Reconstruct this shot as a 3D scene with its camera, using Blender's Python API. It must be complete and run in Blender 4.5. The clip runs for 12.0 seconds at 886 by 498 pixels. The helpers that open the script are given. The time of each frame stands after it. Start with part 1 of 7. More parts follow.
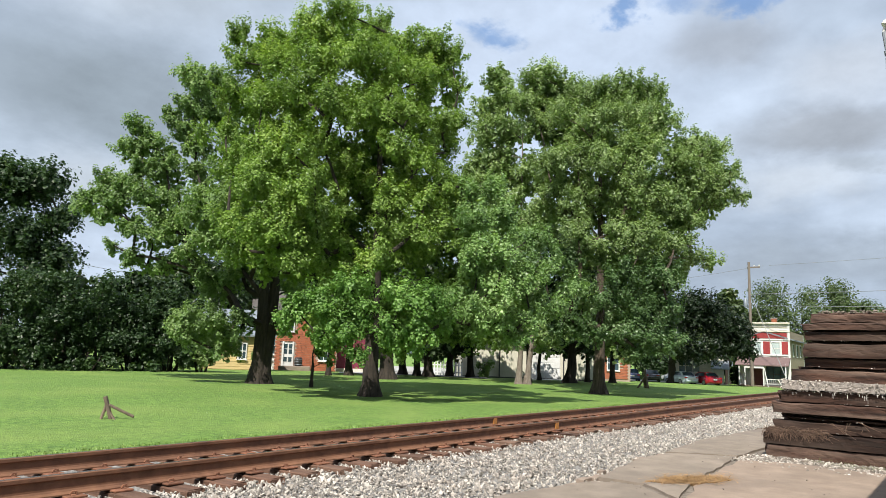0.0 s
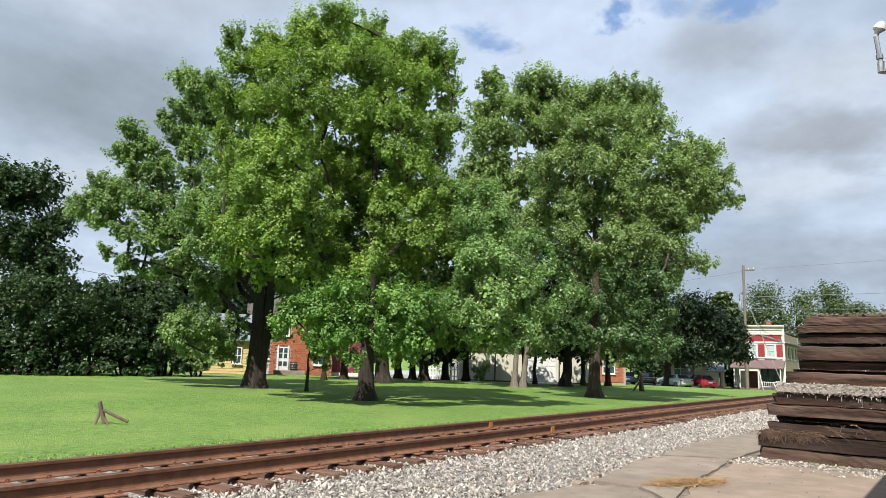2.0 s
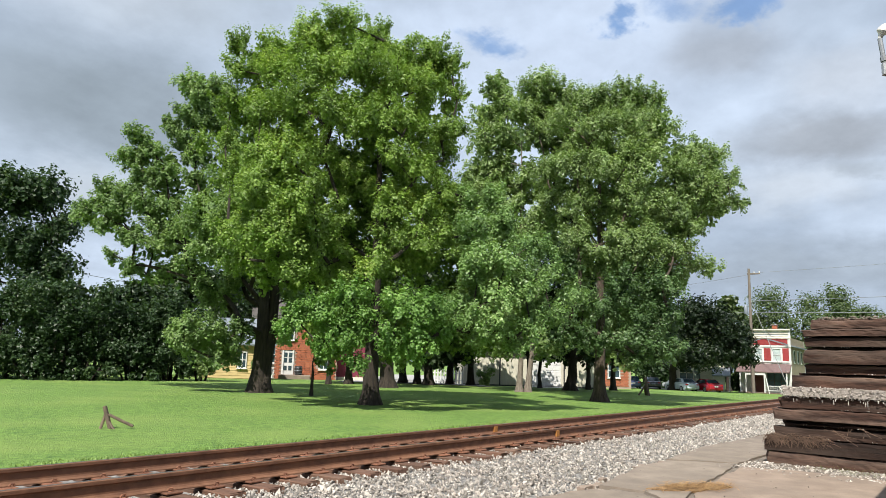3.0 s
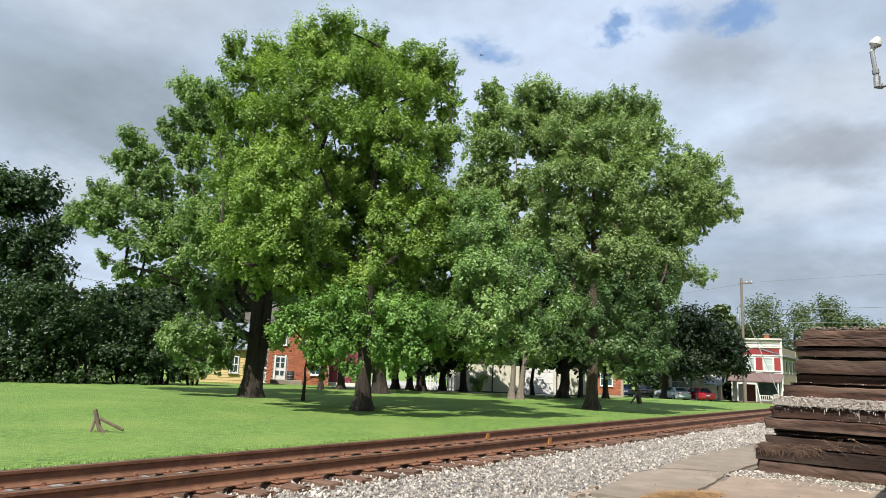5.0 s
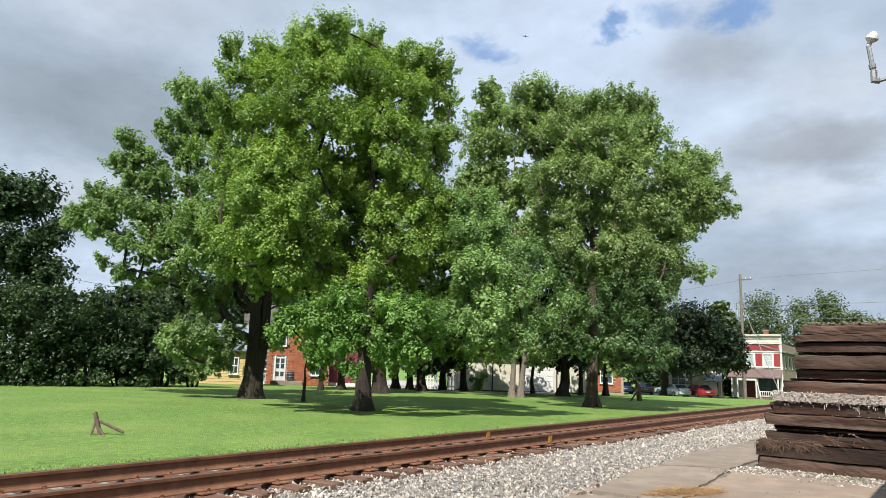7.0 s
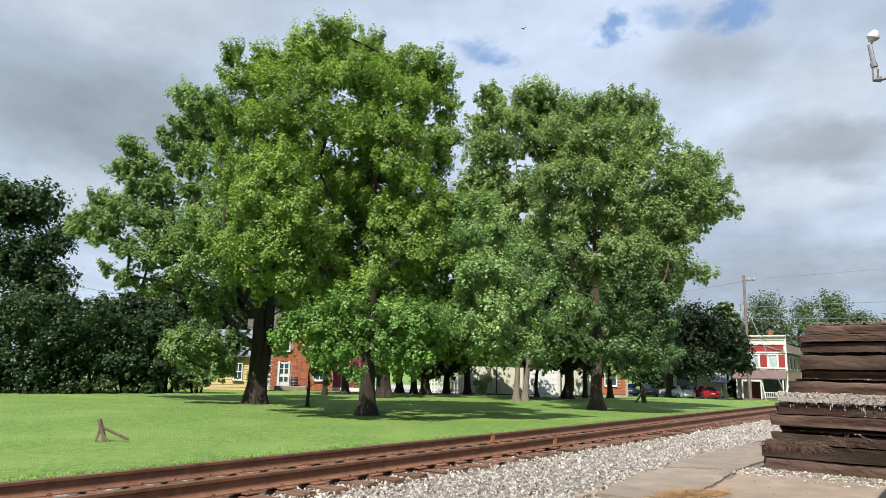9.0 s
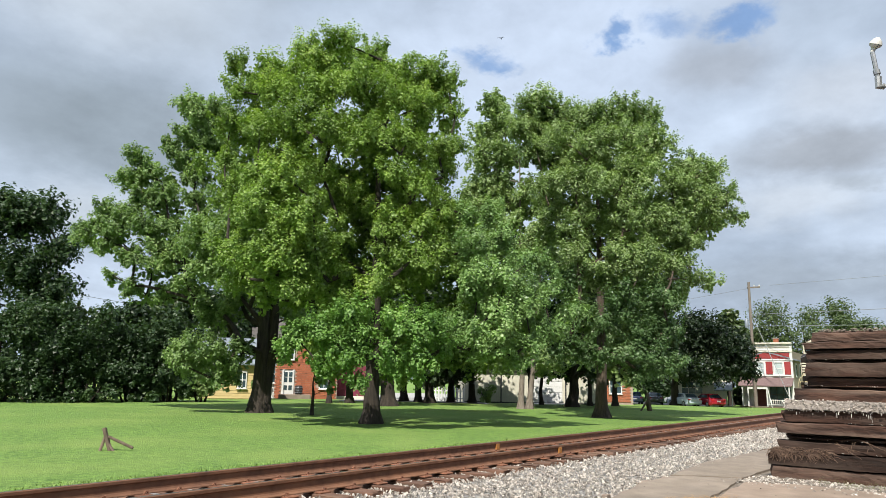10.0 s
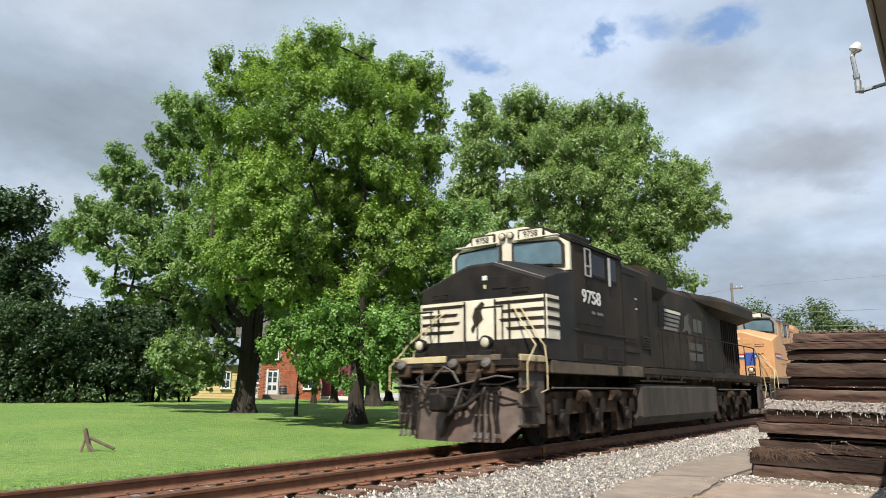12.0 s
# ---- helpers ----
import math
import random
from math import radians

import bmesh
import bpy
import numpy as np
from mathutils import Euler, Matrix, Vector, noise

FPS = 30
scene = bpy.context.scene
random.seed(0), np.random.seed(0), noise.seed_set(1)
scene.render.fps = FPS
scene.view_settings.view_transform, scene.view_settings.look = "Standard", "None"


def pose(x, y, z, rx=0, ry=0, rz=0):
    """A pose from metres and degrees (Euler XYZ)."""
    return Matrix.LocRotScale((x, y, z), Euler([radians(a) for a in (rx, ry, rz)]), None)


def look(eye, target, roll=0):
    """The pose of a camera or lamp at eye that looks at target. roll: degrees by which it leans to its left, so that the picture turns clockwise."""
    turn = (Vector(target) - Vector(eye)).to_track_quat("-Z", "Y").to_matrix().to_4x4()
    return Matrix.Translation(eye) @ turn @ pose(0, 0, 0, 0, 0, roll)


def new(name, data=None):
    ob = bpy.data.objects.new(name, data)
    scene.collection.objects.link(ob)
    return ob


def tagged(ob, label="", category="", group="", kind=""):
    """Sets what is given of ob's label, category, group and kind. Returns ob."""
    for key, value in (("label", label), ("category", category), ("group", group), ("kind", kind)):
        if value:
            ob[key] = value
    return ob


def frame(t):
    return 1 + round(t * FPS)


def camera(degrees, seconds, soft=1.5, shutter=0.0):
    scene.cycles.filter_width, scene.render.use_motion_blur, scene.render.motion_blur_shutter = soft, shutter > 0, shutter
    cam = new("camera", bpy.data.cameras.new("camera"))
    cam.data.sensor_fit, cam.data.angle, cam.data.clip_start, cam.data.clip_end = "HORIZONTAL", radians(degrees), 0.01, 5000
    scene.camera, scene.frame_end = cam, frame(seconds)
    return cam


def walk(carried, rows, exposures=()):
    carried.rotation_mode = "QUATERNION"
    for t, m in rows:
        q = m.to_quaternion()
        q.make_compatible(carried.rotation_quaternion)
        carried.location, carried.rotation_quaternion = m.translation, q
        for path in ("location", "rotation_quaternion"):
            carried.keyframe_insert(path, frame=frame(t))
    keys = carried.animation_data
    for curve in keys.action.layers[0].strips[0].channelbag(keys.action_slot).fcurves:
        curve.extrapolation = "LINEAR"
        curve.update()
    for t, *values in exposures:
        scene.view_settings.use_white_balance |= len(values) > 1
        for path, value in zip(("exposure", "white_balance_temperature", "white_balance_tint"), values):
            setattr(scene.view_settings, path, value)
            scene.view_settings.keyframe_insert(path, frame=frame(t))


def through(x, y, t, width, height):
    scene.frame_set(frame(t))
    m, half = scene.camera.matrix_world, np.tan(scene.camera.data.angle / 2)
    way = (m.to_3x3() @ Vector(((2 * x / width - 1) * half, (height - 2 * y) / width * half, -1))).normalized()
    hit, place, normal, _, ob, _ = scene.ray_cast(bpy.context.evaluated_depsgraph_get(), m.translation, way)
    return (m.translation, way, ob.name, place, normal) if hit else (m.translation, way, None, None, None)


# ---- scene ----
def aim(x, y, z, heading, pitch, roll):
    """A camera pose: heading in degrees from +Y towards +X, pitch above the level."""
    h, p = radians(heading), radians(pitch)
    eye = Vector((x, y, z))
    way = Vector((math.sin(h) * math.cos(p), math.cos(h) * math.cos(p), math.sin(p)))
    return look(eye, eye + way, roll)


cam = camera(65.69, 12.0, soft=0.6, shutter=0.12)
walk(cam, [
    (0, aim(-0.000, -6.901, 1.239, 52.083, 8.771, 2.110)),
    (0.5, aim(-0.001, -6.899, 1.237, 51.908, 9.187, 2.087)),
    (1, aim(-0.007, -6.902, 1.241, 52.067, 9.293, 1.878)),
    (1.5, aim(0.001, -6.906, 1.238, 52.366, 9.208, 1.787)),
    (2, aim(0.001, -6.905, 1.239, 52.464, 9.093, 1.920)),
    (2.5, aim(0.000, -6.906, 1.240, 52.266, 9.252, 1.936)),
    (3, aim(0.003, -6.911, 1.236, 52.067, 9.430, 1.863)),
    (5, aim(-0.007, -6.914, 1.232, 52.564, 9.970, 2.399)),
    (5.5, aim(0.006, -6.909, 1.232, 52.766, 9.855, 2.424)),
    (6, aim(0.000, -6.914, 1.234, 52.818, 9.697, 2.172)),
    (6.5, aim(0.002, -6.909, 1.231, 52.790, 9.832, 2.005)),
    (7, aim(-0.001, -6.913, 1.231, 52.665, 9.912, 1.822)),
    (9, aim(0.004, -6.912, 1.228, 52.422, 10.220, 1.301)),
    (9.5, aim(0.001, -6.915, 1.231, 52.170, 10.548, 1.216)),
    (10, aim(-0.010, -6.917, 1.227, 52.080, 10.870, 1.183)),
    (10.5, aim(0.001, -6.917, 1.226, 52.182, 10.903, 1.171)),
    (11, aim(-0.005, -6.918, 1.229, 52.506, 10.922, 1.150)),
    (11.5, aim(-0.009, -6.924, 1.230, 52.920, 10.951, 1.195)),
    (12, aim(0.001, -6.924, 1.231, 53.288, 10.895, 1.191)),
])

# ---- world, sun ----
SUN_TO = Vector((-0.79, -0.275, 1.0)).normalized()
world = bpy.data.worlds.new("sky")
scene.world = world
world.use_nodes = True


def link(nt, a, b):
    nt.links.new(a, b)


def make_sky():
    nt = world.node_tree
    nt.nodes.clear()
    N = nt.nodes.new
    out, bg = N("ShaderNodeOutputWorld"), N("ShaderNodeBackground")
    sky = N("ShaderNodeTexSky")
    sky.sky_type = "NISHITA"
    sky.sun_disc = False
    sky.sun_elevation = math.asin(SUN_TO.z)
    sky.sun_rotation = math.atan2(SUN_TO.x, SUN_TO.y)
    dim = N("ShaderNodeVectorMath")
    dim.operation = "SCALE"
    dim.inputs["Scale"].default_value = 0.21
    link(nt, sky.outputs[0], dim.inputs[0])
    co = N("ShaderNodeTexCoord")
    sep = N("ShaderNodeSeparateXYZ")
    link(nt, co.outputs["Generated"], sep.inputs[0])
    up = N("ShaderNodeMath")
    up.operation = "MAXIMUM"
    link(nt, sep.outputs[2], up.inputs[0])
    up.inputs[1].default_value = 0.0
    lift = N("ShaderNodeMath")
    lift.operation = "ADD"
    link(nt, up.outputs[0], lift.inputs[0])
    lift.inputs[1].default_value = 0.38
    flat = N("ShaderNodeVectorMath")
    flat.operation = "DIVIDE"
    comb = N("ShaderNodeCombineXYZ")
    for i in range(3):
        link(nt, lift.outputs[0], comb.inputs[i])
    link(nt, co.outputs["Generated"], flat.inputs[0])
    link(nt, comb.outputs[0], flat.inputs[1])
    # slow tone of the cloud deck
    big = N("ShaderNodeTexNoise")
    big.inputs["Scale"].default_value = 2.6
    big.inputs["Detail"].default_value = 3.0
    big.inputs["Roughness"].default_value = 0.42
    link(nt, flat.outputs[0], big.inputs["Vector"])
    tone = N("ShaderNodeValToRGB")
    e = tone.color_ramp.elements
    e[0].position, e[0].color = 0.38, (0.45, 0.54, 0.67, 1)
    e[1].position, e[1].color = 0.62, (0.62, 0.73, 0.89, 1)
    link(nt, big.outputs[0], tone.inputs[0])
    # billows fray the edges of the banks and gaps
    fray = N("ShaderNodeTexNoise")
    fray.inputs["Scale"].default_value = 9.0
    fray.inputs["Detail"].default_value = 7.0
    fray.inputs["Roughness"].default_value = 0.6
    link(nt, flat.outputs[0], fray.inputs["Vector"])
    off = N("ShaderNodeVectorMath")
    off.operation = "SUBTRACT"
    link(nt, fray.outputs["Color"], off.inputs[0])
    off.inputs[1].default_value = (0.5, 0.5, 0.5)

    def bank(below, way, flatten, inner, outer, colour, amount, wobble):
        """A cloud bank, or a gap where colour is a socket, about one direction of the sky."""
        move = N("ShaderNodeVectorMath")
        move.operation = "MULTIPLY_ADD"
        link(nt, off.outputs[0], move.inputs[0])
        move.inputs[1].default_value = (wobble, wobble, wobble * 0.6)
        link(nt, co.outputs["Generated"], move.inputs[2])
        gap = N("ShaderNodeVectorMath")
        gap.operation = "SUBTRACT"
        link(nt, move.outputs[0], gap.inputs[0])
        gap.inputs[1].default_value = way
        wide = N("ShaderNodeVectorMath")
        wide.operation = "MULTIPLY"
        link(nt, gap.outputs[0], wide.inputs[0])
        wide.inputs[1].default_value = (1, 1, flatten)
        far = N("ShaderNodeVectorMath")
        far.operation = "LENGTH"
        link(nt, wide.outputs[0], far.inputs[0])
        edge = N("ShaderNodeMapRange")
        edge.interpolation_type = "SMOOTHSTEP"
        edge.inputs["From Min"].default_value, edge.inputs["From Max"].default_value = inner, outer
        edge.inputs["To Min"].default_value, edge.inputs["To Max"].default_value = amount, 0.0
        link(nt, far.outputs["Value"], edge.inputs["Value"])
        mix = N("ShaderNodeMix")
        mix.data_type = "RGBA"
        link(nt, edge.outputs[0], mix.inputs[0])
        link(nt, below, mix.inputs[6])
        if isinstance(colour, tuple):
            mix.inputs[7].default_value = (*colour, 1)
        else:
            link(nt, colour, mix.inputs[7])
        return mix.outputs[2]

    cloud = tone.outputs[0]
    for way, flatten, inner, outer, colour, amount in (
            ((0.36, 0.80, 0.48), 2.0, 0.04, 0.26, (0.60, 0.68, 0.78), 0.9),
            ((0.39, 0.86, 0.31), 2.6, 0.05, 0.32, (0.32, 0.385, 0.45), 0.92),
            ((0.40, 0.888, 0.20), 2.4, 0.02, 0.14, (0.56, 0.63, 0.71), 0.85),
            ((0.79, 0.42, 0.45), 1.6, 0.08, 0.34, (0.65, 0.76, 0.94), 0.9),
            ((0.885, 0.24, 0.41), 2.0, 0.02, 0.11, (0.43, 0.48, 0.56), 0.75),
            ((0.93, 0.10, 0.36), 2.0, 0.01, 0.12, (0.63, 0.69, 0.78), 0.70),
            ((0.945, 0.13, 0.295), 3.6, 0.03, 0.18, (0.40, 0.44, 0.50), 0.85),
            ((0.955, 0.17, 0.235), 3.2, 0.02, 0.13, (0.66, 0.73, 0.82), 0.75),
            ((0.958, 0.10, 0.255), 3.4, 0.01, 0.06, (0.44, 0.50, 0.57), 0.60),
            ((0.975, 0.16, 0.135), 4.5, 0.04, 0.24, (0.40, 0.47, 0.56), 0.85)):
        cloud = bank(cloud, way, flatten, inner, outer, colour, amount, 0.09)
    for way, flatten, inner, outer, amount in (
            ((0.742, 0.503, 0.446), 2.6, 0.006, 0.052, 0.9), ((0.819, 0.351, 0.455), 1.7, 0.010, 0.036, 1.0),
            ((0.866, 0.200, 0.462), 2.6, 0.020, 0.072, 1.0), ((0.835, 0.280, 0.474), 2.2, 0.008, 0.055, 0.7)):
        cloud = bank(cloud, way, flatten, inner, outer, dim.outputs[0], amount, 0.16)
    # fine mottling of the cloud
    mottle = N("ShaderNodeMapRange")
    mottle.inputs["From Min"].default_value, mottle.inputs["From Max"].default_value = 0.3, 0.7
    mottle.inputs["To Min"].default_value, mottle.inputs["To Max"].default_value = 0.90, 1.10
    link(nt, fray.outputs[0], mottle.inputs["Value"])
    deck = N("ShaderNodeVectorMath")
    deck.operation = "SCALE"
    link(nt, cloud, deck.inputs[0])
    link(nt, mottle.outputs[0], deck.inputs["Scale"])
    link(nt, deck.outputs[0], bg.inputs[0])
    bg.inputs[1].default_value = 0.69
    link(nt, bg.outputs[0], out.inputs[0])


make_sky()
sun = new("sun", bpy.data.lights.new("sun", "SUN"))
sun.data.energy = 5.0
sun.data.angle = radians(0.6)
sun.data.color = (1.0, 0.95, 0.86)
sun.matrix_world = look(SUN_TO * 50, (0, 0, 0))
scene.view_settings.exposure = 0.55

# ---- materials ----


def surface(name, ca, cb, scale=6.0, rough=0.8, bump=0.2, metal=0.0, fine=None, spread=0.15, stain=None, stain_scale=0.8,
            stain_amount=0.6, stretch=(1, 1, 1), bump_size=0.01, coat=0.0, shine=0.5):
    """Two-scale procedural surface: ca and cb mixed by grain, a stain colour at a larger scale, and a shift piece by piece."""
    m = bpy.data.materials.new(name)
    m.use_nodes = True
    nt = m.node_tree
    b = nt.nodes["Principled BSDF"]
    N = nt.nodes.new
    co = N("ShaderNodeTexCoord")
    mp = N("ShaderNodeMapping")
    mp.inputs["Scale"].default_value = stretch
    link(nt, co.outputs["Object"], mp.inputs[0])
    info = N("ShaderNodeObjectInfo")
    offs = N("ShaderNodeVectorMath")
    offs.operation = "MULTIPLY_ADD"
    link(nt, info.outputs["Random"], offs.inputs[0])
    offs.inputs[1].default_value = (17.0, 9.0, 5.0)
    link(nt, mp.outputs[0], offs.inputs[2])
    n1 = N("ShaderNodeTexNoise")
    n1.inputs["Scale"].default_value = scale
    n1.inputs["Detail"].default_value = 6
    n1.inputs["Roughness"].default_value = 0.62
    link(nt, offs.outputs[0], n1.inputs["Vector"])
    r1 = N("ShaderNodeMapRange")
    r1.inputs["From Min"].default_value, r1.inputs["From Max"].default_value = 0.32, 0.68
    link(nt, n1.outputs[0], r1.inputs[0])
    mx = N("ShaderNodeMix")
    mx.data_type = "RGBA"
    mx.inputs[6].default_value, mx.inputs[7].default_value = (*ca, 1), (*cb, 1)
    link(nt, r1.outputs[0], mx.inputs[0])
    col = mx.outputs[2]
    if stain:
        n2 = N("ShaderNodeTexNoise")
        n2.inputs["Scale"].default_value = stain_scale
        n2.inputs["Detail"].default_value = 4
        link(nt, offs.outputs[0], n2.inputs["Vector"])
        r2 = N("ShaderNodeMapRange")
        r2.inputs["From Min"].default_value, r2.inputs["From Max"].default_value = 0.45, 0.7
        r2.inputs["To Max"].default_value = stain_amount
        link(nt, n2.outputs[0], r2.inputs[0])
        m2 = N("ShaderNodeMix")
        m2.data_type = "RGBA"
        link(nt, r2.outputs[0], m2.inputs[0])
        link(nt, col, m2.inputs[6])
        m2.inputs[7].default_value = (*stain, 1)
        col = m2.outputs[2]
    if spread:
        geo = N("ShaderNodeNewGeometry")
        add = N("ShaderNodeMath")
        add.operation = "ADD"
        link(nt, info.outputs["Random"], add.inputs[0])
        link(nt, geo.outputs["Random Per Island"], add.inputs[1])
        fr = N("ShaderNodeMath")
        fr.operation = "FRACT"
        link(nt, add.outputs[0], fr.inputs[0])
        vr = N("ShaderNodeMapRange")
        vr.inputs["To Min"].default_value, vr.inputs["To Max"].default_value = 1 - spread, 1 + spread
        link(nt, fr.outputs[0], vr.inputs[0])
        sc = N("ShaderNodeVectorMath")
        sc.operation = "SCALE"
        link(nt, col, sc.inputs[0])
        link(nt, vr.outputs[0], sc.inputs["Scale"])
        col = sc.outputs[0]
    link(nt, col, b.inputs["Base Color"])
    rr = N("ShaderNodeMapRange")
    rr.inputs["To Min"].default_value, rr.inputs["To Max"].default_value = max(0.03, rough - 0.1), min(1, rough + 0.1)
    link(nt, n1.outputs[0], rr.inputs[0])
    link(nt, rr.outputs[0], b.inputs["Roughness"])
    b.inputs["Metallic"].default_value = metal
    b.inputs["Coat Weight"].default_value = coat
    b.inputs["Specular IOR Level"].default_value = shine
    if bump:
        n3 = N("ShaderNodeTexNoise")
        n3.inputs["Scale"].default_value = fine or scale * 5
        n3.inputs["Detail"].default_value = 4
        link(nt, offs.outputs[0], n3.inputs["Vector"])
        bp = N("ShaderNodeBump")
        bp.inputs["Strength"].default_value = bump
        bp.inputs["Distance"].default_value = bump_size
        link(nt, n3.outputs[0], bp.inputs["Height"])
        link(nt, bp.outputs[0], b.inputs["Normal"])
    return m


def leafy(name, dark, light, tip, gloss=0.45, through=0.36):
    """Leaves: colour leaf by leaf and bough by bough, part of the light passing through the blade."""
    m = bpy.data.materials.new(name)
    m.use_nodes = True
    nt = m.node_tree
    b = nt.nodes["Principled BSDF"]
    out = nt.nodes["Material Output"]
    N = nt.nodes.new
    geo = N("ShaderNodeNewGeometry")
    ramp = N("ShaderNodeValToRGB")
    e = ramp.color_ramp.elements
    e[0].color, e[1].color = (*dark, 1), (*tip, 1)
    mid = e.new(0.65)
    mid.color = (*light, 1)
    co = N("ShaderNodeTexCoord")
    n = N("ShaderNodeTexNoise")
    n.inputs["Scale"].default_value = 0.45
    n.inputs["Detail"].default_value = 2
    link(nt, co.outputs["Object"], n.inputs["Vector"])
    mul = N("ShaderNodeMath")
    mul.operation = "MULTIPLY_ADD"
    link(nt, geo.outputs["Random Per Island"], mul.inputs[0])
    mul.inputs[1].default_value = 0.42
    sub = N("ShaderNodeMapRange")
    sub.inputs["From Min"].default_value, sub.inputs["From Max"].default_value = 0.3, 0.7
    sub.inputs["To Max"].default_value = 0.48
    link(nt, n.outputs[0], sub.inputs[0])
    link(nt, sub.outputs[0], mul.inputs[2])
    link(nt, mul.outputs[0], ramp.inputs[0])
    link(nt, ramp.outputs[0], b.inputs["Base Color"])
    b.inputs["Roughness"].default_value = gloss
    tr = N("ShaderNodeBsdfTranslucent")
    warm = N("ShaderNodeMix")
    warm.data_type = "RGBA"
    warm.blend_type = "MULTIPLY"
    warm.inputs[0].default_value = 1
    link(nt, ramp.outputs[0], warm.inputs[6])
    warm.inputs[7].default_value = (1.25, 1.35, 0.68, 1)
    link(nt, warm.outputs[2], tr.inputs[0])
    ms = N("ShaderNodeMixShader")
    ms.inputs[0].default_value = through
    link(nt, b.outputs[0], ms.inputs[1])
    link(nt, tr.outputs[0], ms.inputs[2])
    link(nt, ms.outputs[0], out.inputs[0])
    return m


def glass(name, tint=(0.03, 0.05, 0.06), rough=0.05):
    m = surface(name, tint, tuple(c * 1.6 for c in tint), 2.0, rough, 0, spread=0.1)
    m.node_tree.nodes["Principled BSDF"].inputs["IOR"].default_value = 1.7
    return m


M_GRASS = surface("mown_grass", (0.064, 0.137, 0.019), (0.190, 0.320, 0.058), 9.0, 0.9, 1.0, fine=32, spread=0, stain=(0.208, 0.292, 0.064),
                  stain_scale=0.30, stain_amount=0.75, bump_size=0.06)
M_BLADE = surface("grass_blades", (0.105, 0.190, 0.026), (0.175, 0.275, 0.050), 0.6, 0.6, 0, spread=0.2, stain=(0.235, 0.275, 0.085), stain_scale=0.22, stain_amount=0.7)
M_RAIL = surface("rusty_rail", (0.098, 0.044, 0.025), (0.195, 0.094, 0.054), 7, 0.75, 0.3, metal=0.1, stain=(0.215, 0.105, 0.056), stain_scale=1.3, spread=0.1)
M_RAILTOP = surface("worn_railhead", (0.297, 0.268, 0.246), (0.388, 0.367, 0.353), 9, 0.35, 0.05, metal=0.9, spread=0)
M_PLATE = surface("rusty_tie_plate", (0.125, 0.050, 0.028), (0.225, 0.098, 0.054), 15, 0.85, 0.4, spread=0.3)
M_TIE = surface("weathered_crosstie", (0.0723, 0.0357, 0.0221), (0.14, 0.0731, 0.0476), 5, 0.9, 0.8, fine=30, stretch=(3, 0.4, 3), spread=0.3,
                stain=(0.153, 0.102, 0.0723), stain_scale=1.5, stain_amount=0.5)
M_PILE = surface("stacked_tie_timber", (0.010, 0.006, 0.005), (0.064, 0.033, 0.023), 5, 0.92, 0.7, fine=34, stretch=(1.6, 0.30, 2.6), spread=0.5,
                 stain=(0.170, 0.122, 0.096), stain_scale=2.2, stain_amount=0.45, bump_size=0.015, shine=0.3)
M_CREAMSTONE = surface("dusty_pale_gravel", (0.30, 0.265, 0.235), (0.50, 0.45, 0.405), 18, 0.9, 0.3, spread=0.4)
M_LIME = surface("white_lime_drip", (0.50, 0.47, 0.43), (0.62, 0.59, 0.55), 20, 0.9, 0.2, spread=0.2)
M_STONE = surface("limestone_ballast", (0.185, 0.165, 0.142), (0.520, 0.480, 0.430), 20, 0.85, 0.3, spread=0.55, stain=(0.27, 0.205, 0.17), stain_scale=2, stain_amount=0.35)
M_BED = surface("ballast_bed", (0.0918, 0.0847, 0.0811), (0.367, 0.353, 0.332), 17, 0.9, 1.0, fine=24, spread=0, bump_size=0.05)
M_SLAB = surface("old_concrete", (0.187, 0.15, 0.117), (0.272, 0.222, 0.178), 3, 0.85, 0.4, fine=60, spread=0.07, stain=(0.141, 0.115, 0.0935), stain_scale=0.9, stain_amount=0.7)
M_SLAB_TAN = surface("tan_old_concrete", (0.223, 0.167, 0.128), (0.319, 0.245, 0.192), 3, 0.88, 0.4, fine=60, spread=0.05, stain=(0.178, 0.14, 0.111), stain_scale=0.8, stain_amount=0.6)
M_RUSTDIRT = surface("orange_brown_dirt", (0.221, 0.123, 0.051), (0.34, 0.212, 0.106), 9, 0.95, 0.8, fine=50, spread=0.1)
M_DIRT = surface("gravelly_dirt", (0.0986, 0.0776, 0.06), (0.24, 0.205, 0.169), 14, 0.95, 1.0, fine=40, spread=0, bump_size=0.02)
M_STRAW = surface("dry_straw", (0.25, 0.135, 0.05), (0.40, 0.25, 0.115), 8, 0.85, 0.1, spread=0.35)
M_BARK = surface("tree_bark", (0.016, 0.012, 0.009), (0.050, 0.038, 0.028), 5, 0.95, 1.0, fine=22, stretch=(2.5, 2.5, 0.5), spread=0.1, bump_size=0.04)
# paler bark for the maple whose stem catches sun; the light is in the colour
M_BARK_LIT = surface("sunlit_brown_bark", (0.036, 0.026, 0.019), (0.110, 0.082, 0.060), 5, 0.95, 1.0, fine=22, stretch=(2.5, 2.5, 0.5), spread=0.1, bump_size=0.04)
M_BARK_PALE = surface("pale_bark", (0.113, 0.0884, 0.0706), (0.233, 0.197, 0.166), 6, 0.9, 0.8, fine=24, stretch=(2, 2, 0.6), spread=0.1, bump_size=0.03)
M_WOOD_GREY = surface("weathered_wood", (0.0847, 0.06, 0.0423), (0.169, 0.127, 0.0918), 8, 0.9, 0.5, stretch=(2, 2, 0.5), spread=0.15)
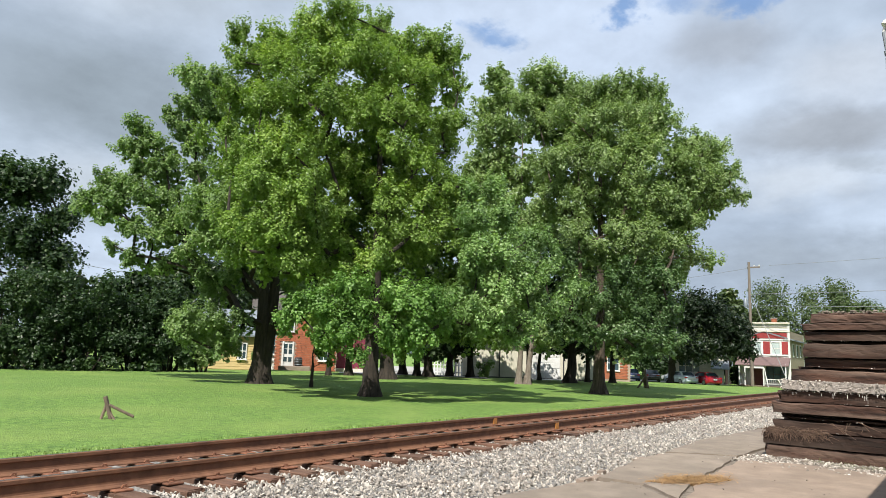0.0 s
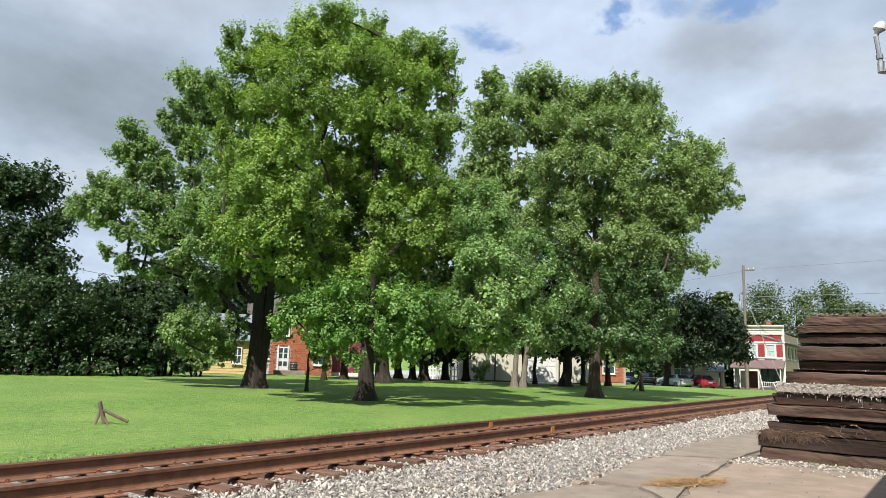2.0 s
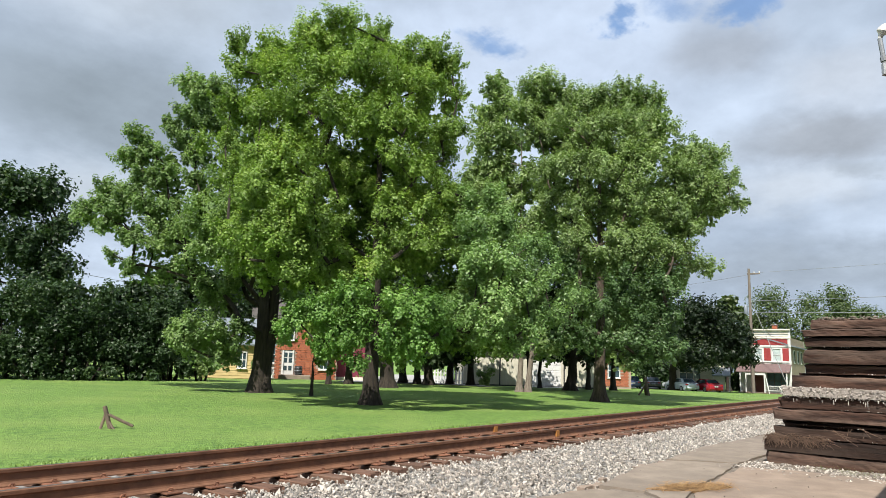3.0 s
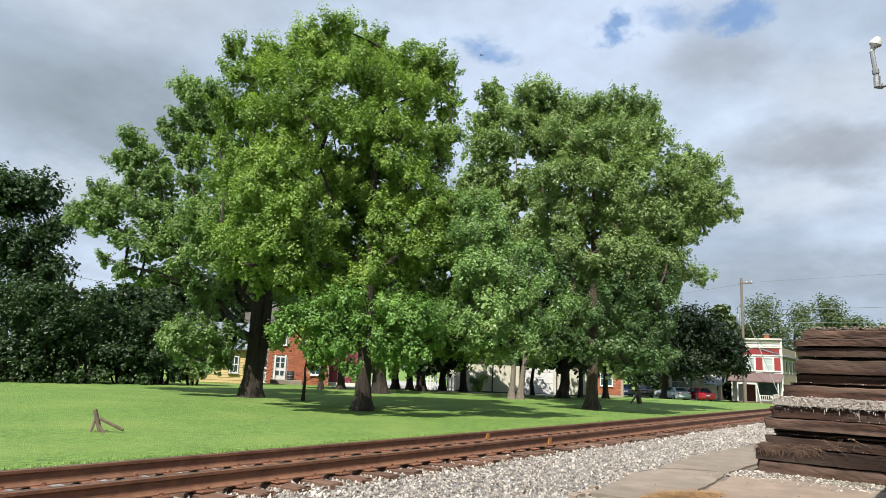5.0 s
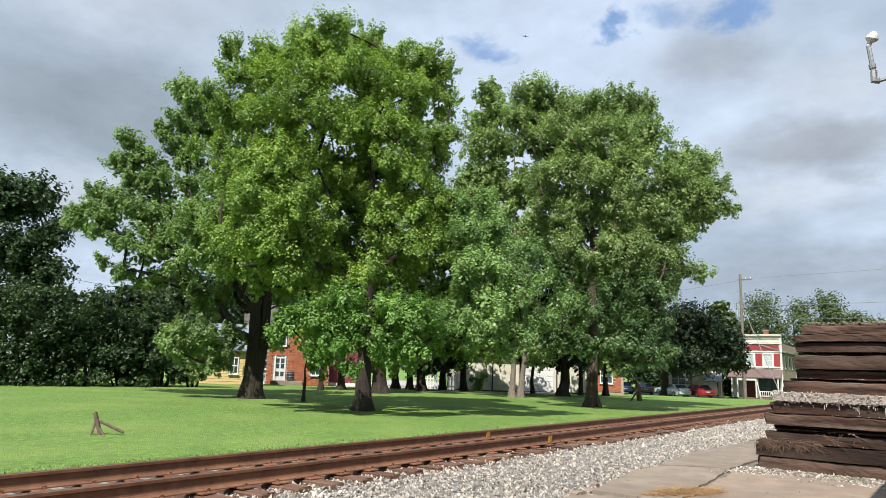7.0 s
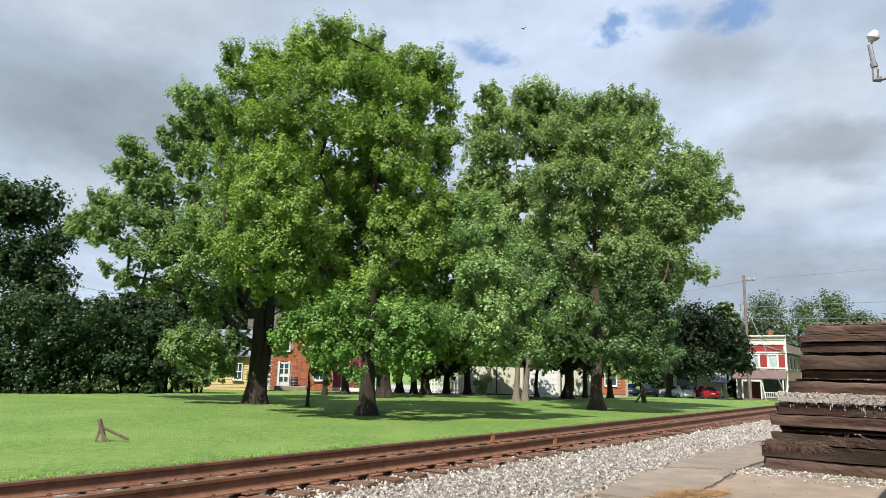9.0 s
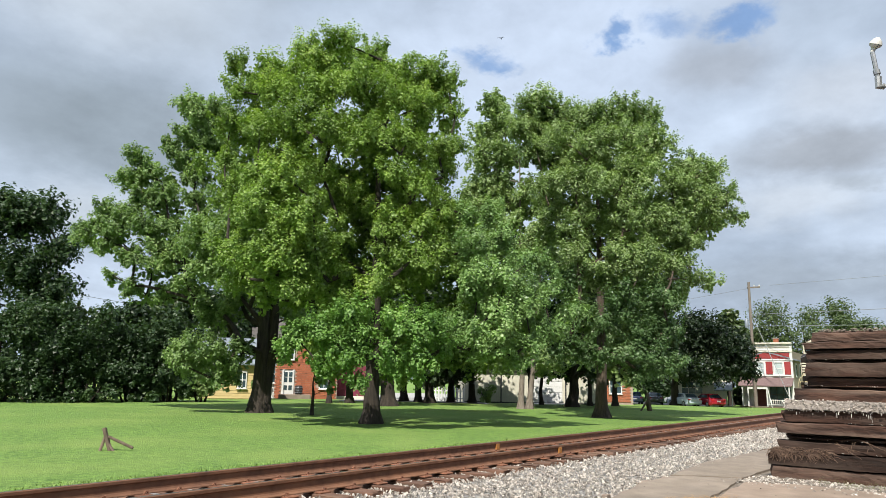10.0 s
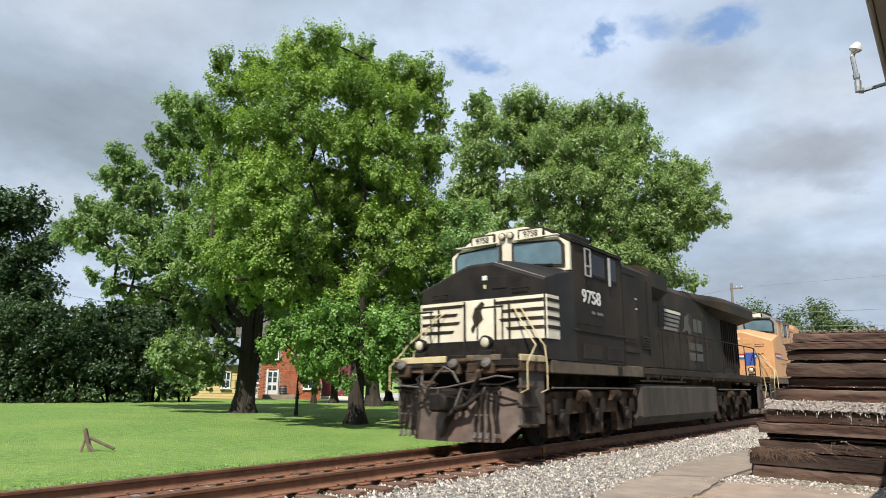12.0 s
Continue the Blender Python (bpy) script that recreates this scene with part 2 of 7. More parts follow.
M_LEAF_A = leafy("maple_leaves", (0.082, 0.142, 0.030), (0.242, 0.362, 0.077), (0.48, 0.56, 0.163))
M_LEAF_B = leafy("grey_green_leaves", (0.098, 0.156, 0.056), (0.265, 0.362, 0.138), (0.52, 0.60, 0.33), gloss=0.38)
# second leaf colour of the maple: sunlight on the low boughs is mixed in
M_LEAF_AB = leafy("sunlit_low_leaves", (0.062, 0.138, 0.032), (0.190, 0.335, 0.080), (0.42, 0.56, 0.18))
# silvery leaves, paler still: the side boughs' white glints are in the colour
M_LEAF_S = leafy("silvery_glint_leaves", (0.100, 0.182, 0.062), (0.275, 0.410, 0.148), (0.60, 0.70, 0.41), gloss=0.35)
M_LEAF_C = leafy("dark_leaves", (0.080, 0.142, 0.050), (0.230, 0.340, 0.118), (0.48, 0.56, 0.25))
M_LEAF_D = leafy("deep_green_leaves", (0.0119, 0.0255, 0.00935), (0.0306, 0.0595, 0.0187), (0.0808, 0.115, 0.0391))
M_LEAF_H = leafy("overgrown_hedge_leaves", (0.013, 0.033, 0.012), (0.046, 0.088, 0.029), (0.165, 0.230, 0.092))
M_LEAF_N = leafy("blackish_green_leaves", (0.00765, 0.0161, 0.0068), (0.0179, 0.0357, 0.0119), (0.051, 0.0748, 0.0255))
# low boughs of the grey-green maple: shade and silver glints put into the colour
M_LEAF_G = leafy("shaded_blue_green_leaves", (0.0476, 0.0952, 0.0323), (0.123, 0.208, 0.0782), (0.408, 0.484, 0.289), gloss=0.35)
M_LEAF_E = leafy("distant_leaves", (0.046, 0.078, 0.028), (0.098, 0.140, 0.050), (0.175, 0.210, 0.082), through=0.3)

# ---- building blocks ----
SIGNS = [(a, b, c) for a in (-1, 1) for b in (-1, 1) for c in (-1, 1)]


class Geo:
    """Gathers the faces of one mesh."""

    def __init__(self):
        self.v, self.f, self.smooth = [], [], []

    def add(self, verts, faces, m=None, smooth=False):
        k = len(self.v)
        self.v += [tuple(m @ Vector(p)) for p in verts] if m is not None else [tuple(p) for p in verts]
        self.f += [tuple(i + k for i in f) for f in faces]
        self.smooth += [smooth] * len(faces)
        return self

    def box(self, c, s, bev=0.0, m=None):
        h = [a / 2 for a in s]
        bev = min(bev, 0.45 * min(s))
        m0 = Matrix.Translation(c) if m is None else m @ Matrix.Translation(c)
        if bev <= 0:
            vs = [(a * h[0], b * h[1], d * h[2]) for a, b, d in SIGNS]
            fs = [(0, 1, 3, 2), (4, 6, 7, 5), (0, 4, 5, 1), (2, 3, 7, 6), (0, 2, 6, 4), (1, 5, 7, 3)]
            return self.add(vs, fs, m0)
        vs, key = [], {}
        for sg in SIGNS:
            for a in range(3):
                key[sg, a] = len(vs)
                vs.append(tuple(sg[i] * (h[i] if i == a else h[i] - bev) for i in range(3)))
        fs = []
        for a in range(3):
            b, d = (a + 1) % 3, (a + 2) % 3
            for sa in (-1, 1):
                ring = []
                for sb, sd in ((-1, -1), (1, -1), (1, 1), (-1, 1)):
                    sg = [0, 0, 0]
                    sg[a], sg[b], sg[d] = sa, sb, sd
                    ring.append(key[tuple(sg), a])
                fs.append(tuple(ring if sa > 0 else ring[::-1]))
            for sa in (-1, 1):
                for sb in (-1, 1):
                    p, q = [0, 0, 0], [0, 0, 0]
                    p[a] = q[a] = sa
                    p[b] = q[b] = sb
                    p[d], q[d] = -1, 1
                    p, q = tuple(p), tuple(q)
                    ring = (key[p, a], key[q, a], key[q, b], key[p, b])
                    fs.append(ring[::-1] if sa * sb > 0 else ring)
        for sg in SIGNS:
            ring = (key[sg, 0], key[sg, 1], key[sg, 2])
            fs.append(ring if sg[0] * sg[1] * sg[2] > 0 else ring[::-1])
        return self.add(vs, fs, m0)

    def tube(self, pts, radii, n=8, m=None, caps=True):
        pts = [Vector(p) for p in pts]
        if not hasattr(radii, "__len__"):
            radii = [radii] * len(pts)
        vs, fs = [], []
        side = None
        for i, p in enumerate(pts):
            d = (pts[min(i + 1, len(pts) - 1)] - pts[max(i - 1, 0)]).normalized()
            if side is None:
                side = d.cross(Vector((0.31, 0.22, 0.92)) if abs(d.z) < 0.9 else Vector((1, 0.1, 0))).normalized()
            side = (side - d * side.dot(d)).normalized()
            up = d.cross(side)
            for k in range(n):
                a = 2 * math.pi * k / n
                vs.append(p + (side * math.cos(a) + up * math.sin(a)) * radii[i])
        for i in range(len(pts) - 1):
            for k in range(n):
                fs.append((i * n + k, i * n + (k + 1) % n, (i + 1) * n + (k + 1) % n, (i + 1) * n + k))
        if caps:
            fs.append(tuple(range(n))[::-1])
            fs.append(tuple((len(pts) - 1) * n + k for k in range(n)))
        return self.add(vs, fs, m, True)

    def prism(self, poly, axis, a, b, m=None):
        """A polygon of (u, v) drawn out along an axis from a to b. axis x: u, v = y, z; axis y: x, z; axis z: x, y."""
        place = {"x": lambda u, v, w: (w, u, v), "y": lambda u, v, w: (u, w, v), "z": lambda u, v, w: (u, v, w)}[axis]
        n = len(poly)
        vs = [place(u, v, a) for u, v in poly] + [place(u, v, b) for u, v in poly]
        fs = [tuple(range(n))[::-1], tuple(range(n, 2 * n))] + [(i, (i + 1) % n, n + (i + 1) % n, n + i) for i in range(n)]
        return self.add(vs, fs, m)

    def lathe(self, prof, n=16, m=None):
        """A profile of (radius, height) turned about z."""
        vs, fs = [], []
        for r, z in prof:
            vs += [(r * math.cos(2 * math.pi * k / n), r * math.sin(2 * math.pi * k / n), z) for k in range(n)]
        for i in range(len(prof) - 1):
            for k in range(n):
                fs.append((i * n + k, i * n + (k + 1) % n, (i + 1) * n + (k + 1) % n, (i + 1) * n + k))
        fs.append(tuple(range(n))[::-1])
        fs.append(tuple((len(prof) - 1) * n + k for k in range(n)))
        return self.add(vs, fs, m, True)

    def mesh(self, name, mat):
        me = bpy.data.meshes.new(name)
        me.from_pydata(self.v, [], self.f)
        me.materials.append(mat)
        me.polygons.foreach_set("use_smooth", self.smooth)
        if len(self.f) < 30000:
            bm = bmesh.new()
            bm.from_mesh(me)
            bmesh.ops.recalc_face_normals(bm, faces=bm.faces)
            bm.to_mesh(me)
            bm.free()
            if any(self.smooth):
                me.set_sharp_from_angle(angle=radians(38))
        me.update()
        return me


def part(name, geo, mat, parent=None, label="", m=None, kind=""):
    """One mesh object, under a thing or a part."""
    ob = new(name, geo.mesh(name, mat) if isinstance(geo, Geo) else geo)
    if parent is not None:
        ob.parent = parent
    if m is not None:
        ob.matrix_basis = m
    return tagged(ob, label, kind=kind)


def thing(name, m, label, category, group="", kind=""):
    ob = new(name)
    ob.empty_display_size = 0.2
    ob.matrix_basis = m
    return tagged(ob, label, category, group, kind)


def big_mesh(name, verts, faces, mat, smooth=False):
    """A mesh from arrays; faces all of one size."""
    me = bpy.data.meshes.new(name)
    k = faces.shape[1]
    me.vertices.add(len(verts))
    me.vertices.foreach_set("co", verts.astype(np.float32).ravel())
    me.loops.add(faces.size)
    me.loops.foreach_set("vertex_index", faces.astype(np.int32).ravel())
    me.polygons.add(len(faces))
    me.polygons.foreach_set("loop_start", np.arange(0, faces.size, k, dtype=np.int32))
    me.polygons.foreach_set("loop_total", np.full(len(faces), k, dtype=np.int32))
    me.polygons.foreach_set("use_smooth", np.full(len(faces), smooth, dtype=bool))
    me.materials.append(mat)
    me.update(calc_edges=True)
    me.validate()
    return me


rng = np.random.default_rng(7)

# ---- ground, track, platform ----


def lawn_height(x, y):
    """The lawn lies just below the rails, with slow swells, and falls a little towards the town."""
    fall = np.clip((np.hypot(x, y) - 45) / 45, 0, 1) * 0.82
    return -0.30 - fall + 0.035 * np.sin(x * 0.31 + 1.3) * np.sin(y * 0.27) * np.clip((y - 4) / 6, 0, 1)


def make_ground():
    near = np.linspace(-60, 130, 191)
    xs = np.concatenate([[-3000, -800, -300, -120], near, [200, 400, 900, 3000]])
    ys = np.concatenate([[-3000, -800, -200, -60, -20, -9], np.linspace(-8, 120, 129), [200, 400, 900, 3000]])
    gx, gy = np.meshgrid(xs, ys)
    gz = lawn_height(gx, gy)
    gz = np.where(gy < 2.6, -0.52, gz)
    v = np.stack([gx, gy, gz], -1).reshape(-1, 3)
    n, k = len(ys), len(xs)
    i = (np.arange(n - 1)[:, None] * k + np.arange(k - 1)[None]).ravel()
    f = np.stack([i, i + 1, i + k + 1, i + k], 1)
    ob = new("ground", big_mesh("ground", v, f, M_GRASS, True))
    tagged(ob, "wide mown green lawn with paler dry patches", "lawn", kind="structure")


def on_ground(x, y):
    return float(lawn_height(np.array(x, float), np.array(y, float)))


def beyond(x, y, k=1.27):
    """Moves a place of the plan farther out along its sight line from the platform."""
    return x * k, -6.9 + (y + 6.9) * k


make_ground()


def make_blades():
    n = 16000
    d = rng.uniform(0, 1, n) ** 1.5
    x = rng.uniform(-1, 40, n)
    y = 2.65 + d * 0.9
    keep = (x > (y + 7) * 0.30 - 1.2) & (x < (y + 7) * 4.5)
    x, y = x[keep], y[keep]
    n = len(x)
    z = lawn_height(x, y)
    a = rng.uniform(0, 2 * np.pi, n)
    h = rng.uniform(0.015, 0.04, n) + np.where(y < 3.3, rng.uniform(0, 0.03, n), 0)
    w = rng.uniform(0.004, 0.008, n) * (1 + y / 10)
    base = np.stack([x, y, z], 1)
    sx = np.stack([np.cos(a) * w, np.sin(a) * w, np.zeros(n)], 1)
    tip = base + np.stack([rng.normal(0, 0.025, n), rng.normal(0, 0.025, n), h], 1)
    v = np.stack([base - sx, base + sx, tip], 1).reshape(-1, 3)
    ob = new("grass", big_mesh("grass", v, np.arange(3 * n).reshape(-1, 3), M_BLADE))
    tagged(ob, "short mown grass blades on the lawn", "grass", kind="stuff")


make_blades()

CANT = -1.555
TRACK = pose(0, 0, 0, CANT)
track = thing("railway_track", TRACK, "rusty railway track with dark wooden crossties", "railway track", kind="structure")
TRACK_FROM, TRACK_TO = -30.0, 420.0


def make_track():
    prof = [(-0.076, -0.186), (0.076, -0.186), (0.076, -0.174), (0.020, -0.160), (0.009, -0.140), (0.009, -0.055), (0.034, -0.040), (0.037, -0.008), (0.030, 0.0)]
    prof += [(-0.030, 0.0), (-0.037, -0.008), (-0.034, -0.040), (-0.009, -0.055), (-0.009, -0.140), (-0.020, -0.160), (-0.076, -0.174)]
    for y in (0.0, 1.505):
        g = Geo()
        g.prism([(u + y, v) for u, v in prof], "x", TRACK_FROM, TRACK_TO)
        rail = part("rail", g, M_RAIL, track, "rust-brown steel rail")
        part("running_band", Geo().box(((TRACK_FROM + TRACK_TO) / 2, y, 0.0015), (TRACK_TO - TRACK_FROM, 0.036, 0.004)), M_RAILTOP, rail, "worn bright rail top")
    # orange paint marks on the webs
    M_MARK = surface("orange_paint_mark", (0.30, 0.115, 0.025), (0.42, 0.19, 0.045), 30, 0.85, 0.3, spread=0.1)
    for x, y in ((12.82, 1.505), (12.815, 0.0)):
        part("paint_mark", Geo().box((x, y - 0.02, -0.098), (0.13, 0.034, 0.125), 0.006), M_MARK, track, "orange paint daubed on the rail web")
    # crossties: the near stretch piece by piece
    tie_meshes = []
    for k in range(5):
        g = Geo()
        g.box((0, 0, 0), (0.225, 2.62, 0.17), 0.012)
        jig = np.random.default_rng(k)
        g.v = [(x + jig.normal(0, 0.006), y + jig.normal(0, 0.02), z + jig.normal(0, 0.005)) for x, y, z in g.v]
        tie_meshes.append(g.mesh("crosstie", M_TIE))
    plate = Geo().box((0, 0, 0), (0.19, 0.36, 0.022), 0.006).mesh("tie_plate", M_PLATE)
    clip = Geo()
    clip.tube([(-0.03, 0, 0), (-0.01, 0, 0.025), (0.02, 0, 0.028), (0.03, 0, 0.0)], 0.011, 6)
    clip.box((0, 0, -0.008), (0.05, 0.05, 0.02), 0.006)
    clip = clip.mesh("rail_clip", M_PLATE)
    r = random.Random(5)
    x = -2.0
    far = Geo()
    while x < TRACK_TO - 2:
        dx, dy, turn = r.uniform(-0.04, 0.04), r.uniform(-0.07, 0.07), r.uniform(-1.2, 1.2)
        if x < 62:
            t = new("crosstie", r.choice(tie_meshes))
            t.parent = track
            t.matrix_basis = pose(x + dx, 0.7525 + dy, -0.292 - r.uniform(0, 0.012), 0, 0, turn)
            for y in (0.0, 1.505):
                p = new("tie_plate", plate)
                p.parent = track
                p.matrix_basis = pose(x + dx, y, -0.197)
                if x < 34:
                    for s in (-1, 1):
                        c = new("rail_clip", clip)
                        c.parent = track
                        c.matrix_basis = pose(x + dx + r.uniform(-0.05, 0.05), y + s * 0.105, -0.178, 0, 0, r.uniform(-12, 12))
        else:
            far.box((x, 0.7525 + dy, -0.292), (0.225, 2.62, 0.17))
        x += 0.52
    part("distant_crossties", far, M_TIE, track, kind="stuff")


make_track()


def bed_height(y):
    return np.interp(y, [-2.9, -2.3, -0.75, 2.2, 2.9, 3.3], [-0.42, -0.35, -0.262, -0.275, -0.31, -0.44])


def make_ballast():
    ys = np.array([-3.1, -2.9, -2.3, -1.6, -0.75, 0.7, 2.2, 2.9, 3.3])
    xs = np.concatenate([np.arange(-30, 80, 1.0), np.arange(80, 421, 20.0)])
    gx, gy = np.meshgrid(xs, ys)
    v = np.stack([gx, gy, bed_height(gy) - 0.02], -1).reshape(-1, 3)
    n, k = len(ys), len(xs)
    i = (np.arange(n - 1)[:, None] * k + np.arange(k - 1)[None]).ravel()
    f = np.stack([i, i + 1, i + k + 1, i + k], 1)
    tagged(new("ballast_bed", big_mesh("ballast_bed", v, f, M_BED)), "bed of crushed pale grey stone under the track", "ballast", kind="structure")
    # loose stones: six jittered shapes, scattered close near the platform and thinner far off
    unit = np.array([(1.2, 0, 0), (0, 1.2, 0), (-1.2, 0, 0), (0, -1.2, 0), (0, 0, 1.2), (0, 0, -1.2)])
    tri = np.array([(i, (i + 1) % 4, 4) for i in range(4)] + [((i + 1) % 4, i, 5) for i in range(4)])
    # each stone has six uneven corners
    shapes = []
    for s in range(10):
        q = unit * rng.uniform(0.70, 1.30, (len(unit), 1)) + rng.normal(0, 0.28, unit.shape)
        shapes.append(q * rng.uniform(0.7, 1.2, (1, 3)) * np.array([1.15, 0.95, 0.72]))
    shapes = np.array(shapes)
    n = 54000
    x = 1.5 + 56 * rng.uniform(0, 1, n) ** 2.1
    y = rng.uniform(-2.85, -0.1, n)
    sz = rng.lognormal(np.log(0.0145), 0.34, n) * (1 + np.clip(x - 12, 0, 60) / 60)
    z = bed_height(y) + rng.uniform(-0.010, 0.030, n)
    q = rng.normal(size=(n, 4))
    q /= np.linalg.norm(q, axis=1, keepdims=True)
    w, a, b, c = q.T
    rot = np.stack([np.stack([1 - 2 * (b * b + c * c), 2 * (a * b - w * c), 2 * (a * c + w * b)], 1),
                    np.stack([2 * (a * b + w * c), 1 - 2 * (a * a + c * c), 2 * (b * c - w * a)], 1),
                    np.stack([2 * (a * c - w * b), 2 * (b * c + w * a), 1 - 2 * (a * a + b * b)], 1)], 1)
    v = np.einsum("nij,nkj->nki", rot, shapes[rng.integers(0, 10, n)]) * sz[:, None, None] + np.stack([x, y, z], 1)[:, None]
    k = len(unit)
    f = (np.arange(n)[:, None, None] * k + tri[None]).reshape(-1, 3)
    tagged(new("ballast_stones", big_mesh("ballast_stones", v.reshape(-1, 3), f, M_STONE)), "angular pale grey limestone ballast stones", "gravel", kind="stuff")
    return shapes, tri


STONES, STONE_TRI = make_ballast()


def scatter_stones(name, label, pts, sizes, mat):
    n = len(pts)
    an, tip = rng.uniform(0, 6.283, n), rng.uniform(-1.2, 1.2, n)
    c, s, u, w = np.cos(an), np.sin(an), np.cos(tip), np.sin(tip)
    rot = np.stack([np.stack([c, -s * u, s * w], 1), np.stack([s, c * u, -c * w], 1), np.stack([0 * c, w, u], 1)], 1)
    v = np.einsum("nij,nkj->nki", rot, STONES[rng.integers(0, 10, n)]) * sizes[:, None, None] + pts[:, None]
    f = (np.arange(n)[:, None, None] * STONES.shape[1] + STONE_TRI[None]).reshape(-1, 3)
    return tagged(new(name, big_mesh(name, v.reshape(-1, 3), f, mat)), label, "gravel", kind="stuff")


SLAB_TOP = -0.33


def ragged(points, step=0.35, wob=0.05, seed=0):
    """A closed outline with its edges broken into short uneven steps."""
    r = random.Random(seed)
    out = []
    for (ax, ay), (bx, by) in zip(points, points[1:] + points[:1]):
        n = max(1, int(math.hypot(bx - ax, by - ay) / step))
        for i in range(n):
            t = i / n
            j = wob if i else 0
            out.append((ax + (bx - ax) * t + r.uniform(-j, j), ay + (by - ay) * t + r.uniform(-j, j)))
    return out


def make_platform():
    base = tagged(new("platform", Geo().box((12, -7.5, -0.425), (64, 9.2, 0.15)).mesh("platform", M_DIRT)), "old cracked concrete platform beside the track", "platform", kind="structure")
    slabs = [
        [(-6, -2.6), (4, -2.55), (7.0, -2.45), (8.7, -2.78), (8.9, -3.35), (8.2, -4.05), (7.6, -5.2), (7.4, -9), (-6, -9)],
        [(8.98, -2.72), (11.0, -2.42), (12.3, -2.45), (12.55, -2.75), (12.9, -3.45), (11.2, -3.62), (9.7, -3.75), (8.35, -4.02), (9.0, -3.35)],
        [(12.4, -2.40), (15.2, -2.20), (18.5, -2.4), (24, -2.6), (24, -3.6), (13.0, -3.45), (12.65, -2.75)],
        [(8.28, -4.10), (9.75, -3.82), (11.2, -3.68), (12.6, -3.62), (12.9, -4.4), (12.75, -6.5), (12.7, -9), (7.48, -9), (7.68, -5.2)],
        [(24.06, -2.6), (40, -2.6), (40, -9), (24.06, -9)],
    ]
    for i, s in enumerate(slabs):
        g = Geo()
        g.prism(ragged(s, 0.3, 0.035, i), "z", -0.44, SLAB_TOP + (0.0, 0.012, 0.018, 0.004, 0.0)[i])
        part("slab", g, M_SLAB_TAN if i == 3 else M_SLAB, base)
    for i, (x, y, w, d) in enumerate([(8.25, -2.70, 0.42, 0.16), (8.75, -2.62, 0.30, 0.14), (9.15, -2.60, 0.34, 0.15), (11.3, -2.36, 0.46, 0.14), (12.2, -2.38, 0.30, 0.12), (9.6, -2.48, 0.16, 0.10)]):
        g = Geo()   # pieces broken off the slab edge
        g.prism(ragged([(x - w / 2, y - d / 2), (x + w / 2, y - d / 3), (x + w / 2.4, y + d / 2), (x - w / 2.6, y + d / 2.4)], 0.12, 0.03, 40 + i), "z", -0.42, SLAB_TOP + (0.004 if i % 2 else -0.012))
        part("broken_edge", g, M_SLAB_TAN, base)
    return base


platform = make_platform()


def make_straw():
    """Loose dry straw gathered along the crack."""
    n = 900
    g = Geo()
    r = random.Random(3)
    for i in range(n):
        t = r.random()
        x, y = 9.45 + 0.7 * t + r.gauss(0, 0.22), -3.45 - 0.55 * t + r.gauss(0, 0.10)
        a, l, w = r.uniform(0, 6.28), r.uniform(0.03, 0.11), 0.006
        z = SLAB_TOP + 0.024 + r.uniform(0, 0.02)
        c, s = math.cos(a), math.sin(a)
        g.add([(x - c * l - s * w, y - s * l + c * w, z), (x - c * l + s * w, y - s * l - c * w, z), (x + c * l, y + s * l, z + r.uniform(-0.005, 0.03))], [(0, 1, 2)])
    d = Geo()
    d.prism(ragged([(9.15, -3.30), (9.75, -3.42), (10.35, -3.80), (10.25, -4.10), (9.85, -4.0), (9.45, -3.75), (9.2, -3.55)], 0.12, 0.05, 8), "z", SLAB_TOP - 0.01, SLAB_TOP + 0.021)
    tagged(part("dirt_patch", d, M_RUSTDIRT), "orange-brown dirt gathered over a concrete crack", "dirt", kind="stuff")
    tagged(part("straw", g, M_STRAW), "loose dry orange straw along the concrete crack", "straw", kind="stuff")


make_straw()


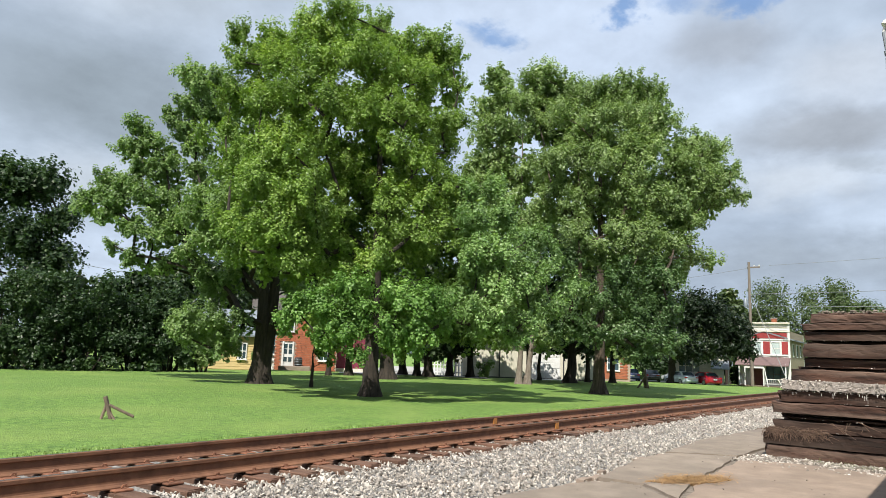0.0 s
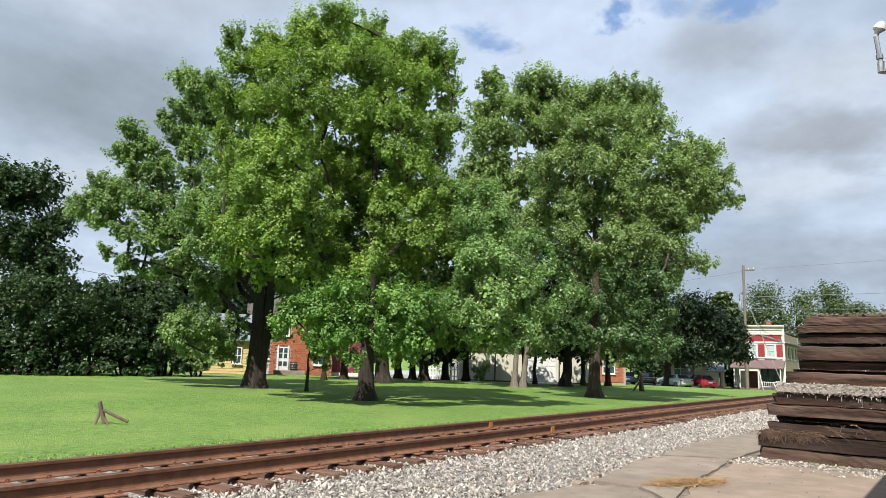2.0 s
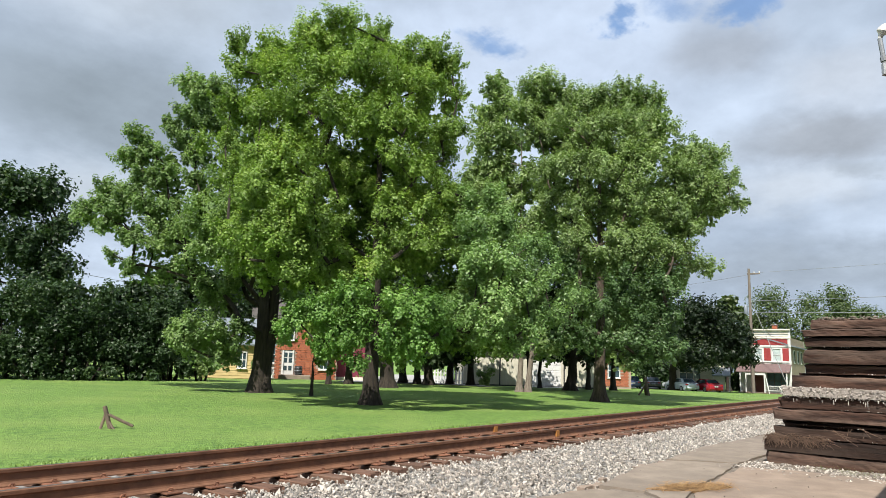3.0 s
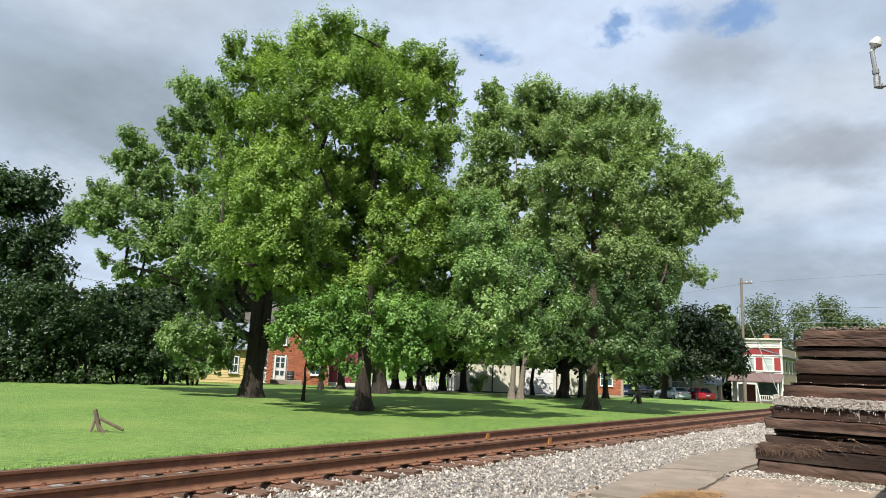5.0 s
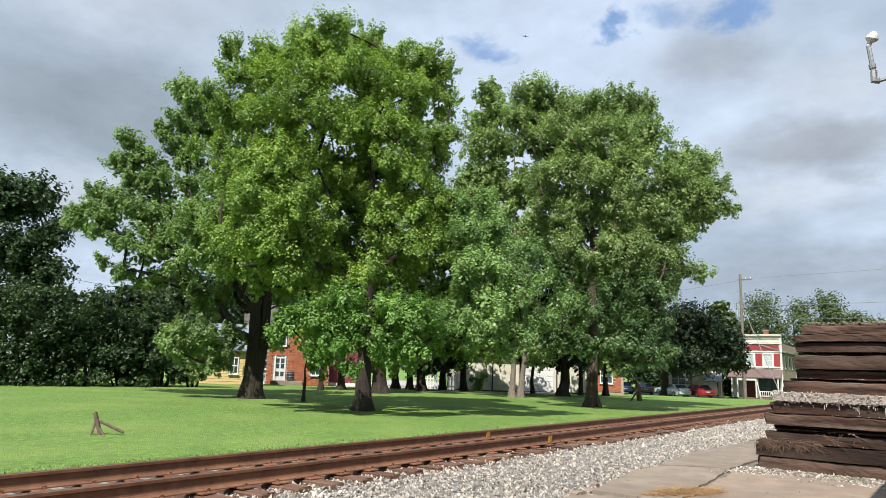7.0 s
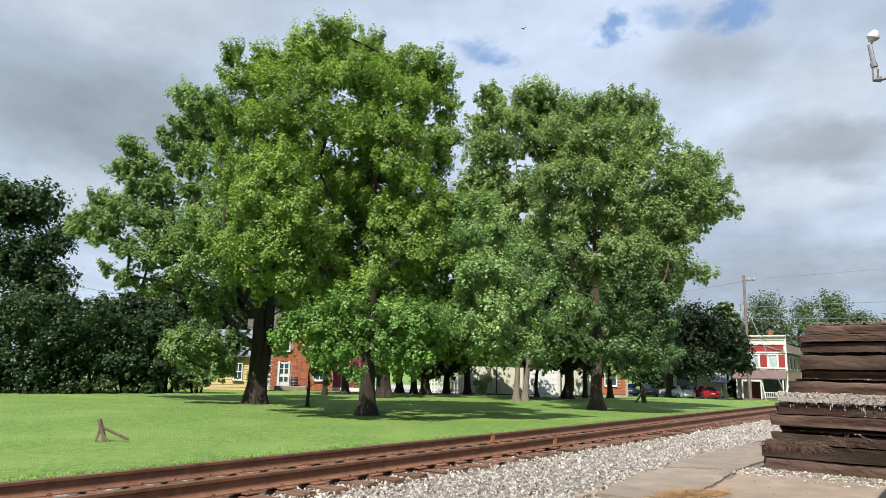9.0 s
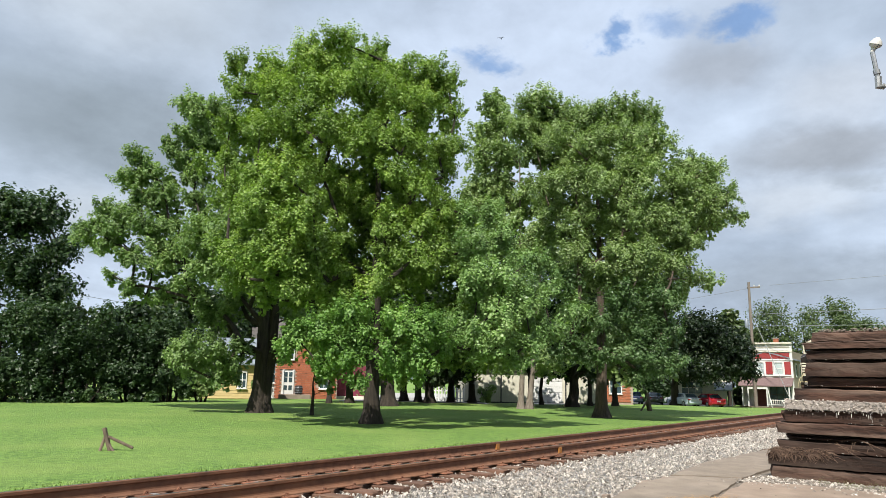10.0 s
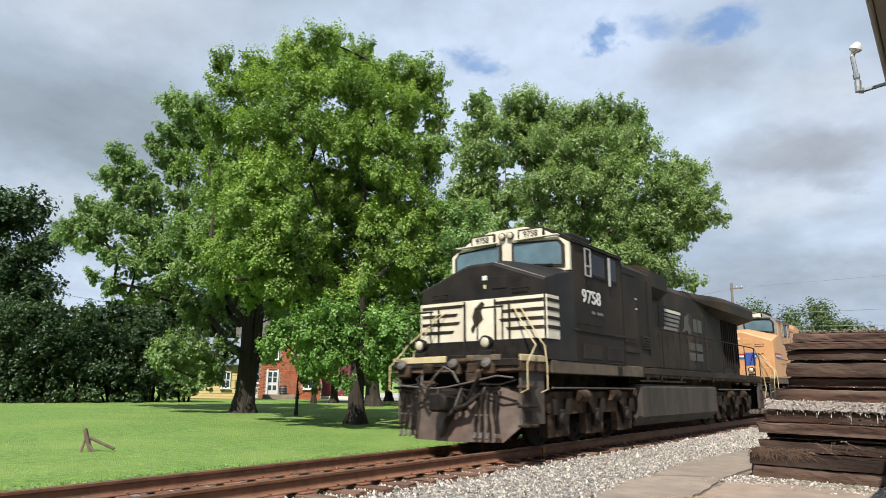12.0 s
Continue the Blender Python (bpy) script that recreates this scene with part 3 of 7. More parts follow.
def make_pile():
    """Old crossties stacked with a layer of ballast caught halfway up."""
    layers = [  # near end y, height, shift towards the viewer
        (-3.72, 0.235, 0.08), (-3.72, 0.25, 0.10), (-3.86, 0.22, 0.00), (-3.98, 0.09, -0.06), (-3.86, 0.205, 0.09), (-3.97, 0.215, 0.02),
        (None, 0.16, 0), (-4.22, 0.25, 0.06), (-4.38, 0.175, -0.06), (-4.42, 0.30, 0.07), (-4.45, 0.185, 0.02), (-4.40, 0.135, 0.09), (-4.55, 0.19, -0.02)]
    z = -0.36
    r = random.Random(11)
    stones = []
    for k, (y0, h, out) in enumerate(layers):
        if y0 is None:
            for i in range(2600):
                stones.append((13.80 + 0.5 * r.random() ** 1.5, r.uniform(-6.75, -4.02), z + r.uniform(-0.03, h + 0.02)))
            for i in range(500):
                stones.append((13.78 + r.uniform(0.0, 0.05), r.uniform(-6.75, -4.05), z + r.uniform(0.0, h)))
            part("stack_fill", Geo().box((14.31, -5.4, z + h / 2), (0.98, 2.7, h)), M_CREAMSTONE)
            tagged(bpy.data.objects["stack_fill"], "packed pale gravel between the stacked ties", "gravel", kind="stuff")
            z += h
            continue
        for col in range(6):
            g = Geo()
            long = 2.62 if col or h > 0.15 else 2.5
            hh = h - ((0.045 if k in (2, 3, 7, 9, 12) else 0.012) + r.uniform(0.0, 0.014) if col == 0 else 0.004)
            n = 26 if col == 0 else 10
            prof = [(-0.115, -hh / 2), (0.115, -hh / 2), (0.120, -hh * 0.1), (0.116, hh / 2 - 0.016), (0.098, hh / 2), (-0.098, hh / 2), (-0.116, hh / 2 - 0.016), (-0.121, hh * 0.2), (-0.118, -hh * 0.2)]
            vs, fs = [], []
            split = r.uniform(-0.25, 0.25) * hh   # a long check in the face
            for i in range(n + 1):
                yy = -i / n * long
                sag = 0.006 * math.sin(i * 9.0 / n + k) + 0.003 * math.sin(i * 31.0 / n + 2 * k)
                worn = 0.012 * max(0.0, math.sin(i * 17.0 / n + 3 * k + col) - 0.4)   # edges rotted away in places
                end = max(0.0, 1 - i / n * 14) * 0.02
                for q, (u, w) in enumerate(prof):
                    du = worn * (1 if u < 0 and abs(w) > hh * 0.3 else 0.2) + (end if u < 0 else 0)
                    if q in (7, 8):
                        du += 0.002 + 0.007 * max(0.0, math.sin(i * 25.0 / n + k * 1.3))
                        w = w * 0.6 + split
                    vs.append((u + du + r.uniform(-0.007, 0.007), yy + (r.uniform(-0.05, 0.03) if i in (0, n) else 0),
                               w + (sag - worn * 0.7 if w > hh * 0.3 else sag * 0.4) + r.uniform(-0.005, 0.005)))
            m = len(prof)
            for i in range(n):
                for j in range(m):
                    fs.append((i * m + j, i * m + (j + 1) % m, (i + 1) * m + (j + 1) % m, (i + 1) * m + j))
            fs += [tuple(range(m)), tuple(n * m + j for j in range(m))[::-1]]
            g.add(vs, fs)
            ob = new("crosstie", g.mesh("stacked_crosstie", M_PILE))
            ob.matrix_basis = pose(14.02 - out + col * 0.245, y0 + (r.uniform(-0.12, 0.05) if col else 0), z + hh / 2, 0, 0, r.uniform(-0.8, 0.8))
            tagged(ob, "dark creosoted old crosstie in a stack", "railway tie", "stacked crossties")
        z += h
    g = Geo()  # lime washed out of the gravel, run down the tie below
    for i in range(30):
        y, l = -4.2 - 2.1 * r.random() ** 0.7, 0.03 + 0.12 * r.random() ** 2
        g.box((13.765, y, 0.84 - l / 2 - r.uniform(0, 0.05)), (0.012, r.uniform(0.003, 0.008), l), 0.001)
    tagged(part("lime_drips", g, M_LIME), "white lime drips on an old tie", "stain", kind="stuff")
    # rubble and dirt lying on the ledges
    rubble = []
    for i in range(130):
        rubble.append((13.84 + r.uniform(0, 0.06), r.uniform(-6.4, -3.9), -0.36 + r.choice([0.235, 0.485, 0.705, 1.0, 1.63, 2.08, 2.36]) + r.uniform(0.0, 0.02)))
    pts = np.array(rubble)
    scatter_stones("ledge_rubble", "small stones lying on the tie ledges", pts, rng.uniform(0.004, 0.013, len(pts)), M_STONE)
    pts = np.array(stones)
    scatter_stones("stack_gravel", "pale ballast stones caught between the stacked ties", pts, rng.uniform(0.006, 0.016, len(pts)), M_CREAMSTONE)
    top = np.stack([rng.uniform(13.9, 15.2, 300), rng.uniform(-6.8, -4.6, 300), np.full(300, z) + rng.uniform(-0.01, 0.02, 300)], 1)
    scatter_stones("stack_top_debris", "dirt and stones on the topmost ties", top, rng.uniform(0.012, 0.035, 300), M_DIRT)


make_pile()


def make_litter():
    """Gravel, chips, weeds and dry stems round the foot of the stack."""
    r = random.Random(21)
    n = 1500
    x = rng.uniform(12.2, 13.95, n)
    y = rng.uniform(-6.6, -3.2, n)
    keep = (x > 12.75 - 0.25 * np.sin(y * 3)) | (rng.uniform(0, 1, n) < 0.12)
    pts = np.stack([x, y, np.full(n, -0.345)], 1)[keep]
    pts[:, 2] += np.where(pts[:, 0] < 12.75, 0.018, 0.0)
    scatter_stones("foot_gravel", "scattered gravel and dirt at the foot of the tie stack", pts, rng.uniform(0.008, 0.028, len(pts)), M_STONE)
    m = 170
    px, py = rng.uniform(6, 22, m), rng.uniform(-6.2, -2.55, m)
    scatter_stones("slab_litter", "small stones and bark chips strewn on the concrete", np.stack([px, py, np.full(m, SLAB_TOP + 0.012)], 1), rng.uniform(0.004, 0.014, m), M_DIRT)
    g = Geo()
    for i in range(420):  # dry vine stems hanging over the second layer
        a = Vector((13.80 + r.uniform(-0.02, 0.06), -3.76 - 1.0 * r.random() ** 1.4, 0.10 + r.uniform(-0.03, 0.06)))
        d = Vector((r.uniform(-0.07, 0.02), r.gauss(-0.03, 0.10), r.uniform(-0.17, 0.06)))
        g.tube([a, a + d * 0.5 + Vector((-0.02, 0, 0.02)), a + d], [0.005, 0.004, 0.002], 4)
    for i in range(14):
        a = Vector((13.76, r.uniform(-5.3, -4.6), 0.28 + r.uniform(-0.05, 0.1)))
        g.tube([a, a + Vector((-0.02, r.uniform(-0.4, 0.1), r.uniform(-0.2, 0.02)))], [0.006, 0.003], 4)
    tagged(part("dry_vine", g, M_DRYSTEM), "tangle of dry brown vine stems on the stack", "dry plant", kind="stuff")
    g = Geo()
    for i in range(420):
        c = r.choice([(13.5, -5.05), (13.45, -5.3), (13.55, -4.7), (13.6, -5.6), (13.3, -5.2)])
        x, y, a, l = c[0] + r.gauss(0, 0.10), c[1] + r.gauss(0, 0.12), r.uniform(0, 6.28), r.uniform(0.04, 0.16)
        g.add([(x - 0.006, y, -0.39), (x + 0.006, y, -0.39), (x + math.cos(a) * l * 0.6, y + math.sin(a) * l * 0.6, -0.39 + l)], [(0, 1, 2)])
    tagged(part("weeds", g, M_BLADE), "small green weeds at the foot of the stack", "weed", kind="stuff")


M_DRYSTEM = surface("dry_brown_stems", (0.0847, 0.0508, 0.0353), (0.176, 0.113, 0.0776), 8, 0.85, 0.1, spread=0.4)
make_litter()

# ---- trees ----
EYE = Vector((0.0, -6.9, 1.24))


def leaf_mesh(name, centres, normals, size, mat, local):
    """Small folded leaf blades, each its own island. size: one for all, or one each."""
    n = len(centres)
    nrm = normals + local.normal(0, 0.42, (n, 3))
    nrm /= np.linalg.norm(nrm, axis=1, keepdims=True)
    t = local.normal(size=(n, 3))
    t[:, 2] -= 0.5
    t -= nrm * np.sum(t * nrm, 1, keepdims=True)
    t /= np.linalg.norm(t, axis=1, keepdims=True) + 1e-9
    b = np.cross(nrm, t)
    s = np.reshape(size, (-1, 1)) * local.uniform(0.65, 1.3, (n, 1))
    v = np.stack([centres - t * s * 0.5, centres + b * s * 0.42 + nrm * s * 0.10, centres + t * s * 0.62, centres - b * s * 0.42 + nrm * s * 0.10], 1)
    return big_mesh(name, v.reshape(-1, 3), np.arange(4 * n).reshape(-1, 4), mat)


def sprays(lobes, per, local, loose=1.0, core=0.10):
    """Leafy shoots growing out of each lobe (across, depth, up, radius), with larger filler leaves added inside to
    darken its core.
    per: leaves for a lobe of one metre. Returns leaf places, their ways, their relative sizes, and shoot bases by lobe."""
    places, ways, sizes, hubs = [], [], [], []
    for x, y, z, r in lobes:
        k = int(8 + 24 * min(r, 1.6) ** 2)
        d = local.normal(size=(k, 3))
        d[:, 2] = d[:, 2] * 0.9 + 0.16
        d /= np.linalg.norm(d, axis=1, keepdims=True)
        c = np.array([x, y, z]) + d * r * local.uniform(0.40, 1.02, (k, 1)) * np.array([1, 1, 0.86])
        hubs.append(c)
        rise = np.where(d[:, 2:3] > -0.25, 0.60, -0.55)
        axis = d * 0.7 + rise * np.array([0, 0, 1.0])
        axis /= np.linalg.norm(axis, axis=1, keepdims=True)
        long = (0.17 + 0.22 * r) * local.uniform(0.65, 1.45, (k, 1, 1)) * loose
        broad = long * local.uniform(0.40, 0.68, (k, 1, 1))
        m = max(5, int(per * r * r / k))
        q = local.normal(size=(k, m, 3))
        q *= local.uniform(0, 1, (k, m, 1)) ** 0.42 / np.linalg.norm(q, axis=2, keepdims=True)
        along = np.sum(q * axis[:, None], 2, keepdims=True)
        p = c[:, None] + q * broad + axis[:, None] * along * (long - broad)
        places.append(p.reshape(-1, 3))
        ways.append((q * 0.75 + d[:, None] * 0.35 + np.array([0, 0, 0.6])).reshape(-1, 3))
        sizes.append(np.ones(k * m))
        inner = int(per * r * r * core)
        if inner:
            q = local.normal(size=(inner, 3))
            q *= local.uniform(0, 1, (inner, 1)) ** 0.33 / np.linalg.norm(q, axis=1, keepdims=True)
            places.append(np.array([x, y, z]) + q * r * 0.5)
            ways.append(q + np.array([0, 0, 0.4]))
            sizes.append(np.full(inner, 1.6))
    return np.concatenate(places), np.concatenate(ways), np.concatenate(sizes), hubs


def bent(a, b, local, sag=0.12, n=5):
    a, b = np.array(a, float), np.array(b, float)
    l = np.linalg.norm(b - a)
    off = local.normal(0, 0.05 * l, 3)
    return [tuple(a + (b - a) * t + off * math.sin(math.pi * t) + np.array([0, 0, sag * l]) * t * (1 - t)) for t in np.linspace(0, 1, n)]


def make_trunk(ob, bark, high, trunk_r, fork, lean, twins, local):
    """Stems with flared roots; returns the line of each."""
    g = Geo()
    lines = []
    for rx, ry in [(0, 0)] + list(twins):
        pts, rad = [], []
        for h, k in ((-0.08, 1.75), (0.12, 1.45), (0.4, 1.15), (1.0, 1.0), (fork, 0.86), (high * 0.45, 0.55), (high * 0.65, 0.32), (high * 0.85, 0.10)):
            t = h / high
            pts.append((rx * (1 + 3 * t) + lean[0] * t + local.normal(0, 0.05 if h > 0.5 else 0), ry * (1 + 3 * t) + lean[1] * t, h))
            rad.append(trunk_r * k)
        g.tube(pts, rad, 14)
        lines.append(pts)
        for a in range(7 if trunk_r > 0.12 else 0):  # root flare
            an = a * 0.9 + local.uniform(0, 0.4)
            g.tube([(rx + math.cos(an) * trunk_r * 0.7, ry + math.sin(an) * trunk_r * 0.7, 0.55), (rx + math.cos(an) * trunk_r * 1.25, ry + math.sin(an) * trunk_r * 1.25, 0.12),
                    (rx + math.cos(an) * trunk_r * 1.75, ry + math.sin(an) * trunk_r * 1.75, -0.06)], [trunk_r * 0.30, trunk_r * 0.34, trunk_r * 0.15], 7)
    part("trunk", g, bark, ob, "rough bark trunk with flared roots")
    return lines


def grow_limbs(lines, lobes, fork, high):
    """Finds for each lobe where its limb leaves the stem or an earlier limb. Returns (start, thickness in shares) by lobe."""
    nodes = []
    for line in lines:
        for (ax, ay, az), (bx, by, bz) in zip(line[:-1], line[1:]):
            for t in (0.0, 0.33, 0.66):
                z = az + (bz - az) * t
                if fork * 0.85 <= z < high * 0.8:
                    nodes.append((Vector((ax + (bx - ax) * t, ay + (by - ay) * t, z)), None))
    order = sorted(range(len(lobes)), key=lambda i: math.hypot(lobes[i][0], lobes[i][1]) + 0.15 * lobes[i][2])
    start, load, parent = {}, [1] * len(lobes), {}
    for i in order:
        tip = Vector(lobes[i][:3])
        best = min(nodes, key=lambda n: (n[0] - tip).length + 1.5 * max(0.0, n[0].z - tip.z + 0.45 * math.hypot(n[0].x - tip.x, n[0].y - tip.y)))
        start[i], parent[i] = best[0], best[1]
        nodes += [(tip, i), (best[0].lerp(tip, 0.6), i)]
    for i in reversed(order):
        if parent[i] is not None:
            load[parent[i]] += load[i]
    return [(start[i], math.sqrt(load[i])) for i in range(len(lobes))]


def make_limb(g, start, share, lobe, hub, trunk_r, twigs, local):
    """One limb to its lobe, with twigs to the shoots."""
    x, y, z, r = lobe
    r0 = min(trunk_r * 0.55, trunk_r * 0.085 * share + 0.008)
    g.tube(bent(start, (x, y, z), local, 0.06), [r0 * 1.15, r0, r0 * 0.85, r0 * 0.72, r0 * 0.6], 6)
    for c in hub[:twigs]:
        g.tube(bent((x, y, z), c, local, 0.05, 3), [0.016, 0.012, 0.006], 4)


def tree_pose(base):
    """Stands a tree so that its across runs to the right as seen from the platform, its depth away."""
    way = Vector(base) - EYE
    return pose(*base, 0, 0, math.degrees(math.atan2(way.y, way.x)) - 90)


def make_grown_tree(name, base, boughs, label, bark, size, trunk_r, fork, seed, per=3000, lean=(0, 0), twins=(), loose=1.0, twigs=5, behind=0.18):
    """A tree told bough by bough. boughs: (part name, lobes of across, depth, up, radius, leaf material, label)."""
    local = np.random.default_rng(seed)
    ob = thing(name, tree_pose(base), label, "tree")
    every = [l for _, lobes, _, _ in boughs for l in lobes]
    high = max(l[2] for l in every)
    lines = make_trunk(ob, bark, high, trunk_r, fork, lean, twins, local)
    rise = iter(grow_limbs(lines, every, fork, high))
    for title, lobes, mat, words in boughs:
        # smaller shoots of leaf fill the room between the boughs
        fill = [(x + local.normal(0, 0.8 * r), y + local.uniform(-0.2, 0.9) * r, z - abs(local.normal(0, 0.6 * r)), r * 0.75) for x, y, z, r in lobes]
        p, w, k, hubs = sprays(list(lobes) + fill, per, local, loose)
        part(title, leaf_mesh(title, p, w, size * k, mat, local), mat, ob, words)
        for lobe, hub in zip(lobes, hubs):
            g = Geo()
            make_limb(g, *next(rise), lobe, hub, trunk_r, twigs, local)
            part("limb", g, bark, ob)
    if behind:  # the far half of the crown, coarser
        back = [(x * 0.92, 1.1 + abs(y) * 0.75, z - 0.2, r * 1.2) for x, y, z, r in every]
        p, w, k, hubs = sprays(back, per * behind, local, 1.1)
        part("far_crown", leaf_mesh("far_crown", p, w, size * 2.5 * k, boughs[0][2], local), boughs[0][2], ob)
        g = Geo()
        for lobe, hub, (start, share) in zip(back, hubs, grow_limbs(lines, back, fork, high)):
            make_limb(g, start, share, lobe, hub, trunk_r, 1, local)
        part("far_branchwork", g, bark, ob, kind="stuff")
    return ob


def make_tree(name, base, lobes, label, mat, bark, leaves, size, trunk_r, fork=2.2, seed=1, depth=0.75, lean=(0, 0), twins=(), group="", twigs=5, copies=2):
    """A plainer tree. lobes: across, up, radius; each is repeated in depth to round the crown."""
    local = np.random.default_rng(seed)
    ob = thing(name, tree_pose(base), label, "tree", group)
    half = max(abs(l[0]) for l in lobes)
    high = max(l[1] for l in lobes)
    solid = []
    for x, z, r in lobes:
        deep = depth * math.sqrt(max(half * half - x * x, 1.2)) * (0.55 + 0.45 * math.sin(math.pi * min(1, max(0.15, z / high))))
        for y in ((-0.5, 0.5), (0.0,))[2 - copies]:
            solid.append((x + local.normal(0, 0.12), y * deep + local.normal(0, 0.25), z + local.normal(0, 0.15) - 0.25 * abs(y), r * local.uniform(0.85, 1.08)))
    per = leaves / sum(l[3] ** 2 for l in solid)
    p, w, k, hubs = sprays(solid, per, local)
    lines = make_trunk(ob, bark, high, trunk_r, fork, lean, twins, local)
    g = Geo()
    for lobe, hub, (start, share) in zip(solid, hubs, grow_limbs(lines, solid, fork, high)):
        make_limb(g, start, share, lobe, hub, trunk_r, twigs, local)
    part("branchwork", g, bark, ob, kind="stuff")
    part("crown", leaf_mesh("crown", p, w, size * k, mat, local), mat, ob, "leafy crown with sky gaps")
    return ob


# boughs of the four great trees: across, depth, up, radius
TOP = [(-5.5, 0, 13.2, 0.55), (-5.4, -0.4, 11.9, 0.66), (-4.4, 0.5, 13.4, 0.7), (-3.9, -1, 11.6, 0.92), (-2.8, 0, 13.8, 0.91), (-1.6, -0.5, 14, 0.85), (-0.6, 0.5, 14.1, 0.84), (0.5, -0.5, 13.1, 0.85),
    (1.7, 0.5, 13.7, 0.8), (2.6, 0.8, 13.3, 0.68), (-2.3, -1.5, 11.7, 1.01), (-1, -1.8, 11.8, 1), (0.4, -1.5, 11.4, 0.97), (1.5, -0.8, 11.6, 0.84), (2.8, 0.8, 12, 0.49)]
INNER = [(-1.2, 0.3, 8.2, 0.95), (-0.2, 0.6, 7.2, 0.9), (-1.3, 0.5, 6.0, 0.9), (-0.4, 0.4, 10.6, 1.0), (0.9, 0.6, 7.9, 0.8), (0.7, 0.7, 6.0, 0.9), (-2.6, 0.5, 6.6, 0.9), (2.5, 0.6, 10.6, 0.6), (2.7, 0.4, 8.0, 0.7), (-0.4, 0.8, 4.2, 0.8)]
SHOULDER = [(-5.6, 0, 10.8, 0.75), (-4.3, -1.3, 10.1, 0.89), (-3.1, -2, 10.1, 0.93), (-1.7, -2.4, 9.8, 0.96), (-0.4, -2.4, 9.7, 0.92), (0.9, -2, 9.7, 0.83), (2, -1, 9.9, 0.62), (-5.7, 0, 9.3, 0.66),
    (-5.2, -0.8, 7.8, 0.75), (-4.2, -2, 8.3, 0.86), (-3.1, -2.6, 8, 0.89), (-2.1, -1.4, 8.6, 0.75), (0.4, -2.2, 8.4, 0.81), (1.5, -1.6, 8.3, 0.71), (2.3, -0.5, 8.9, 0.46)]
WAIST = [(-3.8, -3, 6.7, 0.9), (-2.7, -3.2, 6.4, 0.9), (-2.2, -2.5, 7.2, 0.62), (-5, -1.8, 5.7, 0.71), (-3.9, -3, 5.4, 0.82), (-2.9, -3, 5.3, 0.86), (-2, -2.6, 5.6, 0.7), (-1.4, -1, 6.9, 0.6),
    (0.5, -2, 6.9, 0.77), (1.5, -2, 6.7, 0.77), (2.3, -1.2, 7.5, 0.66), (1.2, -2.2, 5.6, 0.8), (0.2, -1.8, 5.8, 0.58), (2.1, -1.8, 5.7, 0.74), (-1.1, -1.6, 5, 0.61), (0.1, -2.6, 4.6, 0.73),
    (-1.9, -1.8, 4.5, 0.57), (-4.5, -1.5, 4.8, 0.53), (-3.3, -2, 4.7, 0.45)]
SKIRT = [(-2.5, -2.6, 2.8, 0.64), (-1.7, -3, 3.1, 0.67), (-0.8, -3.2, 3.5, 0.74), (-1.1, -3, 2.5, 0.64), (-1.7, -2.8, 2, 0.35), (-0.3, -3.1, 2.8, 0.57), (0.8, -3.5, 3.3, 0.81), (1.7, -3.3, 3.3, 0.75),
    (0.6, -3.4, 2.3, 0.66), (1.4, -3.4, 2.3, 0.7), (1.2, -3.2, 1.8, 0.35), (2.2, -2.8, 2.6, 0.47)]
REACH = [(3.3, -1.8, 6, 0.88), (4.3, -1.5, 6.5, 0.76), (3.4, -2.4, 4.7, 0.85), (4.3, -2.6, 4.9, 0.84), (5.2, -2, 5.6, 0.74), (5.9, -1.6, 4.7, 0.67), (3.9, -2.6, 3.7, 0.83), (4.9, -2.6, 4, 0.82),
    (3.2, -2.4, 3.2, 0.74), (4.2, -2.4, 2.7, 0.61), (5.2, -2.2, 2.9, 0.68), (6.1, -1.6, 3.3, 0.58), (3.3, -2, 2.5, 0.45), (4, -1, 7.4, 0.67), (3.2, -1, 7.3, 0.67), (4.6, -2, 2.3, 0.38)]
CREST = [(-3.1, 0, 16, 1.06), (-1.8, 0.5, 15.5, 1.01), (-3.5, 0, 14.8, 0.94), (-0.5, 0, 14.9, 0.98), (0.4, -0.5, 14.8, 0.96), (1.5, -0.5, 15, 1.01), (2.6, 0, 14.7, 0.91), (2.8, -0.5, 13.2, 1),
    (1.4, -2, 12.9, 1.23), (-0.1, -2, 12.7, 1.24), (-1.7, -1, 13.3, 1.23), (-3.1, 0.5, 13.7, 0.95)]
WING = [(4.5, 0, 12.1, 0.94), (5.5, 0, 11.8, 0.82), (6, 0, 10.6, 0.76), (4.7, -0.8, 10.3, 1.01), (6.1, 0, 9.6, 0.59), (3.4, -1.5, 10.6, 1), (5, 0, 9.3, 0.76), (3.6, -1, 9.2, 0.85),
    (4, -1, 8, 0.79)]
HEART = [(2, -2.5, 10.9, 1.19), (0.5, -2.8, 10.6, 1.19), (-1, -2, 11, 1.18), (-2.5, -0.5, 11.2, 0.96), (1.3, -2.5, 9.1, 1.18), (-0.8, -2, 9.1, 1.01), (2.5, -2, 8.6, 1.14), (-2.1, -1.2, 9.6, 0.91),
    (-1, -2.5, 7.3, 1.03), (0.8, -2.8, 7.2, 0.91), (1.9, -3, 6.9, 1.15), (3.3, -2, 6.8, 0.97), (4.1, -1, 6.3, 0.73)]
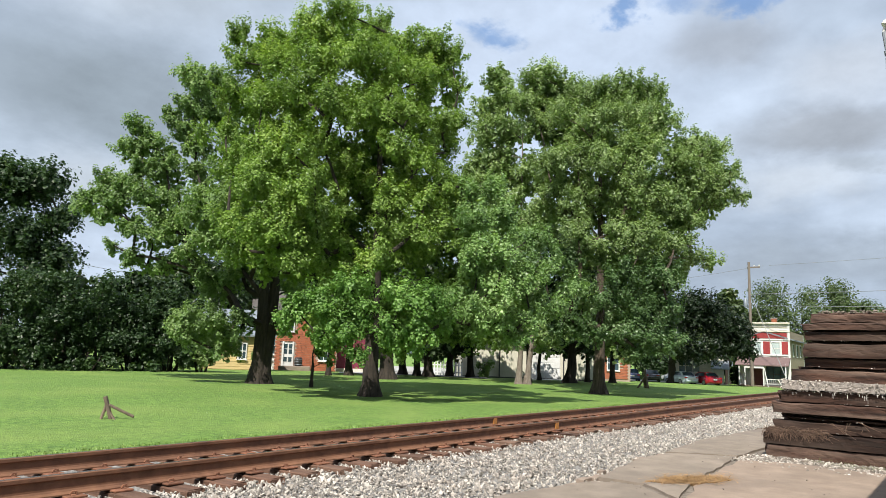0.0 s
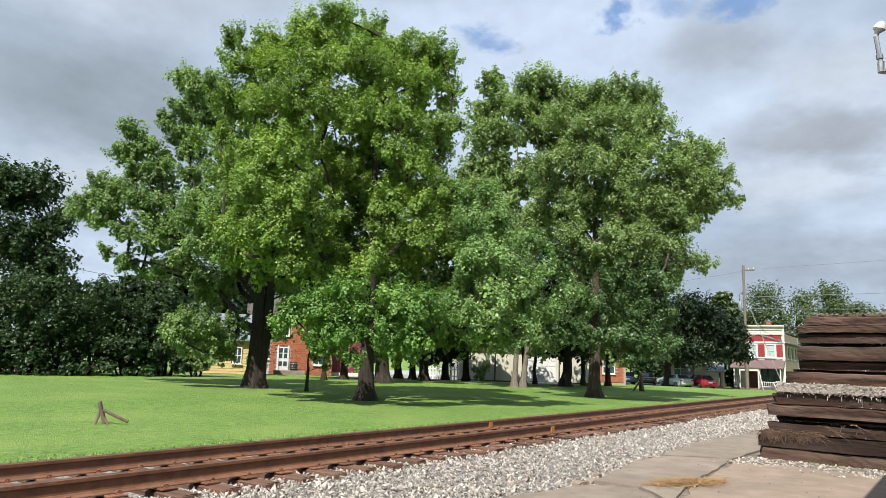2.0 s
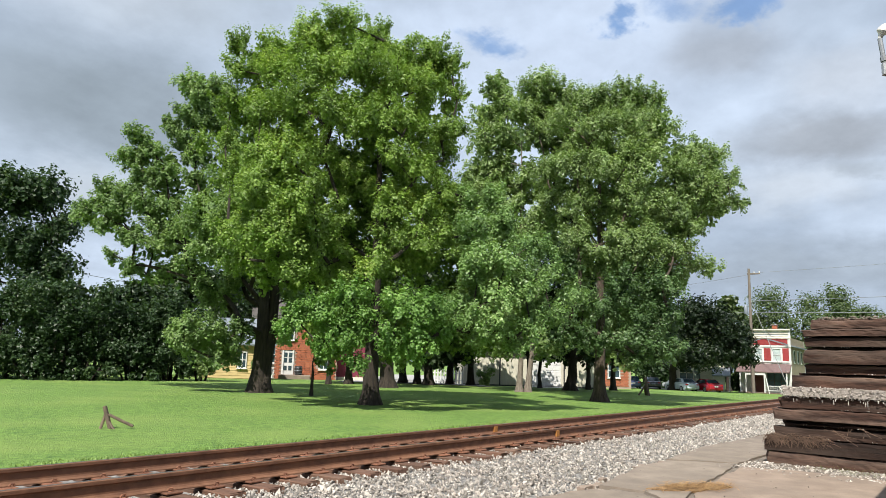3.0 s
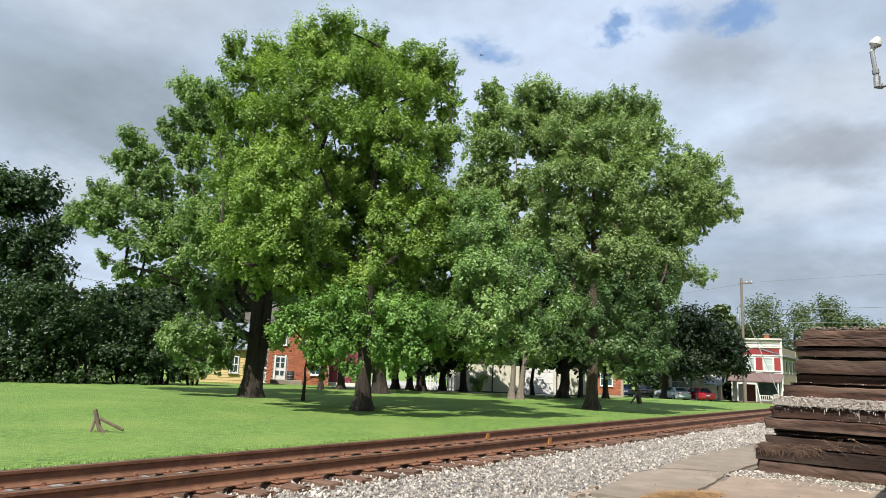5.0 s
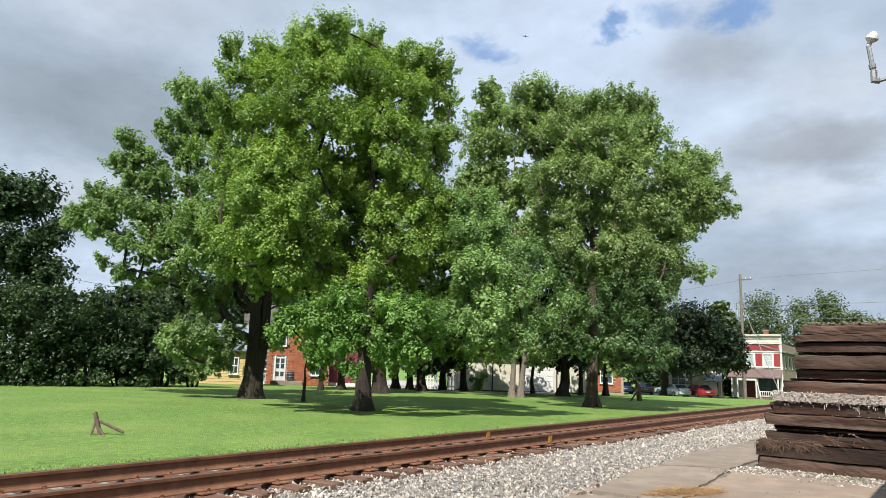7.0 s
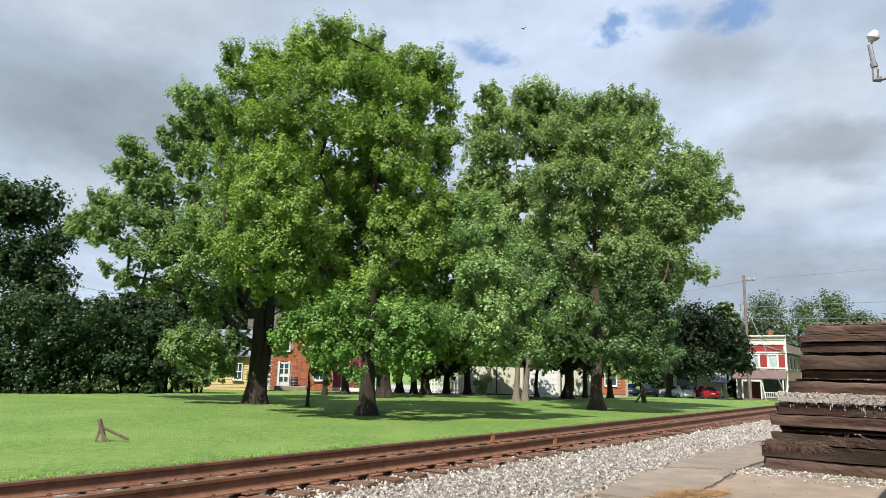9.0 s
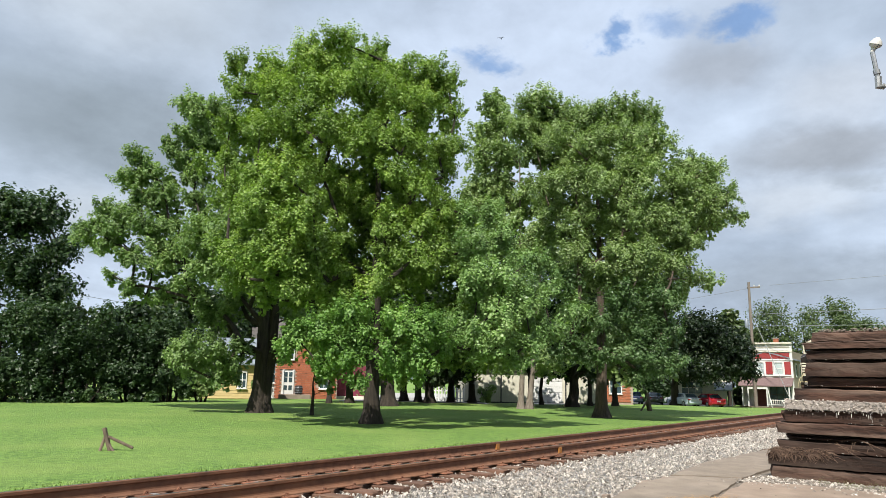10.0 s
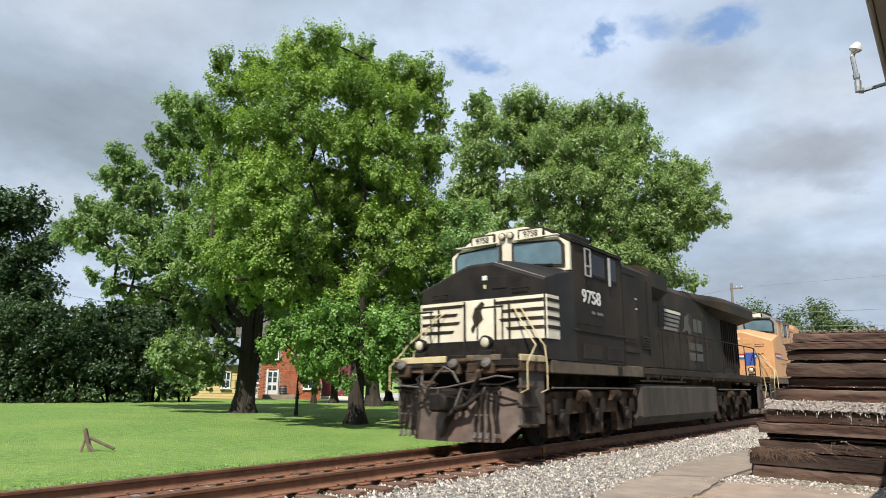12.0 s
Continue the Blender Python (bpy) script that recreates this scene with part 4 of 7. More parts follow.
HEM = [(2.6, -3, 5.2, 1.08), (1.1, -3.2, 5.1, 0.99), (0.2, -3, 4.1, 0.84), (-0.9, -2.5, 4.8, 0.87), (-1.4, -2.5, 6.2, 0.93), (1.8, -3.2, 3.7, 0.97), (2.9, -2.8, 3.9, 0.83), (0.6, -3, 2.8, 0.69),
    (2.3, -3, 2.6, 0.82), (3.1, -2.4, 2.6, 0.59), (-0.6, -2.6, 3.1, 0.65), (1.6, -2.8, 2.1, 0.49), (-1.4, -2, 3.4, 0.72)]
# added towards the sun, mostly out of sight, so the stem falls in shade
SHADE_BOUGHS = [(-2.1, -3.2, 7.4, 1.2), (-1.2, -3.4, 7.2, 1.2), (-2.8, -2.6, 7.2, 1), (-1.6, -2.6, 6.5, 0.9), (-0.6, -2.2, 5.8, 0.8), (-1.0, -2.5, 7.5, 1.0), (0.5, -2.8, 7.0, 1.1), (-0.3, -3, 9, 1.1), (1.2, -2.2, 8.5, 1), (-2, -2.2, 8.8, 0.9), (0.3, -2.4, 5.7, 0.8), (1.6, -2.6, 6, 0.9)]
ARM = [(-6.1, 0, 11.2, 0.69), (-5.4, 0, 10.6, 0.67), (-6.4, 0.5, 10.3, 0.7), (-4.7, 0, 9.6, 0.77), (-5.6, -0.5, 9.2, 0.7), (-7.1, 0, 8.8, 0.68), (-7.3, 0, 7.9, 0.65), (-8, 0.3, 7.6, 0.5),
    (-6.1, -0.5, 8.2, 0.74), (-6.6, 0, 7.2, 0.55), (-5.2, -0.8, 7.8, 0.74), (-4.4, 0, 8.2, 0.71), (-5.6, -0.5, 6.5, 0.62), (-4.6, -0.5, 6.6, 0.65), (-3.7, -0.8, 6.9, 0.75), (-6.6, 0, 5.8, 0.35),
    (-5.7, -0.3, 5.3, 0.49), (-3.4, -0.5, 5.6, 0.6), (-4.4, 0, 5.2, 0.45)]
PEAK = [(-4.2, 0.5, 14.3, 0.64), (-3.4, 0.5, 14, 0.89), (-4.1, 0.5, 12.7, 0.8), (-3, 1, 12.7, 0.93), (-4.3, 0.5, 11.6, 0.53), (-3.5, 0.8, 11, 0.75), (-2.8, 1, 14.4, 0.66), (-2.3, 1.2, 12.4, 0.83),
    (-1.7, 1.2, 10.7, 0.82), (-3.5, 0.5, 9.7, 0.58), (-3.1, 0, 8.3, 0.62), (-2.4, 1, 6.8, 0.74), (-1.5, 1.4, 8.3, 0.82), (-0.1, 1.5, 7, 0.82), (1.3, 1.6, 6.5, 0.78)]
FRINGE = [(-2.8, -0.5, 4.7, 0.6), (-1.9, 0, 4.4, 0.76), (-1.1, 0.5, 5.2, 0.73), (-3.1, -1.2, 2.7, 0.75), (-2.1, -1.4, 2.5, 0.87), (-3, -1.2, 1.9, 0.48), (-1.4, -1.2, 2, 0.63), (-1.8, -1, 1.4, 0.39),
    (-0.9, -1, 2.9, 0.59), (-3.7, -1, 2.2, 0.43), (1.4, 0.8, 4.5, 0.75), (0.9, 0, 2.9, 0.57)]
TWIN = [(0, -0.3, 12.9, 0.7), (-0.6, -0.3, 11.3, 0.9), (0.5, 0, 13.8, 0.6), (-3, 0, 12.9, 0.95), (-1.7, 0, 13, 0.75), (1.5, 0, 10.5, 1), (-1.8, 0, 19.3, 0.98), (-1.2, 0, 18, 1.01), (-2.5, 0, 17.4, 0.94), (-2.3, -0.5, 15.5, 1.2), (-0.9, 0, 15.8, 1.07), (-2.7, 0, 13.8, 0.96), (-1.2, 0, 14.2, 0.78), (-0.3, 0.5, 12.5, 0.78),
    (1.1, 0.5, 12.7, 0.64), (-2.2, -0.5, 11.9, 1.05), (-3, 0, 10.2, 1.19), (-1.2, 0, 9.8, 1.32), (0.5, 0, 9.8, 1.32), (-0.5, 0, 7, 1.51), (-1.8, 0, 5, 1.51), (0.5, 0, 5, 1.29),
    (1.5, -1, 2.8, 0.79), (-1.1, -1, 2.6, 0.73)]

make_grown_tree("maple_tree", (18.03, 10.16, -0.3), [
    ("crown", TOP, M_LEAF_A, "yellow-green leafy top"), ("upper_bough", SHOULDER, M_LEAF_A, "bright green upper boughs"), ("middle_bough", WAIST, M_LEAF_A, "bright green middle boughs"),
    ("inner_bough", INNER, M_LEAF_A, "shaded boughs round the stem"), ("low_bough", SKIRT, M_LEAF_AB, "low hanging boughs in a sunlit green leaf colour"), ("side_bough", REACH, M_LEAF_S, "silvery green side boughs")],
    "tall broad maple tree with bright green leaves", M_BARK, 0.078, 0.27, 2.4, seed=3, per=3500)
make_grown_tree("maple_tree", (30.77, 7.41, -0.3), [
    ("crown", CREST, M_LEAF_B, "grey-green leafy top"), ("side_bough", WING, M_LEAF_B, "grey-green outer boughs"), ("middle_bough", HEART, M_LEAF_B, "grey-green middle boughs"),
    ("low_bough", HEM, M_LEAF_G, "low boughs in a darker, shaded green")],
    "large spreading maple with grey-green leaves", M_BARK_LIT, 0.094, 0.27, 2.3, seed=6, per=2450)
make_grown_tree("maple_tree", (19.76, 18.81, -0.3), [
    ("side_bough", ARM, M_LEAF_C, "open leafy side boughs"), ("crown", PEAK, M_LEAF_C, "leafy top with sky gaps"), ("front_bough", SHADE_BOUGHS, M_LEAF_C, "leafy boughs added forward to shade the stem"), ("low_bough", FRINGE, M_LEAF_C, "drooping low boughs")],
    "open-crowned tree with darker leaves and bare low limbs", M_BARK, 0.096, 0.31, 2.6, seed=9, per=2700, twins=[(0.24, 0.10)], behind=0.025)
make_grown_tree("twin_trunk_tree", (35.57, 14.75, -0.3), [("crown", TWIN, M_LEAF_B, "tall grey-green crown")],
    "twin-trunked tree with pale smooth bark", M_BARK_PALE, 0.14, 0.165, 2.0, seed=12, per=950, twins=[(0.5, 0.12)], behind=0.06)
DARK = [(-1.9, 4.9, 1.5), (-0.4, 6.3, 1.9), (1.2, 4.9, 1.7), (0.3, 3.8, 1.2), (-2.3, 3.2, 1.0), (-0.4, 9.6, 2.2), (1.5, 7.5, 1.6),
        (2.2, 2.7, 0.9), (3.2, 2.9, 1.0), (4.0, 2.5, 0.8), (1.2, 2.9, 0.9), (-2.9, 2.7, 0.8), (-3.6, 3.6, 0.9)]
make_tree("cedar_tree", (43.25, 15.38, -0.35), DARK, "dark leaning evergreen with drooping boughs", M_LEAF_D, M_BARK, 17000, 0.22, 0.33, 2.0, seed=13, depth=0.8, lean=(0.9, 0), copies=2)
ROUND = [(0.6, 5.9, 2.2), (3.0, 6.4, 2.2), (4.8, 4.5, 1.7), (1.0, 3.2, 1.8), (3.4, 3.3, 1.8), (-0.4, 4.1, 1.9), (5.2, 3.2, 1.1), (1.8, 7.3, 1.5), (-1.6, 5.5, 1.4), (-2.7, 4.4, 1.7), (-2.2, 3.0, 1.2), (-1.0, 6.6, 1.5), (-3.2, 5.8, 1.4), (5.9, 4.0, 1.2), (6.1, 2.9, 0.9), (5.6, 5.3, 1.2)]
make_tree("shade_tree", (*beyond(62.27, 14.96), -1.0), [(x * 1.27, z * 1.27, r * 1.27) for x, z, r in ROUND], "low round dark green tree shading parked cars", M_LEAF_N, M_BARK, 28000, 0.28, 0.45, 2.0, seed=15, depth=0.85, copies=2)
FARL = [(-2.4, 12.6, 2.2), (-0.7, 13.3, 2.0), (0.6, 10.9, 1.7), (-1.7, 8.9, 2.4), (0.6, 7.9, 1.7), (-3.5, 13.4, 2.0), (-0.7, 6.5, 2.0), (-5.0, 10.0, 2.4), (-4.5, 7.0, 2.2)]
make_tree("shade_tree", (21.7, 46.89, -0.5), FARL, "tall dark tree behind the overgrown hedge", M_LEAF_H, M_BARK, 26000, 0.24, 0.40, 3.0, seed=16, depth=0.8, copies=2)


def rounded(w, h, z0, n, seed, r=0.24):
    """Lobes filling an egg-shaped crown."""
    q = random.Random(seed)
    out = []
    while len(out) < n:
        x, t = q.uniform(-1, 1), q.uniform(0, 1)
        if x * x + (2 * t - 0.9) ** 2 < 1:
            out.append((x * w / 2 * 0.85, z0 + (h - z0) * (0.08 + 0.84 * t), r * min(w, h) * q.uniform(0.7, 1.1) * 0.8))
    return out


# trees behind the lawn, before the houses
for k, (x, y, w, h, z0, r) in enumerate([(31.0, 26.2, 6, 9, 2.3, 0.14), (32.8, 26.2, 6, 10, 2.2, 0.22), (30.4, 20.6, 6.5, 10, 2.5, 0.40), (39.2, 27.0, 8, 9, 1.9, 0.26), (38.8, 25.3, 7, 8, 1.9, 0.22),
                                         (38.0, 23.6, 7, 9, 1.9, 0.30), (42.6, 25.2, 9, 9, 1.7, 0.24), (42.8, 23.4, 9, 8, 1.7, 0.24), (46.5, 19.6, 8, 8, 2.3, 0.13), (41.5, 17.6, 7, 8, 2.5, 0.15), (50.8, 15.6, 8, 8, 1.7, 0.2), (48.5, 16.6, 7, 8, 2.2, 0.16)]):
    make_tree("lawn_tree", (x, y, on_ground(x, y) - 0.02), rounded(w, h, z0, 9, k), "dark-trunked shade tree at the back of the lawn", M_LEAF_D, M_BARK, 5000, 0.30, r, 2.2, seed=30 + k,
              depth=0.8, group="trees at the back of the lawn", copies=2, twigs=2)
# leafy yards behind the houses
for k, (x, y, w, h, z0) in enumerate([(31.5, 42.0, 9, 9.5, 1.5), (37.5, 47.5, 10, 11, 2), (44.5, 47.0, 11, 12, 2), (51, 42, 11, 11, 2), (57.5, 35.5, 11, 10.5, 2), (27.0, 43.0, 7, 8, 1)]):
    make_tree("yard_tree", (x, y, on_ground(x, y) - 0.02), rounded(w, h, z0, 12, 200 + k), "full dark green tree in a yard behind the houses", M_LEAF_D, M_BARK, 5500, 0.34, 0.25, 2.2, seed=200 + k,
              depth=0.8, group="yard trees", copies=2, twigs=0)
# distant trees beyond the town
for k, (x, y, w, h, z0) in enumerate([(116.4, 14.0, 17, 17.8, 1.0), (121.2, 7.0, 11, 15.4, 1.0), (115.4, 19.5, 10, 11.5, 1.0), (119.5, 10.5, 12, 16.4, 1.0), (114.5, 23.5, 9, 13.6, 1.0), (118, 31, 14, 12.5, 1.0), (104, 34, 11, 12, 1.5), (91.7, 18.3, 4.5, 13.4, 3.5), (100, 48, 14, 11, 1), (38, 58, 8, 11, 1.5),
                                      (125, -4, 12, 10.5, 1), (130, -18, 16, 9, 1), (58, 52, 14, 9, 1), (75, 48, 14, 10, 1), (4, 58, 13, 15, 2), (26, 52, 7, 8, 1), (48, 56, 12, 8.5, 1)]):
    make_tree("distant_tree", (x, y, on_ground(x, y) - 0.05), rounded(w, h, z0, 17, 60 + k, 0.27), "distant full green tree beyond the houses", M_LEAF_E, M_BARK, 13000 if k < 5 else 4500, 0.30 if k < 5 else 0.5, 0.3, 2.2, seed=60 + k,
              depth=0.8, group="distant trees", copies=2, twigs=0)


def make_shrub(name, base, w, h, leaves, size, mat, label, seed, group=""):
    lobes = [(x, z, r) for x, z, r in rounded(w, h, 0.0, max(6, int(w * h * 0.6)), seed, 0.26)]
    return make_tree(name, base, lobes, label, mat, M_BARK, leaves, size, 0.012 + 0.012 * h, 0.5, seed=seed, depth=0.6, twins=[(0.07 * w, 0.1), (-0.08 * w, 0.15)], group=group, copies=2, twigs=1)


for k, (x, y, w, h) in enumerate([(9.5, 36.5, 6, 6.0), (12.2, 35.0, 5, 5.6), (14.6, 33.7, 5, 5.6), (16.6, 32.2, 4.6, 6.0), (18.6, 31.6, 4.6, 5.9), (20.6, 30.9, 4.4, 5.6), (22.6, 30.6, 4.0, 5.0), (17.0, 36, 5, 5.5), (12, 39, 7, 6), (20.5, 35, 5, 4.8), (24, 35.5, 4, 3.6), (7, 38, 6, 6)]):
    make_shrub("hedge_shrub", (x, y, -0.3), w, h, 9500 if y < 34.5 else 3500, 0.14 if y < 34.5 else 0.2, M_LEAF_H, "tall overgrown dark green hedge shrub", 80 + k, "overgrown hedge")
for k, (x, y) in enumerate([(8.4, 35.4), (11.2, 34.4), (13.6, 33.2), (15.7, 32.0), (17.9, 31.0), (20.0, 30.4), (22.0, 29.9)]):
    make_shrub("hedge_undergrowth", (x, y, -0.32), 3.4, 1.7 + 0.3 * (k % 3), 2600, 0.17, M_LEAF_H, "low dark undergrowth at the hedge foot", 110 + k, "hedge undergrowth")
# shrubs added as a dark screen over the bright far lawn
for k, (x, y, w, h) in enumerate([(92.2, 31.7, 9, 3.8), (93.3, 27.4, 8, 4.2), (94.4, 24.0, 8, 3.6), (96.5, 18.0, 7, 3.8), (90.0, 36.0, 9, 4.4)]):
    make_shrub("street_shrub", (x, y, on_ground(x, y) - 0.02), w, h, 2200, 0.34, M_LEAF_H, "dark filler shrub behind the parked cars", 140 + k, "shrubs beyond the street")
make_shrub("garden_shrub", (24.0, 29.6, -0.3), 3.0, 3.2, 7000, 0.15, M_LEAF_B, "grey-green shrub before the yellow house", 95)
make_shrub("garden_shrub", (27.8, 29.2, -0.3), 1.1, 1.5, 900, 0.16, M_LEAF_B, "small shrub at the yellow house corner", 96)
make_shrub("garden_shrub", (46.5, 24.6, -0.33), 1.6, 1.4, 700, 0.18, M_LEAF_C, "scrubby bush against the garage wall", 97)
make_tree("sapling", (20.4, 15.9, -0.3), [(0.05, 2.0, 0.3), (0.45, 1.5, 0.28), (0.35, 2.5, 0.3), (0.6, 1.0, 0.2), (0.1, 3.0, 0.3)], "thin young sapling with drooping leaves", M_LEAF_A, M_BARK, 900, 0.14, 0.06, 0.9, seed=99, copies=1)

# ---- town ----
M_CREAM = surface("cream_painted_wood", (0.515, 0.481, 0.398), (0.614, 0.581, 0.498), 3, 0.7, 0.2, spread=0.05, stain=(0.415, 0.373, 0.299), stain_scale=1.2, stain_amount=0.4)
M_WHITE = surface("white_painted_wood", (0.581, 0.581, 0.564), (0.664, 0.664, 0.647), 4, 0.6, 0.1, spread=0.05, stain=(0.457, 0.448, 0.415), stain_scale=1.1, stain_amount=0.35)
# tan for the store's sides, darkened so the walls look turned from the sun
M_SHADEDSIDE = surface("shaded_tan_clapboard", (0.255, 0.208, 0.14), (0.315, 0.264, 0.183), 4, 0.8, 0.2, spread=0.05, stain=(0.204, 0.162, 0.111), stain_scale=1.1, stain_amount=0.4)
M_RED = surface("barn_red_boards", (0.24, 0.0212, 0.0247), (0.303, 0.0353, 0.0353), 4, 0.65, 0.2, spread=0.05, stain=(0.212, 0.0423, 0.0353), stain_scale=1.5, stain_amount=0.4)
M_MAROON = surface("maroon_siding", (0.141, 0.0156, 0.0388), (0.19, 0.0247, 0.0529), 4, 0.7, 0.2, spread=0.08)
M_BRICK = surface("orange_brick", (0.282, 0.0811, 0.0388), (0.388, 0.134, 0.0671), 9, 0.85, 0.4, spread=0.12, stain=(0.24, 0.0847, 0.0494), stain_scale=1.2, stain_amount=0.5)
M_MORTAR = surface("mortar", (0.282, 0.212, 0.169), (0.353, 0.282, 0.233), 12, 0.95, 0.3, spread=0)
M_YELLOW = surface("yellow_clapboard", (0.50, 0.37, 0.165), (0.58, 0.44, 0.215), 4, 0.7, 0.2, spread=0.06, stain=(0.46, 0.34, 0.16), stain_scale=1, stain_amount=0.3)
M_BEIGE = surface("beige_metal_siding", (0.50, 0.48, 0.39), (0.58, 0.56, 0.46), 3, 0.5, 0.1, spread=0.04, stain=(0.42, 0.40, 0.33), stain_scale=0.7, stain_amount=0.5)
M_ROOF = surface("grey_metal_roof", (0.184, 0.212, 0.24), (0.254, 0.282, 0.317), 3, 0.45, 0.1, metal=0.3, spread=0.08)
M_SHINGLE = surface("dark_shingles", (0.0706, 0.0635, 0.06), (0.127, 0.113, 0.105), 8, 0.9, 0.5, spread=0.15)
M_PURPLE_ROOF = surface("faded_plum_shingles", (0.12, 0.0776, 0.0776), (0.176, 0.12, 0.116), 8, 0.9, 0.5, spread=0.15)
M_GLASS = glass("window_glass")
# even pale colour for the store's upper panes
M_PANE_PALE = surface("pale_window_pane", (0.349, 0.415, 0.415), (0.457, 0.523, 0.515), 2, 0.2, 0, spread=0.1)
M_DARK = surface("dark_trim", (0.0141, 0.0141, 0.0156), (0.0353, 0.0353, 0.0353), 5, 0.7, 0.1)
M_DOORRED = surface("dark_red_door", (0.0847, 0.0212, 0.0177), (0.127, 0.0353, 0.0282), 5, 0.6, 0.1)
M_PAVE = surface("pale_gravel_drive", (0.297, 0.289, 0.275), (0.395, 0.388, 0.367), 6, 0.9, 0.4, spread=0)
M_POLE = surface("weathered_pole", (0.12, 0.0986, 0.0811), (0.197, 0.169, 0.141), 5, 0.9, 0.4, stretch=(3, 3, 0.3))
M_WIRE = surface("wire", (0.212, 0.226, 0.233), (0.282, 0.297, 0.303), 5, 0.6, 0)


def facing(x, y, z, towards):
    """A pose whose -y side faces the given point."""
    return pose(x, y, z, 0, 0, math.degrees(math.atan2(towards[1] - y, towards[0] - x)) + 90)


def make_window(parent, x, z, w, h, y=0.0, bars=(1, 2), pane=None, frame_mat=None, name="window", trim=0.10):
    """A framed sash window set in a front wall whose outer face lies at y."""
    frame_mat = frame_mat or M_WHITE
    g = Geo()
    for s in (-1, 1):
        g.box((x + s * (w / 2 - trim / 2), y - 0.03, z), (trim, 0.10, h), 0.012)
        g.box((x, y - 0.03, z + s * (h / 2 - trim / 2)), (w - 2 * trim, 0.10, trim), 0.012)
    ob = part(name, g, frame_mat, parent)
    part("pane", Geo().box((x, y + 0.002, z), (w - 1.6 * trim, 0.02, h - 1.6 * trim)), pane or M_GLASS, ob)
    g = Geo()
    for i in range(1, bars[0]):
        g.box((x - w / 2 + w * i / bars[0], y - 0.025, z), (0.05, 0.04, h - 2 * trim))
    for i in range(1, bars[1]):
        g.box((x, y - 0.022, z - h / 2 + h * i / bars[1]), (w - 2 * trim, 0.045, 0.06))
    if g.v:
        part("glazing_bar", g, frame_mat, ob)
    part("sill", Geo().box((x, y - 0.07, z - h / 2 - 0.03), (w + 0.12, 0.18, 0.06), 0.012), frame_mat, ob)
    return ob


def wall_boxes(w, h, openings, thick=0.22, y=0.0):
    """A front wall from x -w/2 to w/2 with rectangular openings (x, z, width, height) going through it, in stretches."""
    pieces = []
    xs = sorted({-w / 2, w / 2, *[o[0] - o[2] / 2 for o in openings], *[o[0] + o[2] / 2 for o in openings]})
    for a, b in zip(xs[:-1], xs[1:]):
        c = (a + b) / 2
        cuts = sorted((o[1] - o[3] / 2, o[1] + o[3] / 2) for o in openings if abs(c - o[0]) < o[2] / 2)
        z = -0.3
        for lo, hi in cuts + [(h, h)]:
            if lo > z + 1e-4:
                pieces.append(Geo().box((c, y + thick / 2, (z + lo) / 2), (b - a, thick, lo - z)))
            z = max(z, hi)
    return pieces


def clapboards(parent, w, h, step, mat, y, openings=(), name="board"):
    """Overlapping boards across a front, cut at the openings."""
    n = int(h / step)
    for i in range(n):
        z = (i + 0.5) * step
        spans = [(-w / 2, w / 2)]
        for ox, oz, ow, oh in openings:
            if abs(z - oz) < oh / 2 + step * 0.3:
                spans = [s for a, b in spans for s in ((a, min(b, ox - ow / 2)), (max(a, ox + ow / 2), b)) if s[1] - s[0] > 0.05]
        for a, b in spans:
            g = Geo()
            g.prism([(y - 0.035, z - step / 2), (y, z - step / 2), (y, z + step / 2), (y - 0.008, z + step / 2)], "x", a, b)
            part(name, g, mat, parent)


def gable_roof(parent, w, d, h, rise, mat, over=0.35, along="x", y0=0.0):
    g = Geo()
    if along == "x":
        for s in (-1, 1):
            yc = y0 + d / 2
            a, b = (yc, h + rise), (yc + s * (d / 2 + over), h - rise * over / (d / 2))
            g.prism([a, b, (b[0], b[1] + 0.12), (a[0], a[1] + 0.12)], "x", -w / 2 - over, w / 2 + over)
        part("roof", g, mat, parent)
        k = Geo()
        for s in (-1, 1):
            k.prism([(y0, h), (y0 + d, h), (y0 + d / 2, h + rise)], "x", s * w / 2 - 0.1, s * w / 2 + 0.1)
        return k
    for s in (-1, 1):
        a, b = (0, h + rise), (s * (w / 2 + over), h - rise * over / (w / 2))
        g.prism([a, b, (b[0], b[1] + 0.12), (a[0], a[1] + 0.12)], "y", y0 - over, y0 + d + over)
    part("roof", g, mat, parent)
    k = Geo()
    for yy in (y0, y0 + d):
        k.prism([(-w / 2, h), (w / 2, h), (0, h + rise)], "y", yy, yy + 0.15)
    return k


def shell(parent, w, d, h, mat, front, gable=None, name="wall", side=None):
    for piece in front:
        part(name, piece, mat, parent)
    part(name, Geo().box((0, d - 0.11, h / 2 - 0.15), (w, 0.22, h + 0.3)), mat, parent)
    for s in (-1, 1):
        part(name, Geo().box((s * (w / 2 - 0.11), d / 2, h / 2 - 0.15), (0.214, d - 0.45, h + 0.3)), side or mat, parent)
    if gable is not None:
        part("gable", gable, mat, parent)


